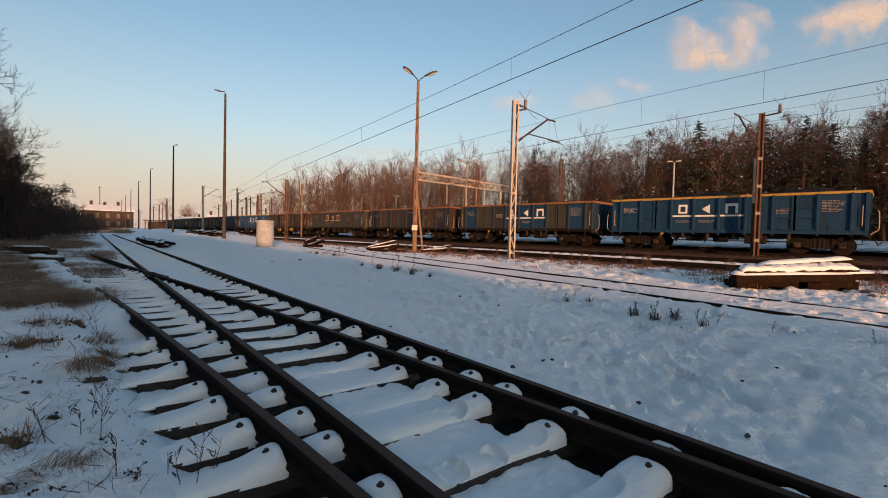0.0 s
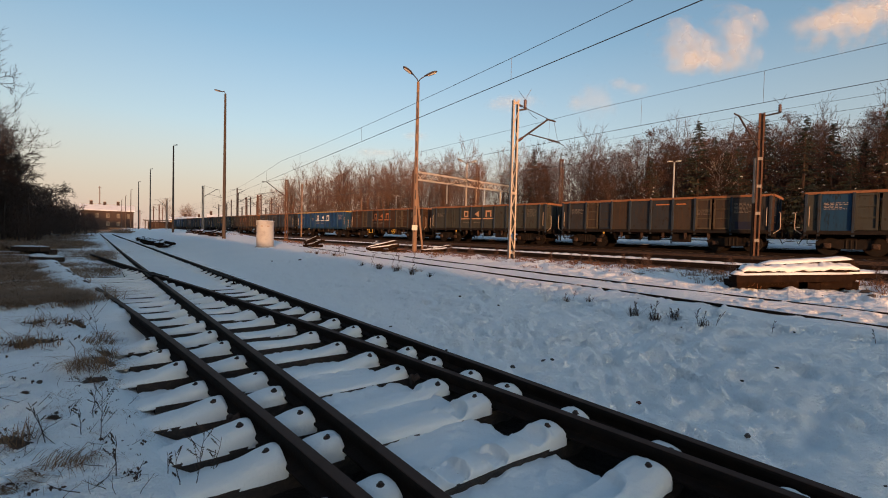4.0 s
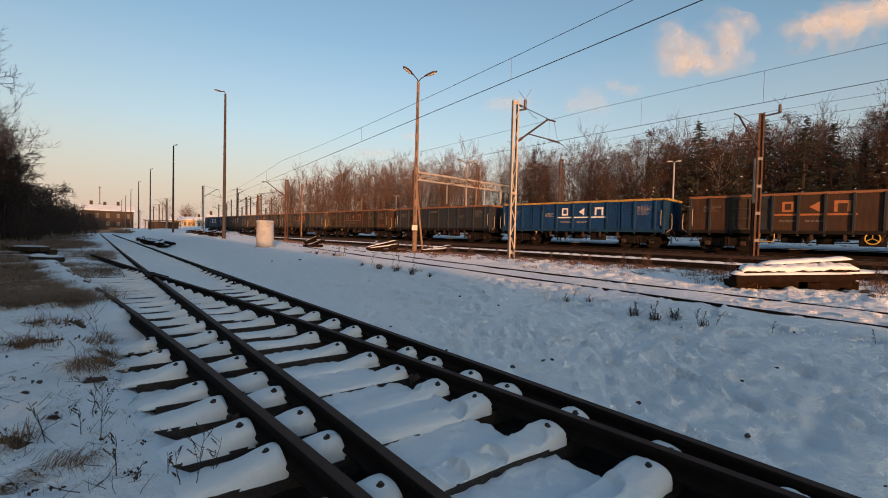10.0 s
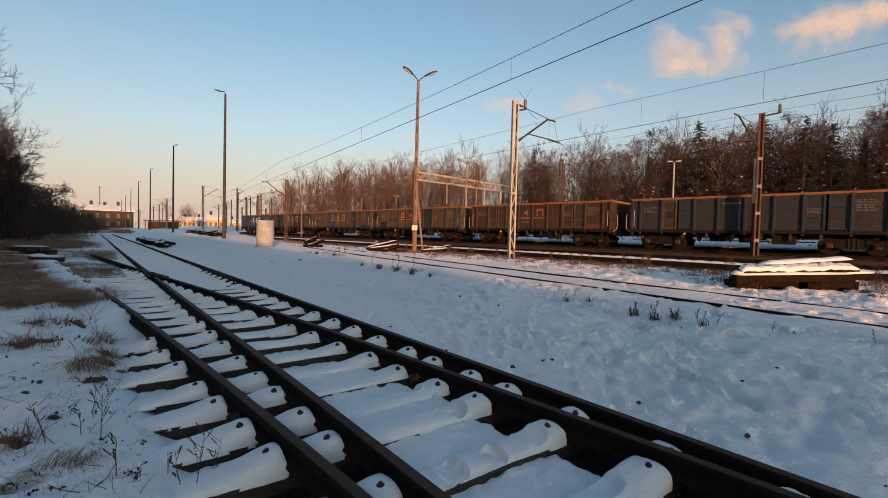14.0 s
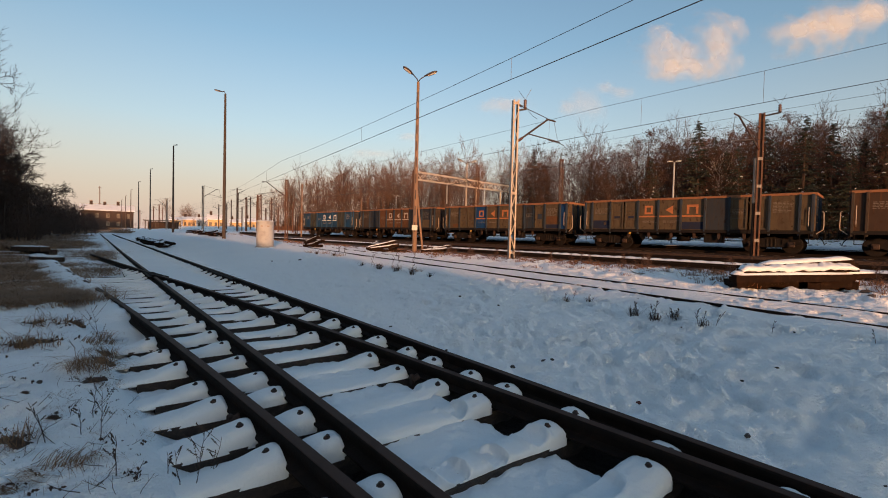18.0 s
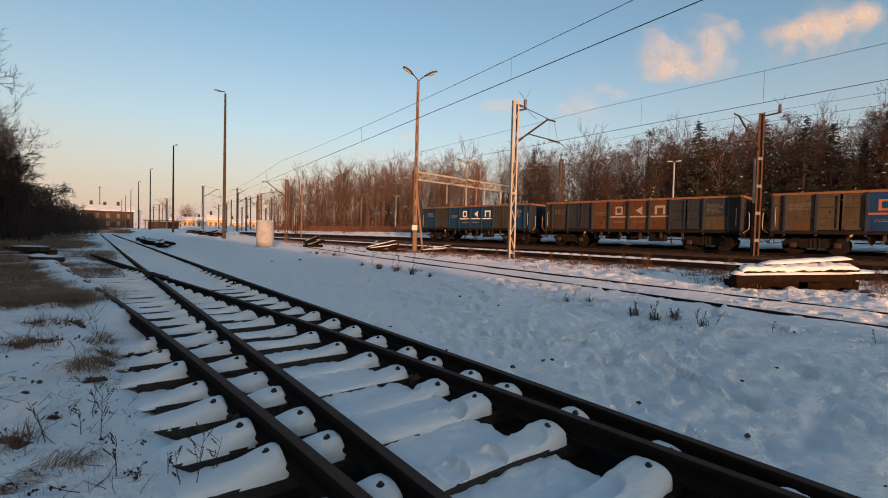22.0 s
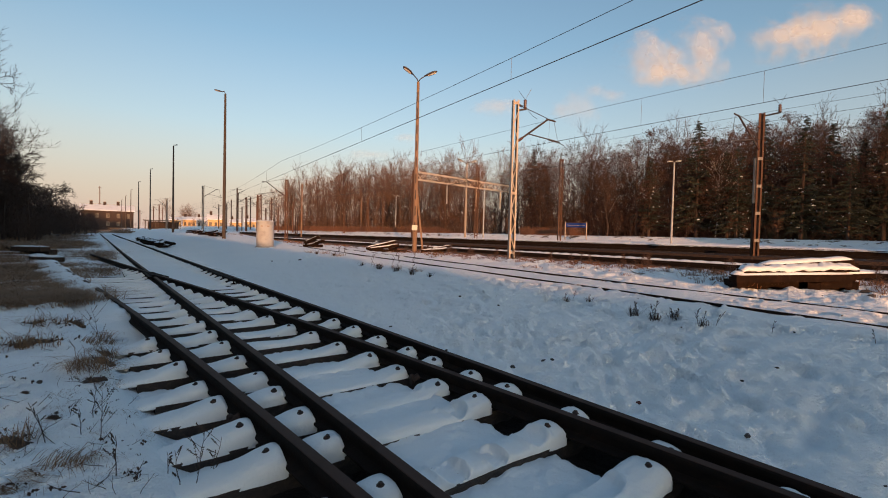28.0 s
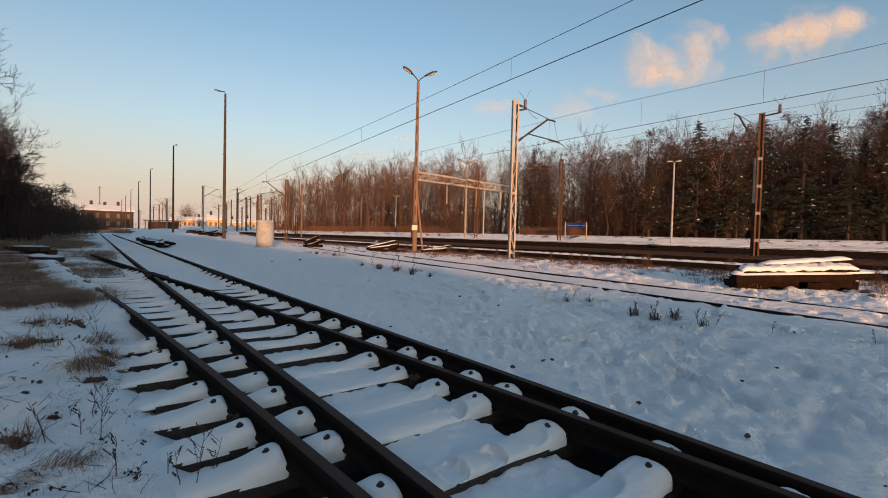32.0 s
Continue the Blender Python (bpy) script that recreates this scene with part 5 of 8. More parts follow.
def wagon_pose(k, t):
    s = REAR_S - BODY_L / 2 + PITCH * k - travelled(t)
    # stand on the track by the two bogie centres
    a, b = train_at(s + 4.5)[0], train_at(s - 4.5)[0]
    mid, d = (a + b) / 2, (b - a).normalized()
    return pose(mid.x, mid.y, TRAIN_Z, 0, 0, math.degrees(math.atan2(d.y, d.x)))


TRAIN = []
for k, sp in WAGONS:
    sp["seed"] = k + 5
    TRAIN.append((k, *build_wagon(sp)))


# ---------------------------------------------------------------- trees
def spike(g, a, b, r):
    """A thin three-sided twig."""
    a, b = Vector(a), Vector(b)
    d = b - a
    o = d.orthogonal().normalized() * r
    q = d.cross(o).normalized() * r
    k = len(g.v)
    g.v += [tuple(a + o), tuple(a - o * 0.5 + q * 0.87), tuple(a - o * 0.5 - q * 0.87), tuple(b)]
    g.f += [(k, k + 1, k + 3), (k + 1, k + 2, k + 3), (k + 2, k, k + 3)]


def leaf(g, p, size, rnd):
    d = Vector((rnd.uniform(-1, 1), rnd.uniform(-1, 1), rnd.uniform(-1, 1))).normalized()
    o = d.orthogonal().normalized()
    k = len(g.v)
    g.v += [tuple(p - d * size), tuple(p + o * size * 0.6), tuple(p + d * size), tuple(p - o * size * 0.6)]
    g.f += [(k, k + 1, k + 2, k + 3)]


KIDS = {3: 6, 2: 5, 1: 5}


def grow(rnd, limbs, twigs, p, d, length, r, depth, spread, tips, twig_r, kids=KIDS, up=0.12, droop=0.0, snow=None):
    """A limb with a bend and its side limbs; the last generation are twigs."""
    n = 4
    pts, rad = [p], [r]
    q, dd = p.copy(), d.copy()
    for i in range(n):
        dd = (dd + Vector((rnd.uniform(-1, 1), rnd.uniform(-1, 1), rnd.uniform(-0.6, 1) * (1 - droop))) * 0.17 + Vector((0, 0, up - droop * 0.3))).normalized()
        q = q + dd * (length / n)
        pts.append(q.copy())
        rad.append(r * (1 - 0.7 * (i + 1) / n))
    if depth <= 0:
        spike(twigs, pts[0], pts[2], r)
        spike(twigs, pts[2], pts[4], r * 0.7)
        tips.append(pts[4])
        tips.append(pts[2])
        for k in range(2):
            b = pts[1 + k]
            e = (dd + Vector((rnd.uniform(-1, 1), rnd.uniform(-1, 1), rnd.uniform(-0.7, 1))) * 0.8).normalized()
            spike(twigs, b, b + e * length * rnd.uniform(0.35, 0.7), r * 0.75)
        return
    if depth > 1:
        limbs.tube(pts, [max(x, 0.01) for x in rad], 4, caps=False)
    else:
        limbs.tube([pts[0], pts[2], pts[4]], [max(rad[i], 0.01) for i in (0, 2, 4)], 3, caps=False)
    if snow is not None and pts[1].z < 5.0 and rnd.random() < 0.35:
        lift = Vector((0, 0, rad[1] + 0.012))
        spike(snow, pts[1] + lift, pts[3] + lift, 0.022)
    for k in range(kids[depth]):
        f = rnd.uniform(0.3, 1.0) if k else 1.0
        i = min(int(f * n), n - 1)
        b = pts[i].lerp(pts[i + 1], f * n - i)
        a = rnd.uniform(0, 2 * math.pi)
        side = dd.orthogonal().normalized()
        side = Matrix.Rotation(a, 3, dd) @ side
        e = (dd * rnd.uniform(0.45, 0.9) + side * spread * rnd.uniform(0.6, 1.2)).normalized()
        grow(rnd, limbs, twigs, b, e, length * rnd.uniform(0.48, 0.72), twig_r if depth == 1 else max(rad[i] * 0.55, twig_r * 1.3), depth - 1, spread, tips, twig_r, kids, up, droop, snow)


def bare_tree(seed, h, twig_r=0.012, spread=0.75, bole=0.28, leaves=0, leaf_size=0.07, depth=2, lean=0.05, first=9, kids=KIDS, girth=1.0, snow=None, rise=(0.35, 0.95), reach=0.34):
    rnd = random.Random(seed)
    limbs, twigs, lv, tips = Geo(), Geo(), Geo(), []
    limbs.smooth = True
    top = Vector((rnd.uniform(-1, 1) * h * lean, rnd.uniform(-1, 1) * h * lean, h * 0.86))
    n = 7
    pts = [Vector((0, 0, -0.3))] + [top * (i / n) + Vector((rnd.uniform(-1, 1), rnd.uniform(-1, 1), 0)) * h * 0.012 for i in range(1, n + 1)]
    r0 = (h * 0.013 + 0.03) * girth
    limbs.tube(pts, [r0 * (1 - 0.82 * i / n) for i in range(n + 1)], 7, caps=False)
    n_limb = first + int(h * 0.45)
    for k in range(n_limb):
        f = bole + (1 - bole) * (k + rnd.random()) / n_limb
        i = min(int(f * n), n - 1)
        b = pts[i].lerp(pts[i + 1], f * n - i)
        a = k * 2.4 + rnd.uniform(-0.5, 0.5)
        e = Vector((math.cos(a), math.sin(a), rnd.uniform(*rise))).normalized()
        ln = h * (reach - 0.20 * f) * rnd.uniform(0.75, 1.2)
        grow(rnd, limbs, twigs, b, e, ln, r0 * (1 - 0.8 * f) * 0.5, depth, spread, tips, twig_r, kids, snow=snow)
    for k in range(leaves):
        t = rnd.choice(tips)
        leaf(lv, t + Vector((rnd.gauss(0, 0.16), rnd.gauss(0, 0.16), rnd.gauss(0, 0.14))), leaf_size * rnd.uniform(0.6, 1.3), rnd)
    return limbs, twigs, lv


def conifer(seed, h):
    rnd = random.Random(seed)
    trunk, needles, snow = Geo(), Geo(), Geo()
    trunk.tube([(0, 0, -0.3), (0, 0, h * 0.5), (0, 0, h)], [h * 0.014 + 0.03, h * 0.009, 0.01], 6, caps=False)
    z = h * 0.10
    while z < h * 0.99:
        f = z / h
        ln = h * 0.24 * (1 - f) ** 0.8 + 0.12
        for k in range(rnd.randint(4, 7)):
            a = rnd.uniform(0, 2 * math.pi)
            L = ln * rnd.uniform(0.45, 1.2)
            d = Vector((math.cos(a), math.sin(a), 0))
            s = Vector((-d.y, d.x, 0))
            drop = rnd.uniform(0.05, 0.35)
            base = Vector((0, 0, z + rnd.uniform(-0.4, 0.4)))
            m = max(3, int(L / 0.22))
            for i in range(m):
                q = (i + 0.6) / m
                p = base + d * (L * q) + Vector((0, 0, -drop * L * q * q + 0.1 * L * q))
                for j in range(4):
                    sd = s * rnd.uniform(-1, 1) + d * rnd.uniform(0.2, 0.9) + Vector((0, 0, rnd.uniform(-0.5, 0.15)))
                    spike(needles, p, p + sd.normalized() * rnd.uniform(0.2, 0.42) * (0.6 + 0.6 * (1 - f)), 0.055)
                if rnd.random() < 0.035 and q > 0.35 and f < 0.7:
                    c = p + Vector((0, 0, 0.04))
                    snow.tube([c - s * 0.16, c - s * 0.05 + Vector((0, 0, 0.02)), c + s * 0.12], [0.02, rnd.uniform(0.035, 0.07), 0.02], 5, caps=False)
        z += h * 0.024 + 0.05
    return trunk, needles, snow


def tree_proto(name, geos, label, category):
    """A hidden-away first tree: its meshes are shared by all copies."""
    return name, [(n, g.mesh(n, mat), lab) for n, g, mat, lab in geos if g.v], label, category


def plant(proto, m, group, scale=1.0, label=None, name=None):
    kind_name, meshes, lab, cat = proto
    name = name or kind_name
    t = thing(name, m, label or lab, cat, group)
    t.scale = (scale, scale, scale)
    for n, me, pl in meshes:
        part(n, me, None, t, pl, "stuff" if n == "snow" else "")
    return t


BARE, LEAFY, FIR, SCRUB = [], [], [], []
for sd in range(4):
    sn = Geo()
    l, tw, _ = bare_tree(100 + sd, 12.0, 0.012, spread=0.6, bole=0.16, snow=sn, first=12, girth=0.85, rise=(0.8, 1.6), reach=0.38, kids={3: 6, 2: 5, 1: 5})
    BARE.append(tree_proto("bare_tree", [("trunk", l, BARK_PALE, ""), ("crown", tw, TWIG_PALE, ""), ("snow", sn, SNOW_CAP, "lines of snow on the limbs")], "bare brown deciduous tree with a fine twig crown", "tree"))
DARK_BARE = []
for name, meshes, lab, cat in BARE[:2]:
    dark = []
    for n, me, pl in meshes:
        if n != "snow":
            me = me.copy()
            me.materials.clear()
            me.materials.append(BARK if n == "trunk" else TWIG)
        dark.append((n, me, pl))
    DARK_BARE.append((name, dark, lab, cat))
for sd in range(3):
    sn = Geo()
    l, tw, lv = bare_tree(200 + sd, 11.0, 0.014, bole=0.15, leaves=5200, leaf_size=0.05, spread=0.85, snow=sn, girth=0.7)
    LEAFY.append(tree_proto("oak_tree", [("trunk", l, BARK, ""), ("crown", tw, TWIG, ""), ("foliage", lv, BROWN_LEAF, "withered brown leaves"), ("snow", sn, SNOW_CAP, "lines of snow on the limbs")], "tree still holding withered brown leaves", "tree"))
for sd in range(3):
    tr, nd, sn = conifer(300 + sd, 11.0)
    FIR.append(tree_proto("pine_tree", [("trunk", tr, BARK, ""), ("foliage", nd, NEEDLE, "dark green needles"), ("snow", sn, SNOW_CAP, "clumps of snow on the boughs")], "dark evergreen tree with clumps of snow", "tree"))
for sd in range(2):
    l, tw, lv = bare_tree(400 + sd, 4.0, 0.014, bole=0.03, leaves=260, leaf_size=0.075, spread=1.0, first=9)
    SCRUB.append(tree_proto("bush", [("stem", l, BARK, ""), ("crown", tw, TWIG, ""), ("foliage", lv, BROWN_LEAF, "")], "tangled leafless brown bush", "bush"))
THICKET = []
for sd in range(3):
    l, tw, _ = bare_tree(420 + sd, 4.0, 0.018, bole=0.03, spread=1.0, first=9, kids={3: 4, 2: 4, 1: 4})
    THICKET.append(tree_proto("bush", [("stem", l, BARK_PALE, ""), ("crown", tw, TWIG_PALE, "")], "tangled leafless brown bush", "bush"))
l, tw, _ = bare_tree(503, 12.0, 0.010, bole=0.5, spread=0.5, lean=0.09, girth=0.55)
BIRCH = tree_proto("birch_tree", [("trunk", l, BIRCH_BARK, ""), ("crown", tw, TWIG, "")], "slender birch with a pale leaning trunk", "tree")


def before_gantry(p):
    """The clear strip in front of the lattice gantry."""
    k = p.x / p.y
    return -0.09 < k < 0.17 and p.y < 51 + (k + 0.07) / 0.217 * 13 + 2.5


def build_woods():
    rnd = random.Random(11)
    s = -32.0
    while s < 106:
        for row, (m0, dm) in enumerate(((11.0, 3.0), (15.5, 3.5), (21, 4), (29, 6))):
            m = m0 + rnd.uniform(0, dm)
            ss = s + rnd.uniform(-1.6, 1.6)
            p = train_at(ss, m)[0]
            u = rnd.random()
            if before_gantry(p):
                continue
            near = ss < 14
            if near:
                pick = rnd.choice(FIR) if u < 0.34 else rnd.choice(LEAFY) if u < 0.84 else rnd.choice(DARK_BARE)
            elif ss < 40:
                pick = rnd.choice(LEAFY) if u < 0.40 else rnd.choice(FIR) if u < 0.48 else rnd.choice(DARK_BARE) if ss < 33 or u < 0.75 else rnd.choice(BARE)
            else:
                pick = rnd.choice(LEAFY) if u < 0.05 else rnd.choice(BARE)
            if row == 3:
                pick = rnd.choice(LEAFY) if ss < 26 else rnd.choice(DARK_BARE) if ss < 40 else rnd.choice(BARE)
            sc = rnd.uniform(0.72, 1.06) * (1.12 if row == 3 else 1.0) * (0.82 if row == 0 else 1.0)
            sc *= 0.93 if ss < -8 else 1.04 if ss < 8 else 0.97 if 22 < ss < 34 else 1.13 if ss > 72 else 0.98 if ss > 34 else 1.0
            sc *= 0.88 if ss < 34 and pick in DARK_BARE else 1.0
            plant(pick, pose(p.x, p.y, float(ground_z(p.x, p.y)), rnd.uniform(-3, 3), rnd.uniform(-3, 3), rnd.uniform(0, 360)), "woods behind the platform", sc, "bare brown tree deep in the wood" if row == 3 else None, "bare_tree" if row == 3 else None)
        for row, (m0, big) in enumerate(((9.4, 0.5), (12.5, 0.8), (18, 1.15))):
            p = train_at(s + rnd.uniform(-1, 1), m0 + rnd.uniform(0, 3.0))[0]
            plant(rnd.choice(SCRUB), place(p.x, p.y, rnd.uniform(0, 360)), "undergrowth behind the platform", big * rnd.uniform(0.7, 1.2))
        if s > 18:
            for m0, big in ((10.0, 0.5), (13.5, 0.9), (19, 1.5)):
                p = train_at(s + rnd.uniform(-1.2, 1.2), m0 + rnd.uniform(0, 3.0))[0]
                plant(rnd.choice(THICKET), place(p.x, p.y, rnd.uniform(0, 360)), "undergrowth behind the platform", big * rnd.uniform(0.7, 1.2), "tangled leafless brown shrub", "undergrowth_shrub")
        # tall brush filling the wood up to its crowns
        for m0, big in ((17, 1.75), (24, 2.25)):
            if s < 27:
                p = train_at(s + rnd.uniform(-1, 1), m0 + rnd.uniform(0, 4.0))[0]
                plant(rnd.choice(SCRUB), place(p.x, p.y, rnd.uniform(0, 360)), "undergrowth behind the platform", big * rnd.uniform(0.8, 1.15) * (1 if s < 20 else 0.85), "tall dense brown bush inside the wood", "tall_shrub")
        s += 2.0 if s < 16 else 2.7 if s < 60 else 3.6


build_woods()


STEMS = worn("brown_stems", (0.064, 0.029, 0.017), (0.034, 0.017, 0.012), scale=0.5, rough=0.9, bump=0)


def deep_wood():
    """The dense inside of the wood: countless thin stems, branches and twigs between the trees."""
    rnd = random.Random(77)
    stems, near, far, dark = Geo(), Geo(), Geo(), Geo()
    for i in range(15000):
        s, m = rnd.uniform(-48, 100), rnd.uniform(16, 50)
        if s > 34 and rnd.random() < 0.6:
            continue
        p = train_at(s, m)[0]
        if before_gantry(p):
            continue
        h = rnd.uniform(1.5, 4.5) if rnd.random() < 0.45 else rnd.uniform(4, 9.5)
        lean = Vector((rnd.gauss(0, 0.2), rnd.gauss(0, 0.2), 1)) * h
        spike(stems, (p.x, p.y, 0.9), (p.x + lean.x, p.y + lean.y, 1.2 + lean.z), rnd.uniform(0.02, 0.05))
    for i in range(150000):
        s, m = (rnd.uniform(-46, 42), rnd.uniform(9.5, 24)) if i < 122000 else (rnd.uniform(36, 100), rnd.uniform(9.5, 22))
        top = (8.3 if i < 122000 else 6.4) + 1.8 * noise.noise(Vector((s * 0.16, m * 0.2, 1))) - (0.5 if s < -8 else 0) + (1.0 if 3 < s < 30 else 0)
        p = train_at(s, m)[0]
        z = 1.1 + top * rnd.random() ** 0.85
        d = Vector((rnd.gauss(0, 0.8), rnd.gauss(0, 0.8), rnd.gauss(0.35, 0.6))).normalized() * rnd.uniform(0.5, 1.7) * (1.0 if z < 0.55 * top else 0.45)
        if before_gantry(p):
            continue
        # below 5.2 m at the near end most twigs take the dark needle colour
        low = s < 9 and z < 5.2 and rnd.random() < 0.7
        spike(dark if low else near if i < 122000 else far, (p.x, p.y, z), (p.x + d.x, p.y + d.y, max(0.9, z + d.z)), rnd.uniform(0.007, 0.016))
    for g, mat, lab in ((stems, STEMS, "dense brown thicket of stems inside the wood"), (near, STEMS, "fine brown twigs filling the wood"), (far, TWIG_PALE, "pale brown twigs filling the far wood"), (dark, NEEDLE, "dark green-brown twigs low in the wood")):
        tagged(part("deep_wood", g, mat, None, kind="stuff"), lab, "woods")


deep_wood()


def weed_belt():
    """Waist-high dry weeds along the foot of the wood."""
    rnd = random.Random(83)
    g = Geo()
    for i in range(40000):
        edge = i % 4 == 0
        p = train_at(rnd.uniform(22, 100), rnd.uniform(8.8, 30) if edge else 8.6 + abs(rnd.gauss(0, 1.3)))[0]
        if before_gantry(p) or edge and not before_gantry(p * 0.955):
            continue
        z = float(ground_z(p.x, p.y))
        h = rnd.uniform(0.35, 1.0)
        spike(g, (p.x, p.y, z - 0.05), (p.x + rnd.gauss(0, 0.25) * h, p.y + rnd.gauss(0, 0.25) * h, z + h), rnd.uniform(0.012, 0.03))
    tagged(part("dry_weeds", g, WEED_BELT, None, kind="stuff"), "reddish dry weeds along the wood's foot", "weeds")


WEED_BELT = worn("reddish_dry_weeds", (0.20, 0.095, 0.055), (0.11, 0.055, 0.035), scale=0.6, rough=0.9, bump=0)
weed_belt()
# pines standing out of the wood's edge: plan place and height
for k, (x, y, h) in enumerate(((21.6, 38.5, 9.9), (26.6, 33.4, 9.0), (30.4, 31.0, 8.9), (31.2, 33.6, 7.4), (23.2, 35.6, 7.2), (29.0, 36.0, 8.2), (18.6, 40.8, 7.0), (27.6, 30.6, 6.0), (31.6, 29.0, 6.6))):
    plant(FIR[k % 3], place(x, y, 77 * k), "woods behind the platform", h / 11.0)
for u_m, u_s, sc in ((13.0, -2.5, 0.95), (12.2, 10.6, 0.6)):
    p = train_at(u_s, u_m)[0]
    plant(BIRCH, place(p.x, p.y, 40 * u_s), "woods behind the platform", sc)


# ---------------------------------------------------------------- sky: drifting clouds
def cloud_material(name, dense):
    m, nn, ll, b = nodes_of(name)
    uv = nn.new("ShaderNodeUVMap")
    uv.uv_map = "puff"
    ln = nn.new("ShaderNodeVectorMath")
    ln.operation = "LENGTH"
    ll.new(uv.outputs[0], ln.inputs[0])
    tc = nn.new("ShaderNodeTexCoord")
    n1 = noise_node(nn, ll, tc.outputs["Object"], 0.009, 7, 0.62)
    # edge = (1 - r) + (noise - 0.5) * 1.5
    inv = nn.new("ShaderNodeMath")
    inv.operation = "SUBTRACT"
    inv.inputs[0].default_value = 0.92
    ll.new(ln.outputs["Value"], inv.inputs[1])
    mad = nn.new("ShaderNodeMath")
    mad.operation = "MULTIPLY_ADD"
    mad.inputs[1].default_value = 1.75
    ll.new(n1, mad.inputs[0])
    ll.new(inv.outputs[0], mad.inputs[2])
    a = ramp(nn, ll, mad.outputs[0], 0.95, 1.75)
    scale = nn.new("ShaderNodeMath")
    scale.operation = "MULTIPLY"
    scale.inputs[1].default_value = dense
    ll.new(a, scale.inputs[0])
    b.inputs["Base Color"].default_value = (0.44, 0.475, 0.49, 1)
    b.inputs["Roughness"].default_value = 1.0
    b.inputs["Specular IOR Level"].default_value = 0.0
    ll.new(scale.outputs[0], b.inputs["Alpha"])
    return m


CLOUD, CLOUD_THIN = cloud_material("cloud_vapour", 0.47), cloud_material("thin_cloud_vapour", 0.22)
F_LEN = 784 / math.tan(radians(89.65 / 2))


def sky_place(u, v, dist):
    """The place at a distance in the direction (u, v) of the view, counted from its corner in 1568ths of its width."""
    return VIEW @ Vector(((u - 784) / F_LEN * dist, (440 - v) / F_LEN * dist, -dist))


def cloud_pose(u, v):
    return Matrix.Translation(sky_place(u, v, 2000.0)) @ VIEW.to_3x3().to_4x4()


def cloud(u, v, lobes, label, faint=1.0):
    """lobes: (right, down, half width, half height) in the same units, at 2 km."""
    k = 2000.0 / F_LEN
    t = thing("cloud", cloud_pose(u, v), label, "cloud", "clouds in the evening sky")
    n = 14
    for q, (dx, dy, rx, ry) in enumerate(lobes):
        me = bpy.data.meshes.new("puff")
        verts, faces, uvs = [], [], []
        rx, ry = rx * 1.2, ry * 1.2
        for i in range(n + 1):
            for j in range(n + 1):
                a, c = 2 * i / n - 1, 2 * j / n - 1
                r2 = min(1.0, (a * a + c * c) / 2)
                verts.append(((dx + a * rx) * k, (-dy + c * ry) * k, (1 - r2) * min(rx, ry) * k * 0.9 + q * 6))
                uvs.append((a * faint, c * faint))
        for i in range(n):
            for j in range(n):
                p = i * (n + 1) + j
                faces.append((p, p + n + 1, p + n + 2, p + 1))
        me.from_pydata(verts, [], faces)
        lay = me.uv_layers.new(name="puff")
        for lp in me.loops:
            lay.data[lp.index].uv = uvs[lp.vertex_index]
        me.materials.append(CLOUD if faint == 1.0 else CLOUD_THIN)
        me.polygons.foreach_set("use_smooth", [True] * len(me.polygons))
        part("puff", me, None, t).visible_shadow = False
    return t


CLOUDS = [
    (cloud(1462, 50, [(-30, 10, 66, 44), (0, 8, 74, 44), (30, -4, 68, 44), (60, -14, 66, 40), (84, -24, 56, 34)], "large peach-lit evening cloud"), (1462, 50), (1372, 78)),
    (cloud(1248, 82, [(-52, -6, 48, 42), (-42, 30, 60, 32), (-14, 16, 44, 34), (-8, 34, 66, 28), (20, -6, 54, 50), (60, -30, 34, 32), (36, 24, 48, 38)], "ragged white cloud with two heads"), (1248, 82), (1173, 110)),
    (cloud(1038, 192, [(0, 0, 52, 46), (-26, -4, 26, 24)], "small faint pink cloud", 1.2), (1038, 192), (1002, 208)),
    (cloud(890, 190, [(0, 0, 60, 24), (30, -6, 40, 20)], "thin pink cloud strip", 1.2), (892, 190), (858, 198)),
    (cloud(1102, 156, [(-12, -4, 30, 18), (18, 4, 34, 16)], "tiny pale cloud wisp", 1.15), (1102, 156), (1048, 172)),
    (cloud(730, 243, [(0, 0, 42, 14), (-60, 30, 50, 14)], "low thin cloud streak near the horizon", 1.2), (735, 243), (715, 247)),
]


# ---------------------------------------------------------------- yard things
def snow_along(a, b, w, h, seed):
    """A soft ridge of snow lying along a beam."""
    g = Geo()
    g.smooth = True
    a, b = Vector(a), Vector(b)
    d = (b - a).normalized()
    s = d.cross(Vector((0, 0, 1))).normalized()
    m, k = max(6, int((b - a).length / 0.12)), 9
    for i in range(m + 1):
        q = i / m
        p = a.lerp(b, q)
        e = min(q, 1 - q) * m
        c = 0.2 if e < 0.5 else 0.8 if e < 1.5 else 1.0
        hh = h * c * (1 + 0.35 * noise.noise(Vector((q * 5, seed, 0))))
        ww = w * (0.9 + 0.1 * c) * (1 + 0.12 * noise.noise(Vector((q * 7, seed, 5))))
        for j in range(k):
            t = math.pi * j / (k - 1)
            g.v.append(tuple(p + s * (-math.cos(t) * ww) + Vector((0, 0, math.sin(t) ** 0.8 * hh * (1 + 0.1 * noise.noise(Vector((q * 9, j, seed)))) - 0.01))))
    for i in range(m):
        for j in range(k - 1):
            p = i * k + j
            g.f.append((p, p + 1, p + k + 1, p + k))
    g.f.append(tuple(range(k)))
    g.f.append(tuple(m * k + j for j in range(k - 1, -1, -1)))
    return g


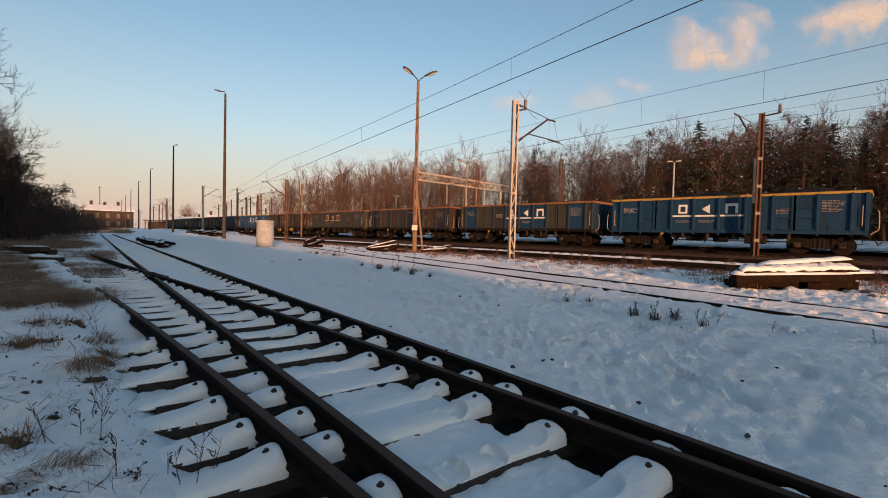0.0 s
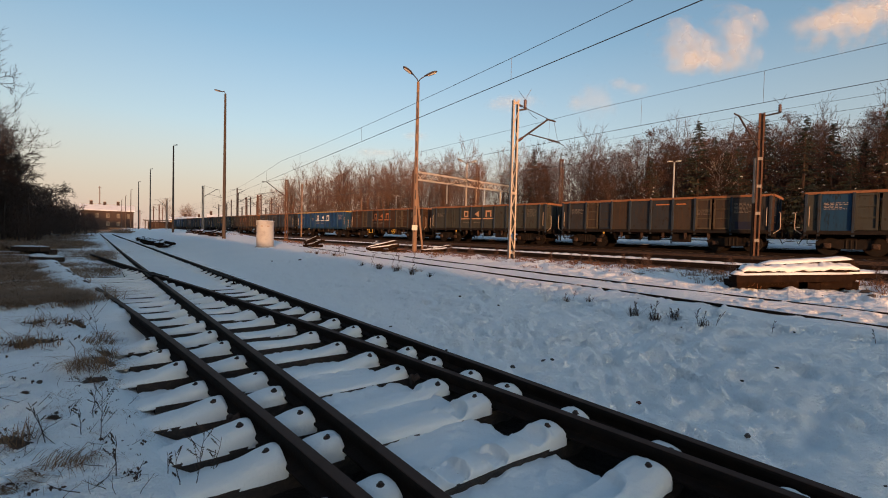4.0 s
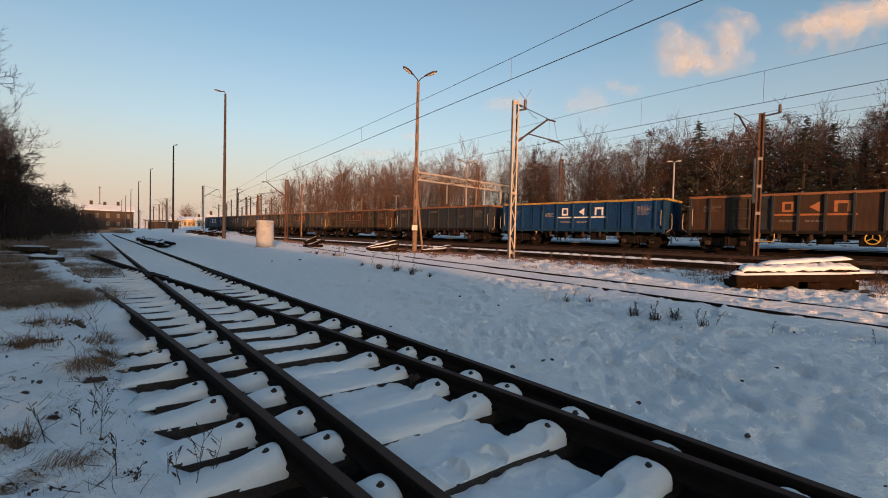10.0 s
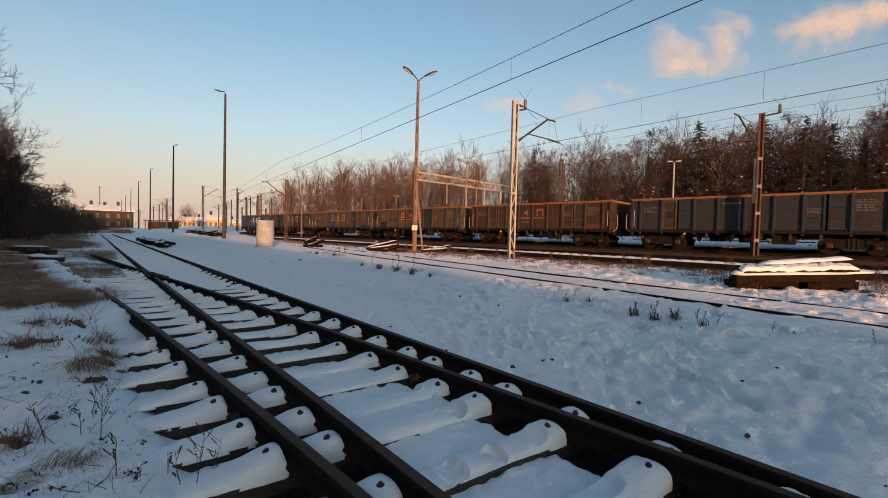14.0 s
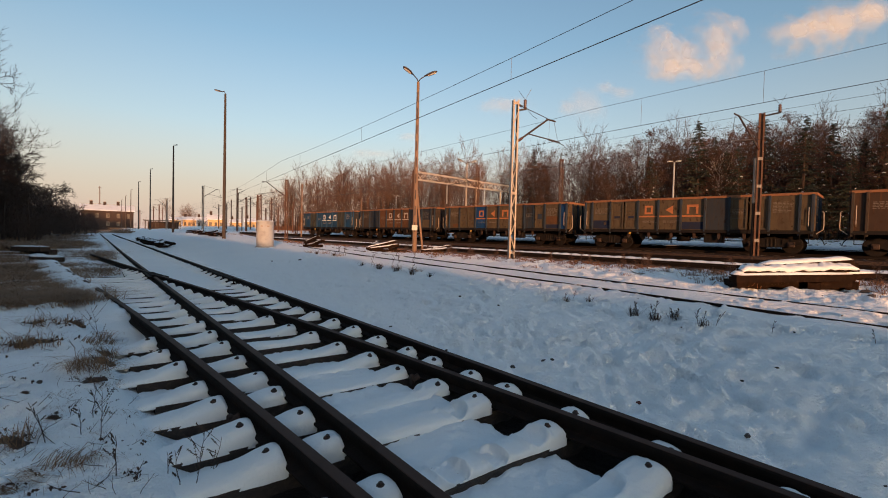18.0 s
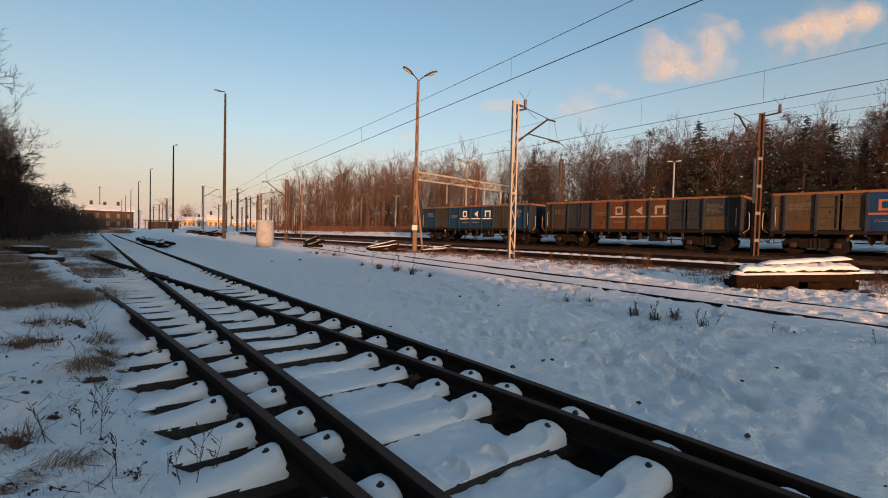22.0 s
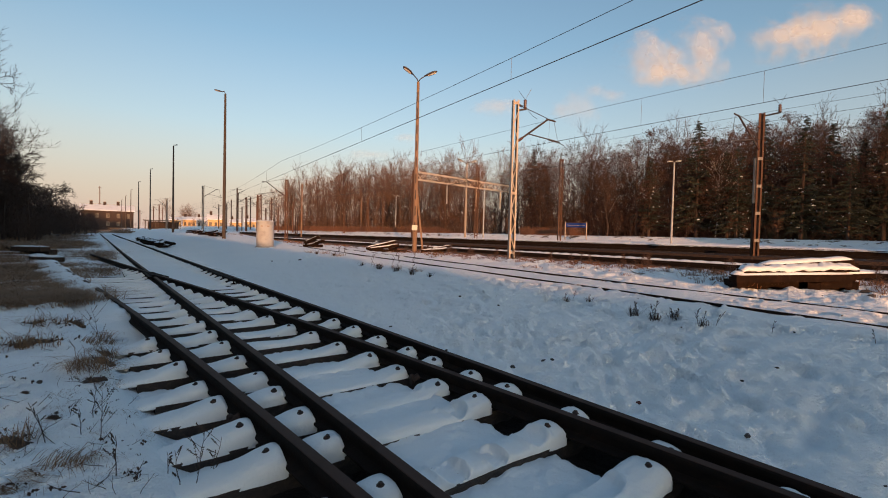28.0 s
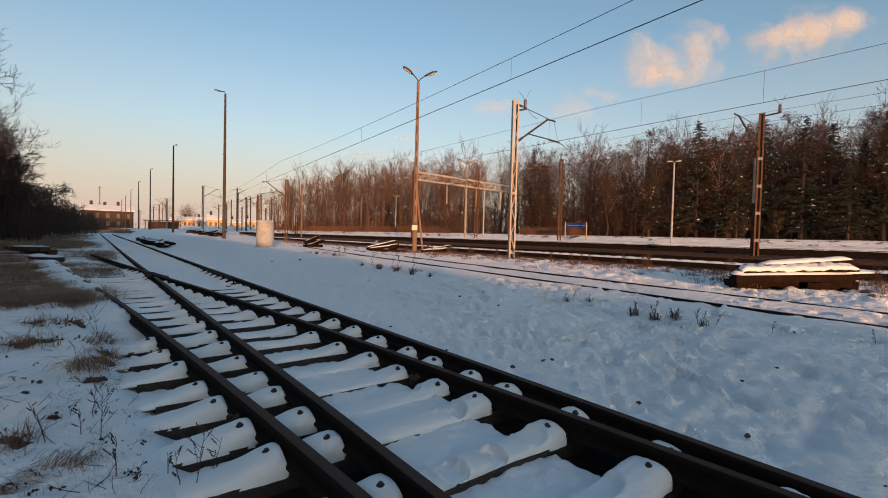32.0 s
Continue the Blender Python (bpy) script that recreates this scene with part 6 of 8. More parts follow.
DRIFTWOOD = worn("grey_old_timber", (0.052, 0.038, 0.03), (0.034, 0.025, 0.02), scale=4, rough=0.95, bump=0.9, stretch=(2, 2, 2), spec=0.1)
OLD_WOOD = worn("weathered_timber", (0.015, 0.009, 0.006), (0.034, 0.018, 0.011), scale=4, rough=0.95, bump=0.9, stretch=(2, 2, 2), spec=0.05)


def timber_pile(m, beams, label, seed=1, long=1.0, wood=None):
    """beams: (ax, ay, az, bx, by, bz, width, height, snow) in the pile's own space."""
    t = thing("timber_pile", m, label, "timber pile", "piles of old sleepers")
    for i, (ax, ay, az, bx, by, bz, w, h, sn) in enumerate(beams):
        ax, bx = ax * long, bx * long
        bt = part("beam", Geo().bar((ax, ay, az), (bx, by, bz), w, h), wood or OLD_WOOD, t)
        if sn:
            part("snow", snow_along((ax, ay, az + h / 2), (bx, by, bz + h / 2), w / 2 * 1.08, sn, seed + i), SNOW_CAP, bt, "thick snow on the beam")
    return t


def pile_blanket():
    """One thick layer of snow over the upper beams, rising to the end where the top beam lies, with a ragged front."""
    g = Geo()
    g.smooth = True
    m = 70
    section = ((-0.06, 0.0), (-0.10, 0.03), (-0.09, 0.075), (-0.03, 0.105), (0.07, 0.115), (0.20, 0.125), (0.36, 0.14), (0.52, 0.125), (0.68, 0.10), (0.82, 0.04), (0.86, -0.03))
    for i in range(m + 1):
        q = i / m
        x = -1.44 + 2.70 * q
        e = min(q, 1 - q) * m / 3.0
        close = math.sqrt(min(1.0, 0.12 + e))
        low = 0.375 + 0.035 * x + 0.03 * noise.noise(Vector((x * 4.0, 1, 0))) + 0.012 * noise.noise(Vector((x * 11.0, 4, 0)))
        ridge = 0.10 * float(smooth(-1.1, 0.9, x)) * float(smooth(1.26, 1.14, x))
        for y, z in section:
            lump = 0.034 * noise.noise(Vector((x * 3.0, y * 5.0, 7))) + 0.034 * noise.noise(Vector((x * 9.0, y * 11.0, 2)))
            peak = ridge * float(smooth(0.05, 0.34, y)) * float(smooth(0.75, 0.5, y))
            g.v.append((x + 0.62 * max(0.0, y), y, low + (z + peak + lump) * close))
    n = len(section)
    for i in range(m):
        for k in range(n - 1):
            b = i * n + k
            g.f.append((b, b + 1, b + n + 1, b + n))
    g.f.append(tuple(range(n)))
    g.f.append(tuple(m * n + k for k in range(n - 1, -1, -1)))
    return g


# the large pile near the yard track: along x, rows going away
big_pile = timber_pile(place(8.0, 9.95, 3, 0.075), [(ax + 0.62 * max(0, ay), ay, az, bx + 0.62 * max(0, by), by, bz, w, h, sn) for ax, ay, az, bx, by, bz, w, h, sn in [
    (-1.36, 0.02, -0.02, -1.60, 0.8, -0.02, 0.22, 0.24, 0), (0.30, 0.0, -0.02, 0.2, 0.8, -0.02, 0.24, 0.26, 0), (1.22, 0.08, 0.0, 1.10, 0.8, 0.0, 0.24, 0.28, 0),
    (-1.60, 0.0, 0.17, 1.10, 0.0, 0.25, 0.25, 0.17, 0.05), (-1.48, 0.33, 0.18, 1.42, 0.34, 0.26, 0.26, 0.17, 0), (-1.45, 0.66, 0.18, 1.46, 0.66, 0.26, 0.26, 0.19, 0),
    (0.80, 0.06, 0.27, 1.66, 0.10, 0.30, 0.22, 0.12, 0.06), (-1.46, 0.34, 0.03, 1.30, 0.36, 0.06, 0.2, 0.24, 0), (0.30, 0.10, 0.04, 1.15, 0.14, 0.09, 0.18, 0.14, 0),
    (-1.42, 0.05, 0.31, 1.26, 0.10, 0.43, 0.24, 0.11, 0), (-1.38, 0.34, 0.36, 1.34, 0.38, 0.49, 0.25, 0.14, 0), (-1.20, 0.64, 0.37, 1.34, 0.68, 0.51, 0.25, 0.16, 0),
    (-0.90, 0.34, 0.43, 1.18, 0.30, 0.60, 0.30, 0.10, 0.085)]],
    "heap of old wooden sleepers under thick snow", 3)
part("snow_blanket", pile_blanket(), SNOW_CAP, big_pile, "thick blanket of snow over the beams")
part("snow_clump", snow_along((-1.60, 0.03, 0.22), (-1.30, 0.05, 0.27), 0.12, 0.11, 21), SNOW_CAP, big_pile, "lump of snow on the beams' end")
part("snow_bank", snow_along((-1.25, -0.20, -0.24), (0.20, -0.22, -0.24), 0.26, 0.20, 12), SNOW_CAP, big_pile, "snow drifted against the beams")
part("snow_bank", snow_along((0.0, -0.16, -0.24), (1.45, -0.10, -0.24), 0.24, 0.16, 15), SNOW_CAP, big_pile, "snow drifted against the beams")


def hit_ground(u, v):
    """Where the view's direction (u, v) meets the ground."""
    d = (sky_place(u, v, 1.0) - Vector((0, 0, EYE_Z)))
    k = 1.0
    for step in range(60):
        p = Vector((0, 0, EYE_Z)) + d * k
        gap = p.z - float(ground_z(p.x, p.y))
        if gap < 0.002:
            break
        k += max(0.01, gap / max(0.02, -d.z) * 0.6)
    return p


def small_pile(x, y, rz, n, ln, seed, label, tilt=0.45, snow=0.05):
    rnd = random.Random(seed)
    beams = []
    for i in range(n):
        z = 0.1 + 0.17 * (i // 3)
        a = rnd.uniform(-0.25, 0.25)
        yy = (i % 3 - 1) * 0.3 + rnd.uniform(-0.1, 0.1)
        l2 = ln * rnd.uniform(0.4, 0.55)
        beams.append((-l2, yy - a, z, l2, yy + a, z + rnd.uniform(0, tilt), 0.22, 0.15, snow if i > n - 3 or rnd.random() < 0.25 else 0))
    timber_pile(place(x, y, rz, 0), beams, label, seed)


timber_pile(place(-3.5, 25.3, 8), [(-0.75, -0.2, 0.08, 0.85, -0.1, 0.10, 0.22, 0.16, 0), (-0.85, 0.25, 0.08, 0.7, 0.2, 0.10, 0.22, 0.16, 0), (0.45, -0.4, 0.1, 0.75, 0.5, 0.12, 0.24, 0.3, 0),
                                        (-0.9, -0.1, 0.20, 0.75, 0.0, 0.62, 0.2, 0.15, 0.05), (-0.6, 0.2, 0.2, 0.95, 0.25, 0.42, 0.2, 0.15, 0.04), (-0.7, -0.35, 0.17, 0.5, -0.3, 0.34, 0.2, 0.14, 0.05), (0.9, 0.0, 0.08, 1.5, -0.3, 0.05, 0.2, 0.14, 0)],
            "small heap of tumbled sleepers with snow", 5)
small_pile(-0.5, 25.8, -24, 3, 1.5, 6, "few loose beams with snow beside the lamp")
small_pile(-8.3, 28.8, -20, 4, 1.3, 7, "few tumbled sleepers with snow")
for k, (s0, rz) in enumerate(((44, 62), (50, 60), (57, 58), (63, 62))):
    x, y = at1(8.6 + 0.3 * k, s0)
    small_pile(x, y, RZ1 + 60 + rz * 0.2, 5, 4.6, 20 + k, "long stack of old sleepers on the snowy mound", 0.2, 0.015)
for k, s0 in enumerate((36, 40, 44.5, 49, 54)):
    x, y = at1(3.5, s0)
    small_pile(x, y, 128 + 3 * (k % 3 - 1), 6, 3.6, 31 + k, "low row of dark old beams beside the rail", 0.08, 0.02)
timber_pile(place(-17.2, 18.3, -20), [(-0.60, 0, 0.20, 1.35, 0, 0.24, 0.34, 0.20, 0.04), (-0.5, 0.25, 0.06, 1.3, 0.3, 0.1, 0.3, 0.2, 0)], "old beam with snow lying in dry grass", 41, 1.0, DRIFTWOOD)
timber_pile(place(-13.3, 14.95, -22), [(-0.75, 0, 0.14, 0.7, 0, 0.16, 0.3, 0.16, 0.06)], "short beam with snow lying in dry grass", 43, 1.0, DRIFTWOOD)


def build_cabinet():
    p = hit_ground(468, 437)
    t = thing("trackside_cabinet", pose(p.x, p.y, p.z - 0.05, 0, 0, 22), "weathered pale round concrete housing standing in the snow", "cabinet")
    body = Geo().tube([(0, 0, -0.1), (0, 0, 1.40), (0, 0, 1.43)], [0.455, 0.45, 0.44], 40)
    part("body", body, CONCRETE, t)
    part("lid", Geo().tube([(0, 0, 1.43), (0, 0, 1.50), (0, 0, 1.52)], [0.47, 0.47, 0.44], 40), CONCRETE, t)
    part("lid_snow", Geo().tube([(0, 0, 1.515), (0, 0, 1.53), (0, 0, 1.54)], [0.43, 0.40, 0.2], 30), SNOW_CAP, t)
    for a in (-1.9, -1.3):
        x, y = math.cos(a) * 0.455, math.sin(a) * 0.455
        part("vent_plate", Geo().bar((x - 0.09, y, 1.22), (x + 0.09, y, 1.22), 0.012, 0.07), STEEL_GREY, t, "small vent plate")
    part("plinth", Geo().tube([(0, 0, -0.25), (0, 0, 0.05), (0, 0, 0.09)], [0.56, 0.55, 0.50], 30), OLD_CONCRETE, t)


build_cabinet()


# ---------------------------------------------------------------- platform lamps, sign, far masts
def platform_lamp(x, y, h, label="platform lamp with two round heads"):
    t = thing("platform_lamp", pose(x, y, 0.9), label, "street lamp", "platform lamps")
    part("pole", tapered_pole(h, 0.075, 0.05), CONCRETE, t)
    for s in (-1, 1):
        d = Vector((0.93 * s, -0.36 * s, 0))
        part("arm", Geo().tube([(0, 0, h), d * 0.08 + Vector((0, 0, h + 0.06)), d * 0.14 + Vector((0, 0, h + 0.08))], 0.025, 5), STEEL_GREY, t)
        hd, gl = Geo(), Geo()
        cobra_head(hd, gl, d * 0.10 + Vector((0, 0, h + 0.10)), d, 0.05, 0.42)
        ob = part("lamp_head", hd, GLASS_LAMP, t, "pale lamp head")
        part("glass", gl, GLASS_LAMP, ob)


def spot(u, d):
    """Plan place in the direction u at depth d."""
    return ((u - 784) / F_LEN + 0.0006) * d, d


for u, d, h in ((1184, 32.6, 5.95), (852, 48, 5.9), (697, 67, 5.9), (588, 86, 5.9)):
    platform_lamp(*spot(u, d), h)
x, y = spot(820, 46)
lamp_post("street_lamp", pose(x, y, 0.85), 8.0, [(-0.9, -0.4), (0.9, 0.2)], "concrete lamp with two pale heads on the platform", "platform lamps", r=(0.12, 0.08), arm=0.3, size=1.0, rise=0.12, box=True)

x, y = spot(986, 37.6)
lattice_mast(pose(x, y, float(ground_z(x, y))), 7.3, "rust-brown lattice mast behind the main track", 0.22, 0.26, STEEL_RUST)
for u, d, h, mat in ((839, 44.5, 7.4, STEEL_RUST), (606, 72, 3.8, STEEL_RUST), (648, 68, 6.0, STEEL_RUST), (675, 70, 5.0, STEEL_RUST), (531, 62, 7.6, RUST_CONCRETE),
                     (456, 88, 7.2, STEEL_RUST), (476, 92, 6.2, STEEL_RUST), (434, 100, 7.0, STEEL_RUST), (280, 150, 8.0, STEEL_RUST), (522, 66, 3.5, STEEL_RUST), (636, 75, 5.6, RUST_CONCRETE)):
    x, y = spot(u, d)
    z = float(ground_z(x, y))
    if 1.7 < float(train_side(x, y)) < 8.6:
        z = 0.9
    make = lattice_mast if mat is STEEL_RUST else beam_mast
    bm_ = make(pose(x, y, z, 0, 0, RZ2 if make is beam_mast else 0), h, "rust-brown mast of the overhead line" if mat is STEEL_RUST else "weathered concrete mast of the overhead line", 0.26 if mat is STEEL_RUST else 0.15, 0.22 if mat is STEEL_RUST else 0.15, mat)
    if h > 7 and mat is STEEL_RUST:
        cantilever(bm_, h - 2.2, h - 0.8, 2.0, (-1, 0.1), drop=1.3)

for u, d, h, sgn in ((504.5, 51, 7.2, -1), (357, 82, 8.3, 1), (459, 79, 7.4, 1), (293, 120, 8.2, -1), (418, 90, 7.8, 1)):
    x, y = spot(u, d)
    lm = lattice_mast(pose(x, y, float(ground_z(x, y))), h, "lit lattice mast of the overhead line", 0.26, 0.24, STEEL_RUST if u > 400 else OLD_CONCRETE)
    q = Vector((N1.x * sgn, N1.y * sgn, 0))
    cantilever(lm, h - 1.9, h - 0.5, 2.2, (q.x, q.y), drop=1.4)


PALE_STEEL = worn("pale_steel", (0.50, 0.40, 0.31), (0.36, 0.28, 0.21), scale=4, rough=0.6, metal=0.1)


def build_portal():
    """Lattice portal over the tracks beyond the train."""
    a, b = Vector(spot(728, 50)), Vector(spot(905, 63))
    t = thing("gantry", Matrix(), "rusty lattice gantry spanning the far tracks", "railway gantry")
    z0, z1, z2 = 0.85, 7.35, 8.2
    for p in (a, b):
        part("leg", Geo().box(-0.16, 0.16, -0.13, 0.13, 0, z2 - z0 + 0.1, pose(p.x, p.y, z0, 0, 0, RZ2)), STEEL_RUST if p is a else PALE_STEEL, t)
    d = (b - a)
    n = 22
    nn_ = Vector((-d.y, d.x)).normalized() * 0.25
    for off in (-1, 1):
        o = nn_ * off
        for z in (z1, z2):
            part("chord", Geo().bar((a.x + o.x, a.y + o.y, z), (b.x + o.x, b.y + o.y, z), 0.09, 0.09), PALE_STEEL, t)
        for i in range(n):
            p, q = a + d * (i / n) + o, a + d * ((i + 1) / n) + o
            za, zb = (z1, z2) if i % 2 else (z2, z1)
            part("diagonal", Geo().bar((p.x, p.y, za), (q.x, q.y, zb), 0.055, 0.05), PALE_STEEL, t)
    for f in (0.28, 0.56, 0.83):
        p = a + d * f
        part("drop_post", Geo().box(-0.08, 0.08, -0.08, 0.08, z1 - 2.4, z1, pose(p.x, p.y, 0)), PALE_STEEL, t)


build_portal()


def build_sign():
    SIGN_BLUE = worn("sign_blue", (0.015, 0.035, 0.16), (0.012, 0.028, 0.12), scale=4, rough=0.85, bump=0, spec=0.1)
    x, y = spot(1015, 41)
    t = thing("station_sign", pose(x, y, 0.95, 0, 0, -6), "blue station name board on two pale posts", "sign")
    for s in (-1, 1):
        part("post", Geo().tube([(s * 0.95, 0, -0.1), (s * 0.95, 0, 1.75)], 0.045, 8), HANDRAIL, t, "pale post")
    part("board", Geo().box(-0.90, 0.90, -0.03, 0.03, 1.25, 1.66, bevel=0.01), SIGN_BLUE, t, "dark blue board")
    g = Geo()
    rnd = random.Random(2)
    xx = -0.78
    while xx < 0.74:
        w = rnd.uniform(0.05, 0.10)
        g.box(xx, xx + w, -0.036, -0.031, 1.43, 1.465)
        xx += w + 0.03
    part("writing", g, MARK_FADED, t, "unreadable white writing as bars")


build_sign()


# ---------------------------------------------------------------- station in the distance
def build_house(u0, u1, d, z0, eave, ridge, wall_mat, label, windows=5, storeys=2, turn=0.0, deep=9.0, chimneys=3, lit=True):
    x0, y0 = spot((u0 + u1) / 2, d)
    w = (u1 - u0) / F_LEN * d * math.cos(radians(turn))
    t = thing("station_building", pose(x0, y0, z0, 0, 0, turn), label, "house", "station buildings")
    part("wall", Geo().box(-w / 2, w / 2, 0, deep, -0.5, eave), wall_mat, t)
    for e, sy in ((-0.5, 1), (deep + 0.5, -1)):
        g = Geo()
        k = len(g.v)
        mid = deep / 2
        g.v += [(-w / 2 - 0.5, e, eave - 0.05), (w / 2 + 0.5, e, eave - 0.05), (w / 2 + 0.5, mid, ridge), (-w / 2 - 0.5, mid, ridge),
                (-w / 2 - 0.5, e, eave + 0.2), (w / 2 + 0.5, e, eave + 0.2), (w / 2 + 0.5, mid, ridge + 0.25), (-w / 2 - 0.5, mid, ridge + 0.25)]
        g.f += [(k + 3, k + 2, k + 1, k), (k + 4, k + 5, k + 6, k + 7), (k, k + 1, k + 5, k + 4), (k + 1, k + 2, k + 6, k + 5), (k + 2, k + 3, k + 7, k + 6), (k + 3, k, k + 4, k + 7)]
        part("roof", g, ROOF_FROST, t, "frosted roof slope")
    for i in range(chimneys):
        cx = -w / 2 + w * (0.18 + 0.26 * i)
        ch = part("chimney", Geo().box(cx - 0.5, cx + 0.5, deep / 2 - 0.4, deep / 2 + 0.4, ridge - 0.5, ridge + 1.6 - 0.3 * (i % 2)), BRICK, t)
        part("cap", Geo().box(cx - 0.6, cx + 0.6, deep / 2 - 0.5, deep / 2 + 0.5, ridge + 1.6 - 0.3 * (i % 2), ridge + 1.75 - 0.3 * (i % 2)), OLD_CONCRETE, ch)
    for st in range(storeys):
        for i in range(windows):
            cx = -w / 2 + w * (i + 0.5) / windows
            wz = eave - 3.1 - 3.2 * st
            if st and i % 3 == 1:
                continue
            wi = part("window", Geo().box(cx - 0.5, cx + 0.5, -0.06, 0.05, wz + 0.3, wz + 2.0), WINDOW_FRAME, t, "pale window frame")
            for a in (-0.23, 0.23):
                part("pane", Geo().box(cx + a - 0.19, cx + a + 0.19, -0.075, -0.065, wz + 0.4, wz + 1.9), PANE, wi)
    part("cornice", Geo().box(-w / 2 - 0.1, w / 2 + 0.1, -0.15, 0, eave - 0.5, eave - 0.2), wall_mat, t)
    return t


ROOF_FROST = worn("frosted_roof", (0.72, 0.76, 0.82), (0.55, 0.58, 0.64), scale=0.5, rough=0.8, bump=0.1)
BRICK = worn("dull_brick", (0.046, 0.028, 0.022), (0.032, 0.021, 0.017), scale=0.8, rough=0.9, bump=0.2, fine=8)
WINDOW_FRAME = worn("window_frame", (0.22, 0.18, 0.14), rough=0.6, bump=0)
PANE = worn("window_pane", (0.10, 0.085, 0.07), (0.2, 0.17, 0.13), scale=0.8, rough=0.12, bump=0)
YELLOW_WALL = worn("ochre_plaster", (0.52, 0.36, 0.18), (0.42, 0.28, 0.14), scale=0.6, rough=0.9, bump=0.1)
build_house(143, 236, 178, 0.4, 7.3, 9.6, BRICK, "two-storey brick station house with a snowy roof", 5, 2, 37, 10)
build_house(322, 345, 210, 1.9, 3.6, 5.0, YELLOW_WALL, "low ochre building lit by the evening sun", 3, 1, 30, 7, 1)
build_house(366, 394, 190, 1.9, 3.6, 5.6, YELLOW_WALL, "small ochre house lit by the evening sun", 3, 1, 26, 7, 1)
build_house(405, 425, 230, 2.2, 3.0, 4.6, YELLOW_WALL, "far ochre shed with a snowy roof", 2, 1, 25, 7, 1)
build_house(300, 317, 205, 2.0, 3.2, 4.4, YELLOW_WALL, "small far ochre building behind the shelter", 2, 1, 28, 7, 1)
build_house(347, 361, 225, 2.1, 3.6, 5.2, PALE_BOX, "far pale house with a snowy roof", 2, 1, 26, 7, 1)
build_house(432, 452, 215, 2.2, 3.2, 4.8, YELLOW_WALL, "far ochre house beyond the masts", 2, 1, 25, 7, 1)


def build_canopy():
    x0, y0 = spot(262, 135)
    t = thing("platform_shelter", pose(x0 + 4, y0, 0.7, 0, 0, 20), "dark platform shelter with a flat roof on posts", "shelter")
    part("roof", Geo().box(-4.5, 4.5, -1.8, 1.8, 2.7, 2.95), STEEL_DARK, t)
    for x in (-4, -1.4, 1.4, 4):
        for y in (-1.4, 1.4):
            part("post", Geo().box(x - 0.08, x + 0.08, y - 0.08, y + 0.08, -0.2, 2.7), STEEL_DARK, t)
    part("back_wall", Geo().box(-4, 4, 1.5, 1.56, 0.3, 2.5), BRICK, t)


build_canopy()
x, y = spot(175, 250)
tm = thing("radio_mast", pose(x, y, 0), "thin red lattice radio mast far behind the station", "mast")
part("mast", Geo().tube([(0, 0, 0), (0, 0, 24)], [0.28, 0.16], 5), STEEL_RUST, tm)
for z in (14, 20, 23):
    part("crossbar", Geo().box(-0.9, 0.9, -0.1, 0.1, z, z + 0.2), STEEL_RUST, tm)


# ---------------------------------------------------------------- trees and bushes on the near side
def arched_tree(seed, h, fork, reach, limbs_n, way, droop=0.25):
    """A low-forking tree whose long limbs rise and arch over; way: the side they lean to, in radians from the east."""
    rnd = random.Random(seed)
    limbs, twigs, tips = Geo(), Geo(), []
    limbs.smooth = True
    n = 6
    pts = [Vector((0, 0, -0.3))]
    for i in range(1, n + 1):
        q = i / n
        pts.append(Vector((0.35 * math.sin(3.1 * q + seed) * q, 0.25 * math.cos(2.0 * q + seed) * q, fork + (h * 0.8 - fork) * max(0.0, q - 0.35) / 0.65 if q > 0.35 else fork * q / 0.35)))
    r0 = 0.02 * h + 0.03
    limbs.tube(pts, [r0 * (1 - 0.8 * i / n) for i in range(n + 1)], 7, caps=False)
    for k in range(limbs_n):
        f = 0.36 + 0.62 * (k + rnd.random()) / limbs_n
        i = min(int(f * n), n - 1)
        b = pts[i].lerp(pts[i + 1], f * n - i)
        a = k * 2.4 + rnd.uniform(-0.4, 0.4) if way is None else way + rnd.gauss(0, 1.0) if k % 4 else rnd.uniform(0, 6.3)
        e = Vector((math.cos(a), math.sin(a), rnd.uniform(0.35, 0.9))).normalized()
        grow(rnd, limbs, twigs, b, e, reach * (1.15 - 0.55 * f) * rnd.uniform(0.7, 1.0), r0 * (1.1 - 0.8 * f) * 0.5, 3, 0.62, tips, 0.012, {3: 5, 2: 5, 1: 5}, 0.05, droop)
    return limbs, twigs


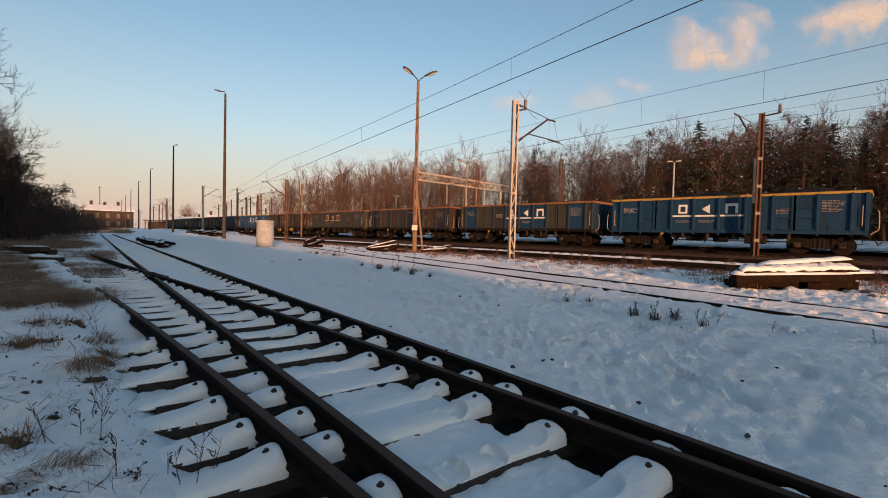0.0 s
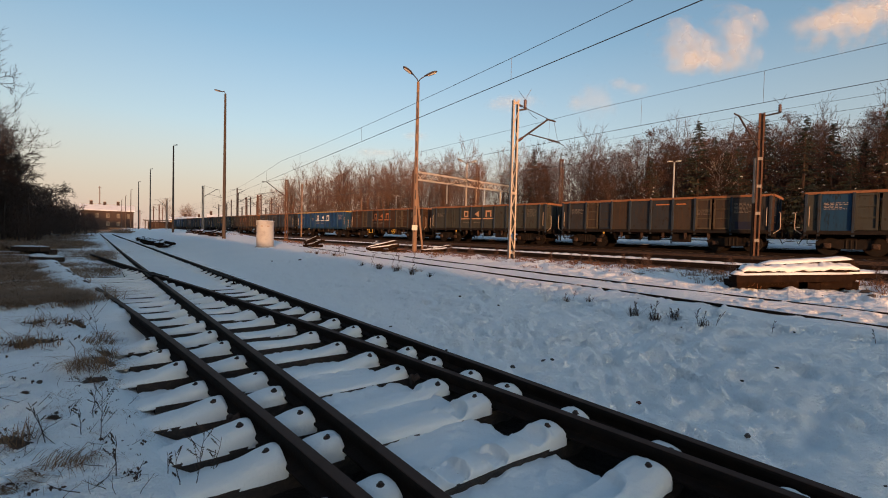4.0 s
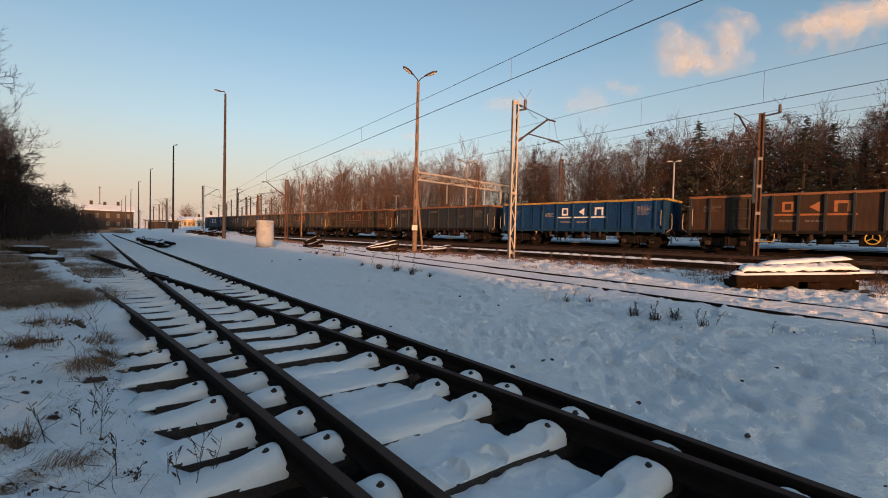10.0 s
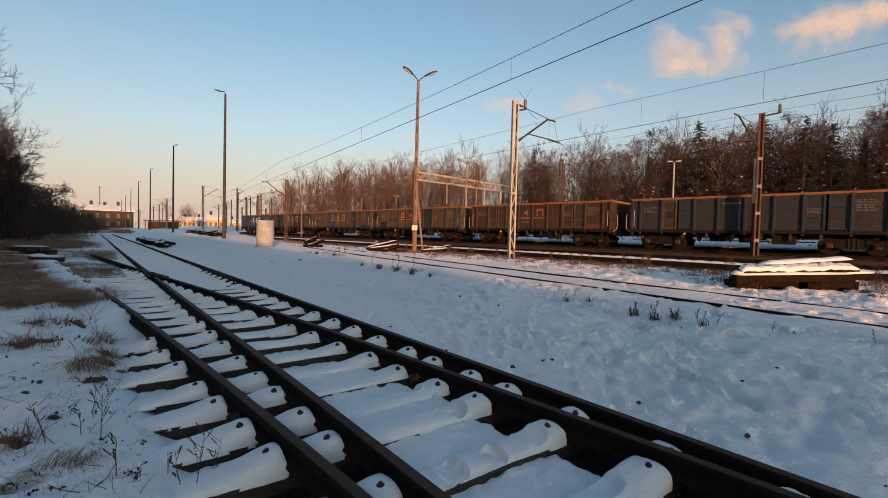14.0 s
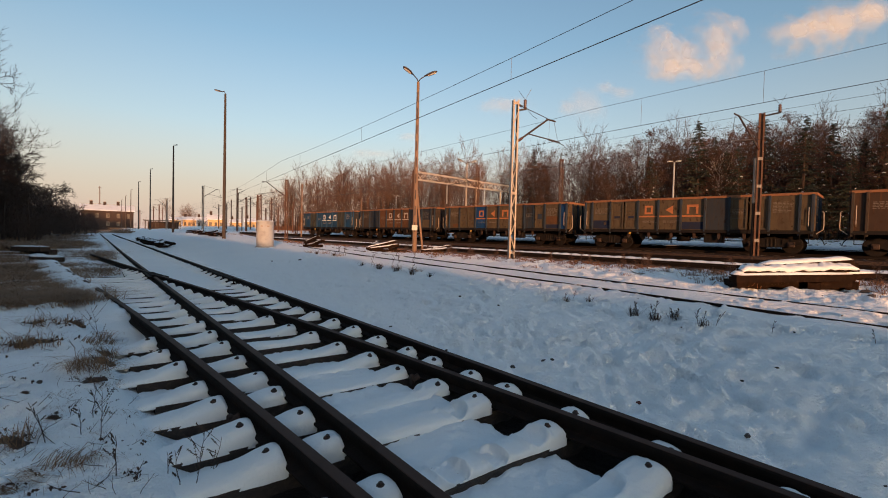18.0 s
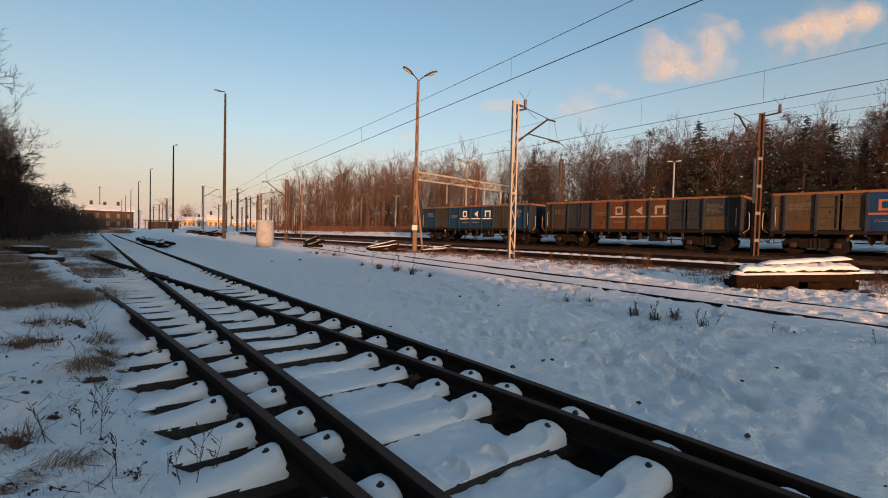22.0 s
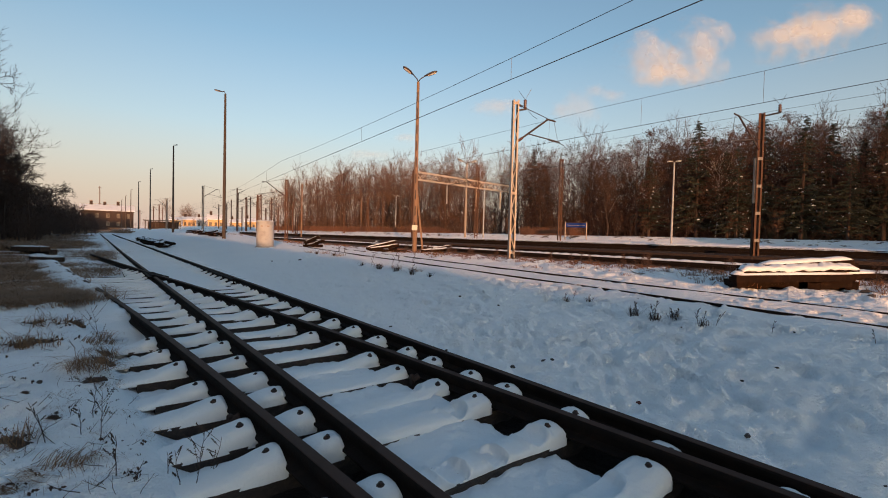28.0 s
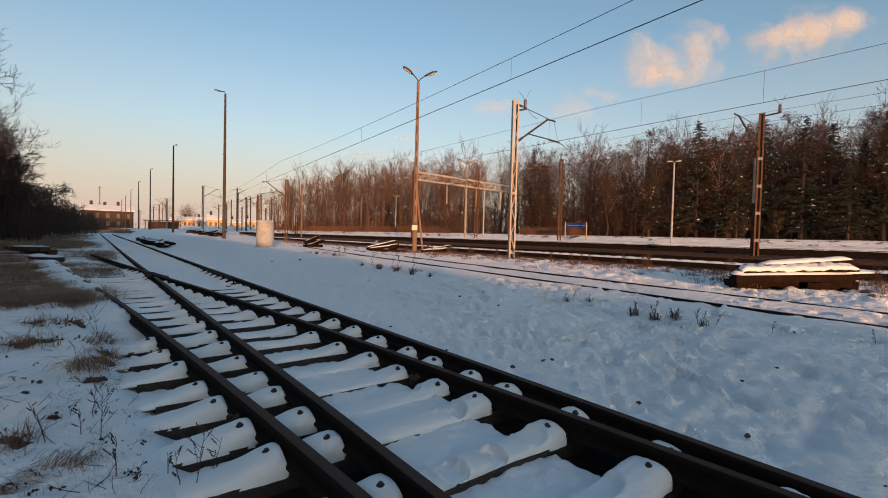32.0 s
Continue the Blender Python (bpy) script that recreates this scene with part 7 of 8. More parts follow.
def left_side():
    rnd = random.Random(5)
    big = []
    for sd in range(2):
        l, tw, _ = bare_tree(600 + sd, 14.0, 0.012, bole=0.12, spread=0.95, depth=3, first=8, kids={3: 7, 2: 6, 1: 7})
        big.append(tree_proto("bare_tree", [("trunk", l, TWIG_SHADED, ""), ("crown", tw, TWIG_SHADED, "")], "large bare dark tree with wide drooping twigs", "tree"))
    for k, (u, d, h, fork, reach, way) in enumerate(((-40, 29, 9.0, 2.6, 2.7, 0.0), (-62, 33, 10.2, 3.0, 2.9, 0.3), (-14, 36, 6.8, 2.2, 2.5, -0.2), (14, 44, 5.4, 2.0, 2.2, 0.4), (-30, 31, 8.0, 2.4, 2.7, 0.2), (-18, 33, 7.4, 2.2, 2.4, 0.5))):
        l, tw = arched_tree(660 + k, h, fork, reach, 16, way)
        x, y = spot(u, d)
        plant(tree_proto("bare_tree", [("trunk", l, TWIG_SHADED, ""), ("crown", tw, TWIG_SHADED, "")], "large bare dark tree with wide arching branches", "tree"), place(x, y, 0), "trees on the near side")
    l, tw = arched_tree(671, 7.4, 4.6, 2.1, 14, None, 0.5)
    x, y = spot(86, 58)
    plant(tree_proto("crooked_tree", [("trunk", l, TWIG_SHADED, ""), ("crown", tw, TWIG_SHADED, "")], "small crooked bare tree among bushes", "tree"), place(x, y, 0), "trees on the near side")
    for u, d, sc, rz in ((-185, 20.5, 0.9, 140), (-150, 32, 1.0, 20), (-100, 31, 0.66, 220), (-25, 46, 0.66, 200)):
        x, y = spot(u, d)
        plant(big[int(d) % 2], place(x, y, rz), "trees on the near side", sc)
    dark = []
    for name, meshes, lab, cat in BARE[:3]:
        ms = []
        for n, me, pl in meshes:
            if n != "snow":
                me = me.copy()
                me.materials.clear()
                me.materials.append(TWIG_SHADED)
                ms.append((n, me, pl))
        dark.append((name, ms, "bare dark tree with a dense twig crown", cat))
    for k, (u, d, sc, rz) in enumerate(((-85, 29, 1.0, 130), (-40, 46, 0.72, 250), (-4, 52, 0.62, 70))):
        x, y = spot(u, d)
        plant(dark[k % 3], place(x, y, rz), "trees on the near side", sc)
    # tall wood beside and behind the view: unseen, added only to cast shade
    for i in range(90):
        x, y = (rnd.uniform(-46, -18), rnd.uniform(-14, 6)) if i < 40 else (rnd.uniform(-124, -96), rnd.uniform(60, 80))
        if i < 40 and x * N1.x + y * N1.y > -13:
            continue
        plant(rnd.choice(SCRUB), place(x, y, rnd.uniform(0, 360), -0.1), "wood on the near side", rnd.uniform(3.8, 4.8), "unseen tall brown bush added to cast shade", "bare_tree")
    # thicket
    brush = []
    for name, meshes, lab, cat in THICKET:
        ms = []
        for n, me, pl in meshes:
            me = me.copy()
            me.materials.clear()
            me.materials.append(TWIG_SHADED)
            ms.append((n, me, pl))
        brush.append((name, ms, lab, cat))
    for i in range(190):
        s = rnd.uniform(40, 120)
        n = -3.6 - rnd.uniform(0, 8) + 0.022 * max(0, s - 55)
        x, y = at1(n, s)
        plant(rnd.choice(brush), place(x, y, rnd.uniform(0, 360)), "thicket beside the old track", rnd.uniform(0.7, 1.2) * (1.0 if s < 60 else 1.25), "leafless dark shrub of a dense thicket", "thicket_shrub")
    for i in range(75):
        s = rnd.uniform(36, 74)
        n = -3.1 - rnd.uniform(0, 5) + 0.022 * max(0, s - 55)
        x, y = at1(n, s)
        plant(rnd.choice(brush), place(x, y, rnd.uniform(0, 360), -0.15), "thicket beside the old track", rnd.uniform(0.35, 0.7), "low leafless shrub at the thicket's edge", "thicket_shrub")
    for i in range(20):
        x, y = spot(rnd.uniform(0, 132), rnd.uniform(50, 60))
        plant(rnd.choice(brush), place(x, y, rnd.uniform(0, 360), -0.15), "thicket beside the old track", rnd.uniform(0.6, 0.85), "tall leafless shrub of a dense thicket", "thicket_shrub")
    for i in range(46):
        x, y = spot(rnd.uniform(70, 168), rnd.uniform(62, 112))
        plant(rnd.choice(brush), place(x, y, rnd.uniform(0, 360), -0.15), "thicket beside the old track", rnd.uniform(0.55, 1.0), "leafless dark shrub of a dense thicket", "thicket_shrub")
    # scrub on the unseen bank beside the camera, added to roughen its shadow's edge
    for i in range(40):
        s = rnd.uniform(-45, 44)
        x, y = at1(-12.0 - rnd.uniform(0, 2.5), s)
        plant(rnd.choice(THICKET), place(x, y, rnd.uniform(0, 360), -0.1), "scrub on the bank", rnd.uniform(0.15, 0.3))


left_side()


def far_edge():
    """Low scrub and single trees round the far end of the yard."""
    rnd = random.Random(15)
    for i in range(46):
        u, d = rnd.uniform(236, 520), rnd.uniform(150, 260)
        x, y = spot(u, d)
        plant(rnd.choice(THICKET), place(x, y, rnd.uniform(0, 360)), "scrub at the far end of the yard", rnd.uniform(0.5, 1.1))
    for u, d, sc in ((325, 250, 0.95), (331, 255, 1.0), (337, 250, 0.9), (294, 190, 0.95), (322, 230, 0.7), (334, 228, 0.75), (345, 235, 0.65), (500, 130, 0.8), (488, 150, 0.7)):
        x, y = spot(u, d)
        plant(rnd.choice(BARE), place(x, y, rnd.uniform(0, 360)), "trees at the far end of the yard", sc)
    for u, d, h in ((246, 160, 6.5), (270, 140, 7.0), (286, 170, 8.0), (305, 150, 5.0), (399, 110, 6.5), (407, 125, 7.5), (426, 105, 6.0), (441, 110, 8.0), (452, 96, 7.0), (468, 84, 5.0), (478, 100, 7.0), (417, 95, 9.0), (433, 92, 7.6), (453, 88, 7.8), (385, 120, 6.5), (294, 130, 7.5), (490, 86, 5.2), (516, 80, 6.0)):
        x, y = spot(u, d)
        t = thing("signal_mast", pose(x, y, float(ground_z(x, y))), "thin rusty mast at the station throat", "railway mast", "far masts")
        part("pole", Geo().box(-0.10, 0.10, -0.10, 0.10, -0.3, h), STEEL_RUST, t)
        part("arm", Geo().bar((-1.6 if rnd.random() < 0.5 else 1.6, 0, h - 0.5), (0, 0, h - 1.4), 0.07, 0.07), STEEL_DARK, t)
        part("tie", Geo().bar((-1.6, 0, h - 0.5), (1.0, 0, h - 0.35), 0.05, 0.05), STEEL_DARK, t)


far_edge()


# ---------------------------------------------------------------- weeds and dry grass
def grass_clump(seed, n, h, r, lean=0.6, w=0.006):
    rnd = random.Random(seed)
    g = Geo()
    for i in range(n):
        a, q = rnd.uniform(0, 2 * math.pi), r * math.sqrt(rnd.random())
        p = Vector((math.cos(a) * q, math.sin(a) * q, -0.03))
        d = Vector((rnd.gauss(0, 1), rnd.gauss(0, 1), 0)) * lean
        hh = h * rnd.uniform(0.4, 1.1)
        mid = p + d * hh * 0.35 + Vector((0, 0, hh * 0.7))
        tip = p + d * hh * rnd.uniform(0.7, 1.3) + Vector((0, 0, hh * rnd.uniform(0.5, 0.95)))
        s = Vector((-d.y, d.x, 0))
        s = (s.normalized() if s.length > 1e-4 else Vector((1, 0, 0))) * w
        k = len(g.v)
        g.v += [tuple(p - s), tuple(p + s), tuple(mid + s * 0.8), tuple(mid - s * 0.8), tuple(tip)]
        g.f += [(k, k + 1, k + 2, k + 3), (k + 3, k + 2, k + 4)]
    return g


RED_GRASS = worn("rusty_grass", (0.20, 0.095, 0.045), (0.11, 0.055, 0.03), scale=2, rough=0.9, bump=0)
MATTED_GRASS = worn("matted_grass", (0.25, 0.155, 0.092), (0.13, 0.085, 0.055), scale=2, rough=0.9, bump=0)
CLUMPS = [grass_clump(i, 80, 0.24, 0.22, 1.3, 0.0032).mesh("blade_tuft", DRY_GRASS) for i in range(3)]
BIG_CLUMPS = [grass_clump(10 + i, 380, 0.20, 1.1, 2.6, 0.006).mesh("blade_tuft", MATTED_GRASS) for i in range(3)]
DARK_CLUMPS = [grass_clump(30 + i, 44, 0.20, 0.07, 0.8, 0.004).mesh("blade_tuft", WEED) for i in range(3)]
LOW_CLUMPS = [grass_clump(20 + i, 50, 0.09, 0.30, 2.0, 0.002).mesh("blade_tuft", DRY_GRASS) for i in range(3)]


def bent_clump(seed):
    """Long grass blades combed over to one side, tips in the snow."""
    rnd = random.Random(seed)
    g = Geo()
    for i in range(46):
        p = Vector((rnd.gauss(0, 0.05), rnd.gauss(0, 0.10), -0.02))
        d = Vector((1, rnd.gauss(0, 0.35), 0)).normalized()
        ln, hh, w = rnd.uniform(0.15, 0.40), rnd.uniform(0.03, 0.11), Vector((-d.y, d.x, 0)) * 0.0036
        k, m = len(g.v), 5
        for j in range(m + 1):
            f = j / m
            c = p + d * ln * f + Vector((0, 0, 0.02 + 4 * hh * f * (1 - f)))
            g.v += [tuple(c - w * (1.1 - f)), tuple(c + w * (1.1 - f))]
        for j in range(m):
            g.f.append((k + 2 * j, k + 2 * j + 1, k + 2 * j + 3, k + 2 * j + 2))
    return g


def earth_mesh():
    g = Geo()
    g.smooth = True
    m = 12
    for i in range(m + 1):
        for j in range(m + 1):
            u, v = 2 * i / m - 1, 2 * j / m - 1
            w = max(0.0, 1 - u * u - v * v + 0.7 * noise.noise(Vector((u * 2.2, v * 2.2, 4))))
            g.v.append((u * 0.30, v * 0.12, -0.06 + 0.085 * min(1.0, w * 1.6) + 0.015 * noise.noise(Vector((u * 9, v * 6, 1)))))
    for i in range(m):
        for j in range(m):
            p = i * (m + 1) + j
            g.f.append((p, p + m + 1, p + m + 2, p + 1))
    return g


BENT = [bent_clump(40 + i).mesh("blade_tuft", DRY_GRASS) for i in range(3)]
EARTH = worn("damp_earth", (0.055, 0.036, 0.026), (0.028, 0.02, 0.016), scale=14, rough=0.95, bump=0.8)
EARTH_MESH = earth_mesh().mesh("earth", EARTH)
LEAF_DARK = worn("dead_leaf", (0.05, 0.028, 0.02), (0.03, 0.018, 0.014), scale=20, rough=0.85, bump=0)
LEAF_RND = random.Random(88)
LEAF_GEO = Geo()
for i in range(70):
    leaf(LEAF_GEO, Vector((LEAF_RND.gauss(0, 0.16), LEAF_RND.gauss(0, 0.08), 0.03)), LEAF_RND.uniform(0.012, 0.03), LEAF_RND)
LEAF_MESH = LEAF_GEO.mesh("dead_leaves", LEAF_DARK)
ONE_GEO = Geo()
for a in ((-0.02, 0, 0), (-0.005, 0.004, 0.006), (0.012, -0.003, 0.004)):
    leaf(ONE_GEO, Vector(a), 0.014, LEAF_RND)
ONE_LEAF = ONE_GEO.mesh("blade", LEAF_DARK)
STEM_MESH = Geo().tube([(-0.07, 0, -0.012), (-0.02, 0.008, 0.004), (0.03, 0, 0.012), (0.08, -0.012, 0.028)], [0.0022, 0.002, 0.0017, 0.001], 4).tube([(0.03, 0, 0.012), (0.06, 0.02, 0.03)], [0.0014, 0.0008], 3).mesh("stalk", WEED)


def clump(u, v, meshes, sc, rnd, label="tuft of dry brown grass in the snow"):
    p = hit_ground(u, v)
    t = thing("grass_tuft", pose(p.x, p.y, p.z, 0, 0, rnd.uniform(0, 360)), label, "grass tuft", "dry grass in the snow")
    t.scale = (sc, sc, sc)
    part("blade_tuft", rnd.choice(meshes), None, t)


def joined_grass(spots, rnd, label):
    """Far tufts past counting, as one stretch of grass. spots: (u, v, scale)."""
    verts, faces, base = [], [], 0
    for u, v, sc in spots:
        p = hit_ground(u, v)
        me = rnd.choice(BIG_CLUMPS)
        m = np.array(pose(p.x, p.y, p.z, 0, 0, rnd.uniform(0, 360)))
        co = np.empty(len(me.vertices) * 3)
        me.vertices.foreach_get("co", co)
        co = co.reshape(-1, 3) * sc @ m[:3, :3].T + m[:3, 3]
        verts += co.tolist()
        faces += [tuple(base + k for k in f.vertices) for f in me.polygons]
        base += len(co)
    out = bpy.data.meshes.new("dry_grass")
    out.from_pydata(verts, [], faces)
    out.materials.append(BIG_CLUMPS[0].materials[0])
    tagged(part("dry_grass", out, None, None, kind="stuff"), label, "grass")


def weed(u, v, h, seed, lean=(0, 0), sprigs=7, label="dry weed stalk standing in the snow"):
    rnd = random.Random(seed)
    p = hit_ground(u, v)
    t = thing("weed", pose(p.x, p.y, p.z, 0, 0, 0), label, "weed", "dry weeds in the snow")
    g = Geo()
    top = Vector((lean[0] * h, lean[1] * h, h))
    pts = [Vector((0, 0, -0.05))] + [top * (i / 5) + Vector((rnd.gauss(0, 1), rnd.gauss(0, 1), 0)) * h * 0.015 for i in range(1, 6)]
    w = max(1.0, p.length / 6.0)
    h *= 0.78 if p.length > 6 else 1.0
    g.tube(pts, [0.0024 * w, 0.0022 * w, 0.002 * w, 0.0017 * w, 0.0015 * w, 0.001 * w], 4)
    part("stalk", g, WEED, t)
    for i in range(sprigs):
        f = 0.3 + 0.7 * i / sprigs
        k = min(int(f * 5), 4)
        b = pts[k].lerp(pts[k + 1], f * 5 - k)
        a = rnd.uniform(0, 6.28)
        d = Vector((math.cos(a), math.sin(a), rnd.uniform(0.7, 1.6))).normalized()
        ln = h * rnd.uniform(0.15, 0.40)
        q = Geo().tube([b, b + d * ln], [0.0014 * w, 0.0008 * w], 3)
        for j in range(5):
            c = b + d * ln * (0.45 + 0.13 * j)
            e = Vector((rnd.gauss(0, 1), rnd.gauss(0, 1), rnd.gauss(0, 1))).normalized() * 0.006 * w
            q.tube([c - e, c, c + e], [0.001 * w, 0.0036 * w, 0.001 * w], 4)
        part("sprig", q, WEED, t)


def build_growth():
    rnd = random.Random(21)
    by_the_track = ((345, 878, 0.36, (0.12, 0), 9), (318, 866, 0.2, (-0.15, 0), 5), (365, 872, 0.3, (0.25, 0), 7), (195, 655, 0.55, (-0.42, 0.1), 8), (205, 842, 0.2, (0, 0), 5),
                             (176, 782, 0.28, (0.08, 0), 7), (296, 838, 0.12, (0, 0), 4), (82, 775, 0.2, (-0.5, 0), 5), (145, 770, 0.16, (-0.1, 0), 5), (165, 735, 0.2, (0.1, 0), 6),
                             (235, 850, 0.1, (0.5, 0), 3), (575, 815, 0.12, (0.1, 0), 3), (563, 810, 0.1, (-0.1, 0), 3))
    on_the_field = ((1232, 575, 0.26, (-0.1, 0), 8), (1262, 577, 0.22, (0.6, 0), 7), (1240, 576, 0.24, (0.2, 0), 6), (1157, 560, 0.28, (0.05, 0), 9), (1194, 558, 0.14, (0.3, 0), 7), (1188, 559, 0.14, (-0.3, 0), 7), (1120, 553, 0.2, (0.1, 0), 8), (1125, 553, 0.18, (-0.2, 0), 7), (996, 530, 0.16, (0.4, 0), 6), (1012, 527, 0.15, (0.5, 0), 6), (1040, 531, 0.14, (0.1, 0), 5),
                             (1152, 559, 0.2, (-0.1, 0), 7), (1547, 608, 0.2, (-0.2, 0), 3), (1363, 586, 0.18, (0.2, 0), 2))
    at_the_siding = ((700, 478, 0.5, (0.2, 0), 6), (728, 482, 0.55, (0.1, 0), 6), (690, 472, 0.5, (0.4, 0), 5),
                             (655, 470, 0.4, (0.3, 0), 5), (610, 452, 0.5, (-0.2, 0), 5), (598, 450, 0.4, (0.2, 0), 5))
    for u, v, h, lean, n in by_the_track + on_the_field + at_the_siding:
        weed(u, v, h * (0.8 if (u, v, h, lean, n) in on_the_field else 1.0), int(u * 3 + v), lean, n)
    for u, v, sc in ((160, 645, 0.75), (150, 652, 0.6), (225, 650, 0.5), (235, 670, 0.4), (185, 630, 0.5), (35, 872, 0.35), (62, 575, 0.8), (95, 578, 0.8), (130, 575, 0.6),
                     (40, 610, 0.8), (75, 612, 0.7), (260, 630, 0.5), (270, 700, 0.4), (250, 770, 0.4), (520, 700, 0.15), (1120, 554, 0.4), (1190, 560, 0.35), (1157, 562, 0.3), (990, 530, 0.3), (1010, 530, 0.3),
                     (700, 476, 0.8), (670, 472, 0.8), (735, 480, 0.8), (600, 452, 0.9), (575, 448, 0.9), (545, 447, 0.8), (640, 700, 0.2), (330, 655, 0.2), (20, 775, 0.5), (215, 600, 0.5), (200, 560, 0.6)):
        clump(u, v, CLUMPS if sc > 0.45 else LOW_CLUMPS, sc, rnd)
    for u, v, sc in ((1120, 557, 1.0), (1156, 566, 1.0), (1190, 562, 0.9), (1242, 578, 0.8), (1000, 533, 0.7), (1040, 533, 0.6), (700, 480, 1.4), (670, 474, 1.2), (728, 484, 1.3), (590, 452, 1.3), (560, 449, 1.2), (760, 488, 0.8), (640, 470, 1.0)):
        clump(u, v, DARK_CLUMPS, sc, rnd, "small dark dry weed tuft in the snow")
    spots = []
    for i in range(430):
        u, v = rnd.uniform(-40, 175), rnd.uniform(418, 532)
        if u > 60 + (v - 430) * 1.1 and rnd.random() < 0.75:
            continue
        if noise.noise(Vector((u * 0.03, v * 0.06, 5))) + 0.3 * noise.noise(Vector((u * 0.1, v * 0.2, 2))) < -0.03:
            continue
        spots.append((u, v, rnd.uniform(0.35, 0.8)))
    joined_grass(spots, rnd, "broad tangle of dry brown grass")
    spots = []
    for i in range(60):
        u, v = rnd.uniform(-30, 150), rnd.uniform(411, 440)
        if u < 150 - (v - 411) * 1.2:
            spots.append((u, v, rnd.uniform(1.2, 2.0)))
    joined_grass(spots, rnd, "tall dry brown grass before the thicket")
    for u, v, sc in ((168, 510, 0.55), (182, 518, 0.6), (196, 528, 0.5), (205, 540, 0.55), (178, 532, 0.6), (186, 545, 0.5), (236, 556, 0.35), (247, 572, 0.4), (222, 548, 0.35), (150, 470, 0.7), (142, 480, 0.8), (155, 486, 0.6), (262, 592, 0.3), (170, 498, 0.5), (163, 458, 0.8), (148, 452, 0.9), (172, 452, 0.9), (165, 449, 1.0), (178, 455, 0.7), (160, 446, 1.1), (184, 458, 0.5)):
        clump(u, v, BIG_CLUMPS, sc, rnd, "rank brown grass beside the buried rail")
    joined_grass([(rnd.uniform(70, 236), rnd.uniform(403.5, 412), rnd.uniform(1.6, 3.2)) for i in range(70)], rnd, "brown rank grass before the station house")
    for i in range(34):
        clump(rnd.uniform(0, 290), rnd.uniform(560, 870), LOW_CLUMPS, rnd.uniform(0.15, 0.4), rnd, "matted dry grass poking through snow")
    for u, v, sc in ((78, 838, 0.5), (105, 826, 0.55), (140, 815, 0.5), (165, 640, 0.8), (175, 655, 0.7), (150, 622, 0.6), (228, 655, 0.6), (160, 610, 0.8), (185, 625, 0.7), (172, 600, 0.8), (190, 610, 0.6), (178, 545, 0.9), (190, 535, 0.8), (25, 868, 0.4)):
        clump(u, v, BENT, sc, rnd, "bent dry grass lying over the snow")
    for u, v, sc in ((75, 574, 1.1), (100, 572, 0.9), (58, 607, 0.95), (15, 775, 0.36), (160, 634, 0.5), (172, 622, 0.4), (170, 548, 0.8), (185, 556, 0.7), (200, 520, 0.9), (155, 525, 1.0), (130, 540, 1.0), (185, 640, 0.4), (95, 733, 0.16), (165, 668, 0.3), (45, 690, 0.12)):
        p = hit_ground(u, v)
        t = thing("earth_patch", pose(p.x, p.y, p.z - 0.01, 0, 0, rnd.uniform(-20, 40)), "bare brown earth with dead leaves in the snow", "bare earth", "bare patches in the snow")
        t.scale = (sc, sc, sc)
        part("earth", EARTH_MESH, None, t)
        part("dead_leaves", LEAF_MESH, None, t)
        part("blade_tuft", rnd.choice(LOW_CLUMPS), None, t)
    for i in range(240):
        u, v = rnd.uniform(0, 300), rnd.uniform(560, 875)
        if u > 190 + (v - 560) * 0.3:
            continue
        p = hit_ground(u, v)
        r = rnd.random()
        t = thing("fallen_twig" if r < 0.6 else "dead_leaf", pose(p.x, p.y, p.z + 0.012, rnd.uniform(-12, 12), rnd.uniform(-35, 5), rnd.uniform(0, 360)), "thin dry stem lying on the snow" if r < 0.6 else "withered dark leaf on the snow", "plant litter", "litter on the snow")
        q = rnd.uniform(0.4, 0.95)
        t.scale = (q, q, q)
        if r < 0.6:
            part("stalk", STEM_MESH, None, t)
        else:
            part("blade", ONE_LEAF, None, t)
    for i in range(60):
        s = rnd.uniform(-4, 24)
        x, y = at1(M0_N - 2.9 - abs(rnd.gauss(0, 0.9)), s)
        plant(rnd.choice(SCRUB), place(x, y, rnd.uniform(0, 360)), "low shrubs on the verge", rnd.uniform(0.07, 0.14), "low dry brown shrub in thin snow", "dry_shrub")
    # fringe of dead grass along the yard track and the ballast
    g = Geo()
    for i in range(760):
        s = rnd.uniform(-3, 60) if i % 2 else rnd.uniform(-3, 25)
        x, y = at1(M0_N - 2.4 - abs(rnd.gauss(0, 1.7)), s)
        q = grass_clump(900 + i, 26, rnd.uniform(0.06, 0.28), rnd.uniform(0.15, 0.35), 1.1, 0.006)
        z, k = float(ground_z(x, y)), len(g.v)
        g.v += [(vx + x, vy + y, vz + z) for vx, vy, vz in q.v]
        g.f += [tuple(a + k for a in f) for f in q.f]
    tagged(part("dead_grass", g, RED_GRASS, None, kind="stuff"), "rusty-brown dead grass along the ballast", "grass")


build_growth()


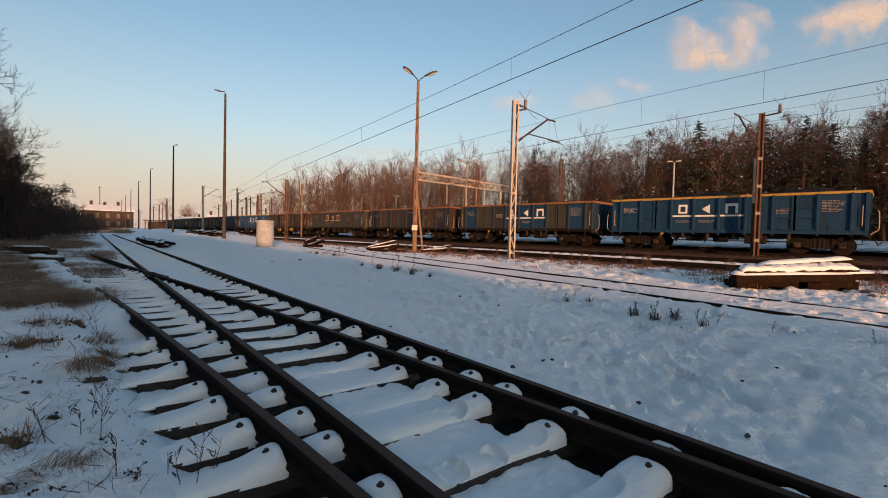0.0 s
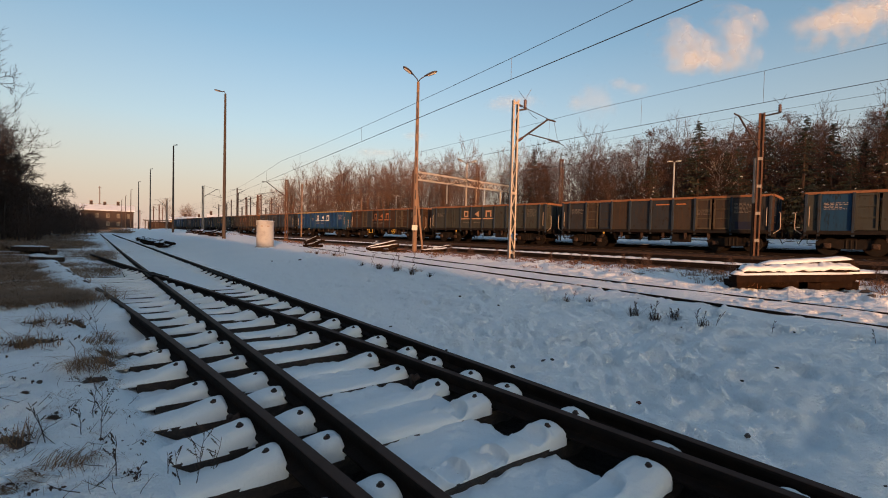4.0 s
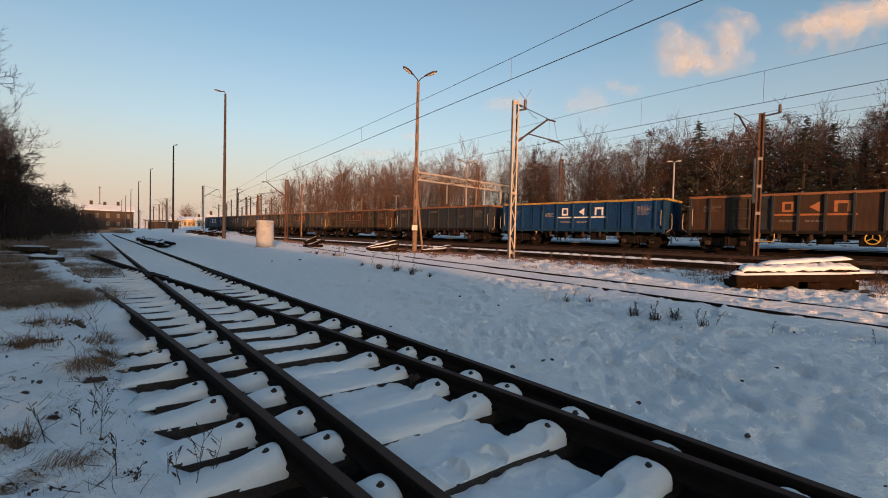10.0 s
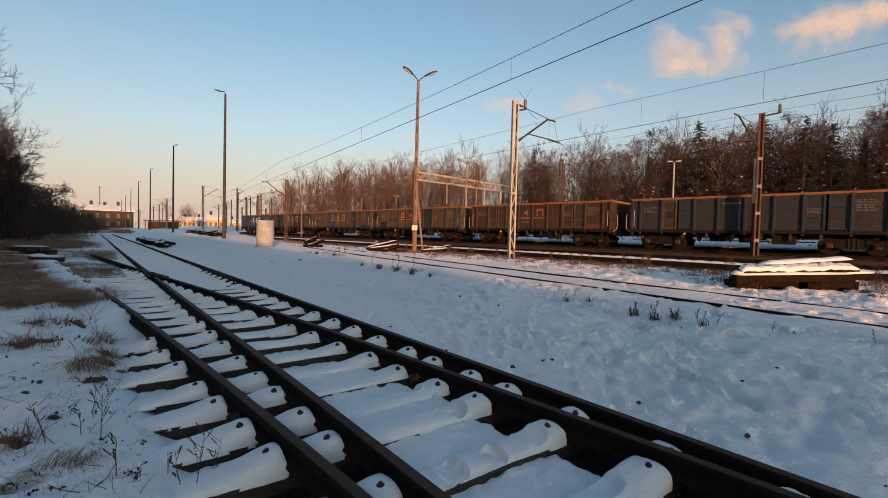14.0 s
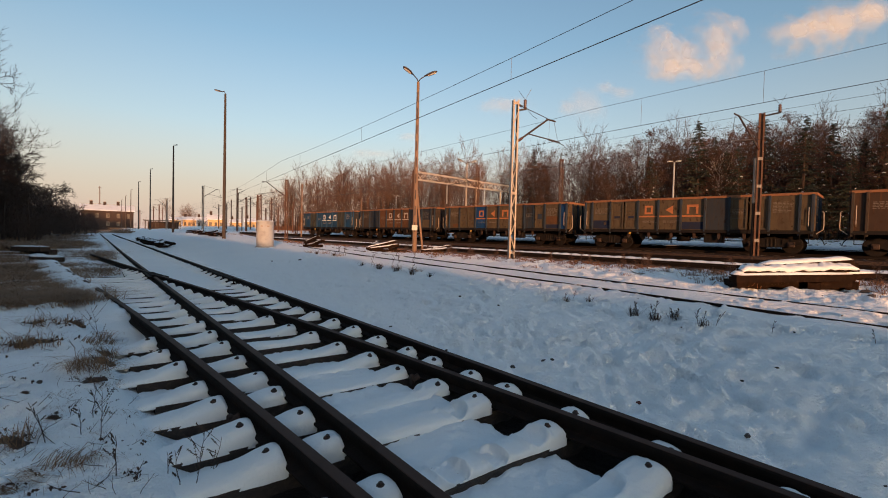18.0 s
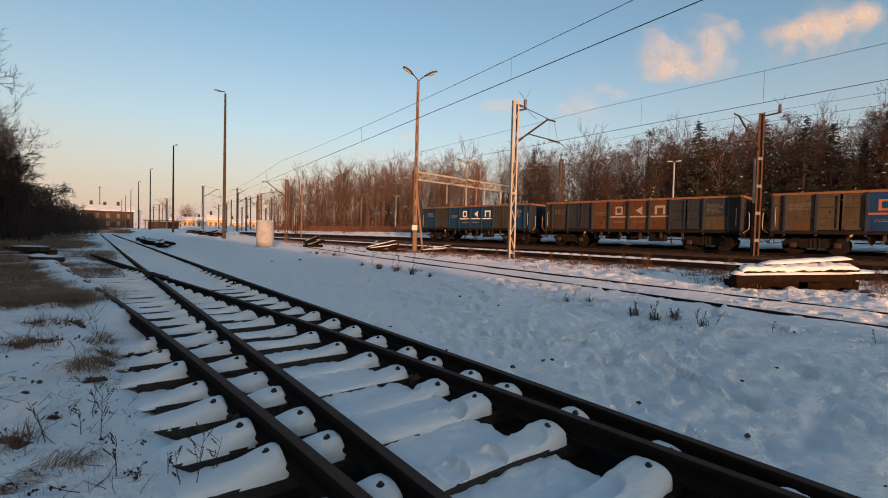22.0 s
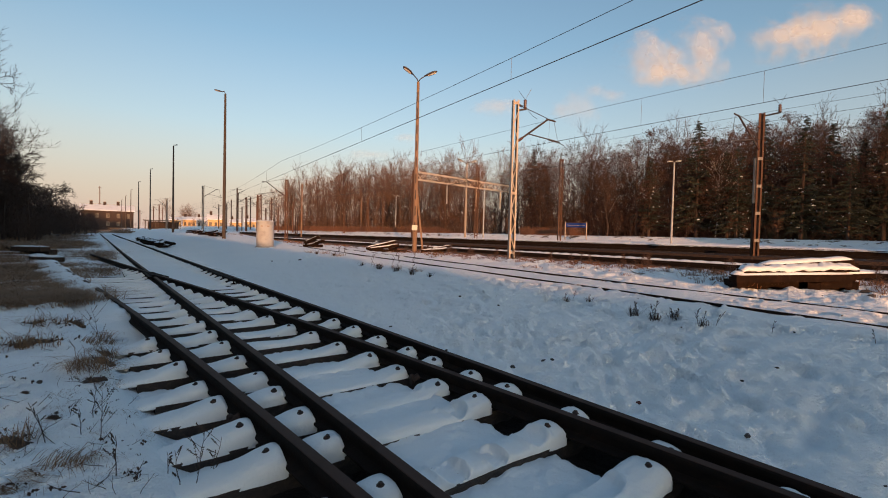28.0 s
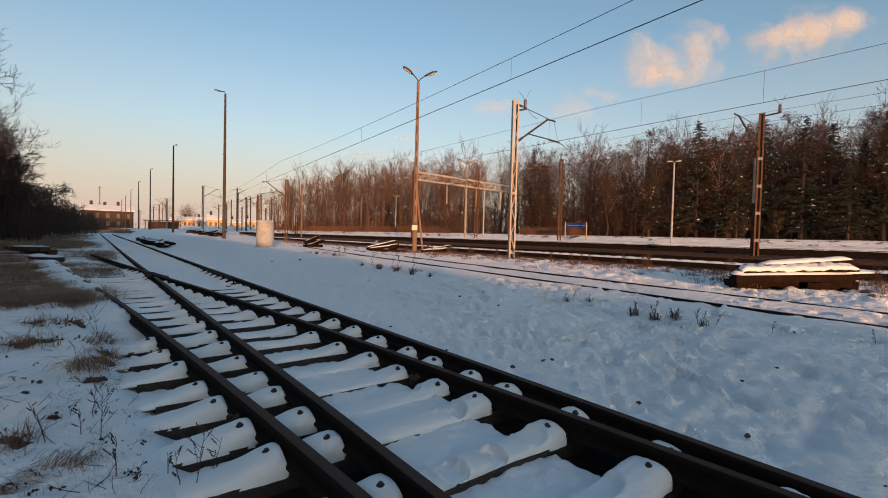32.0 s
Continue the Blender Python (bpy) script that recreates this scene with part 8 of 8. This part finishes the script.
# ---------------------------------------------------------------- stones and scraps on the snow
def scraps():
    rnd = random.Random(9)
    BRICK_RED = worn("broken_brick", (0.09, 0.03, 0.022), (0.06, 0.025, 0.02), scale=20, rough=0.9)
    STONE = worn("dark_stone", (0.06, 0.05, 0.045), (0.1, 0.085, 0.07), scale=20, rough=0.9)
    spots = [(1127, 713, 0.020, BRICK_RED), (960, 640, 0.03, STONE), (905, 649, 0.025, STONE), (1320, 771, 0.02, STONE), (975, 636, 0.018, STONE), (812, 524, 0.022, STONE), (880, 540, 0.02, STONE),
             (690, 578, 0.02, STONE), (480, 462, 0.03, STONE), (530, 460, 0.05, STONE), (150, 675, 0.015, STONE), (70, 676, 0.018, STONE),
             (1232, 438, 0.16, STONE), (1388, 455, 0.16, STONE), (20, 775, 0.014, STONE), (44, 770, 0.010, STONE), (1530, 520, 0.10, STONE), (1540, 525, 0.06, STONE), (100, 730, 0.012, STONE)]
    for i in range(26):
        spots.append((rnd.uniform(700, 1568), rnd.uniform(520, 860), rnd.uniform(0.006, 0.016), STONE))
    for u, v, r, mat in spots:
        p = hit_ground(u, v)
        g = Geo()
        n = 7
        for k, (q, z) in enumerate(((0.7, -0.5), (1.0, 0.0), (0.75, 0.55), (0.2, 0.75))):
            for a in range(n):
                w = r * q * rnd.uniform(0.75, 1.2)
                g.v.append((math.cos(a * 2 * math.pi / n) * w * 1.4, math.sin(a * 2 * math.pi / n) * w, z * r * rnd.uniform(0.8, 1.1)))
        for k in range(3):
            for a in range(n):
                b2 = (a + 1) % n
                g.f.append((k * n + a, k * n + b2, k * n + n + b2, k * n + n + a))
        g.f.append(tuple(3 * n + a for a in range(n)))
        red = mat is BRICK_RED
        ob = part("brick_scrap" if red else "stone", g, mat, None, m=pose(p.x, p.y, p.z + r * 0.25, 0, 0, rnd.uniform(0, 360)))
        tagged(ob, "broken red brick lying in the snow" if red else "dark stone lying in the snow", "stone", "scraps in the snow")


scraps()


# ---------------------------------------------------------------- motion
def motions():
    for k, w, wheels in TRAIN:
        walk(w, [(float(t), wagon_pose(k, float(t))) for t in range(33)])
        for ws in wheels:
            x = ws.matrix_basis.translation.x
            walk(ws, [(i / 10, pose(x, 0, 0.46, 0, math.degrees(travelled(i / 10) / 0.46) % 360, 0)) for i in range(321)])
    for ob, a, b in CLOUDS:
        walk(ob, [(0.0, cloud_pose(*a)), (16.0, cloud_pose((a[0] + b[0]) / 2, (a[1] + b[1]) / 2)), (32.0, cloud_pose(*b))])


motions()
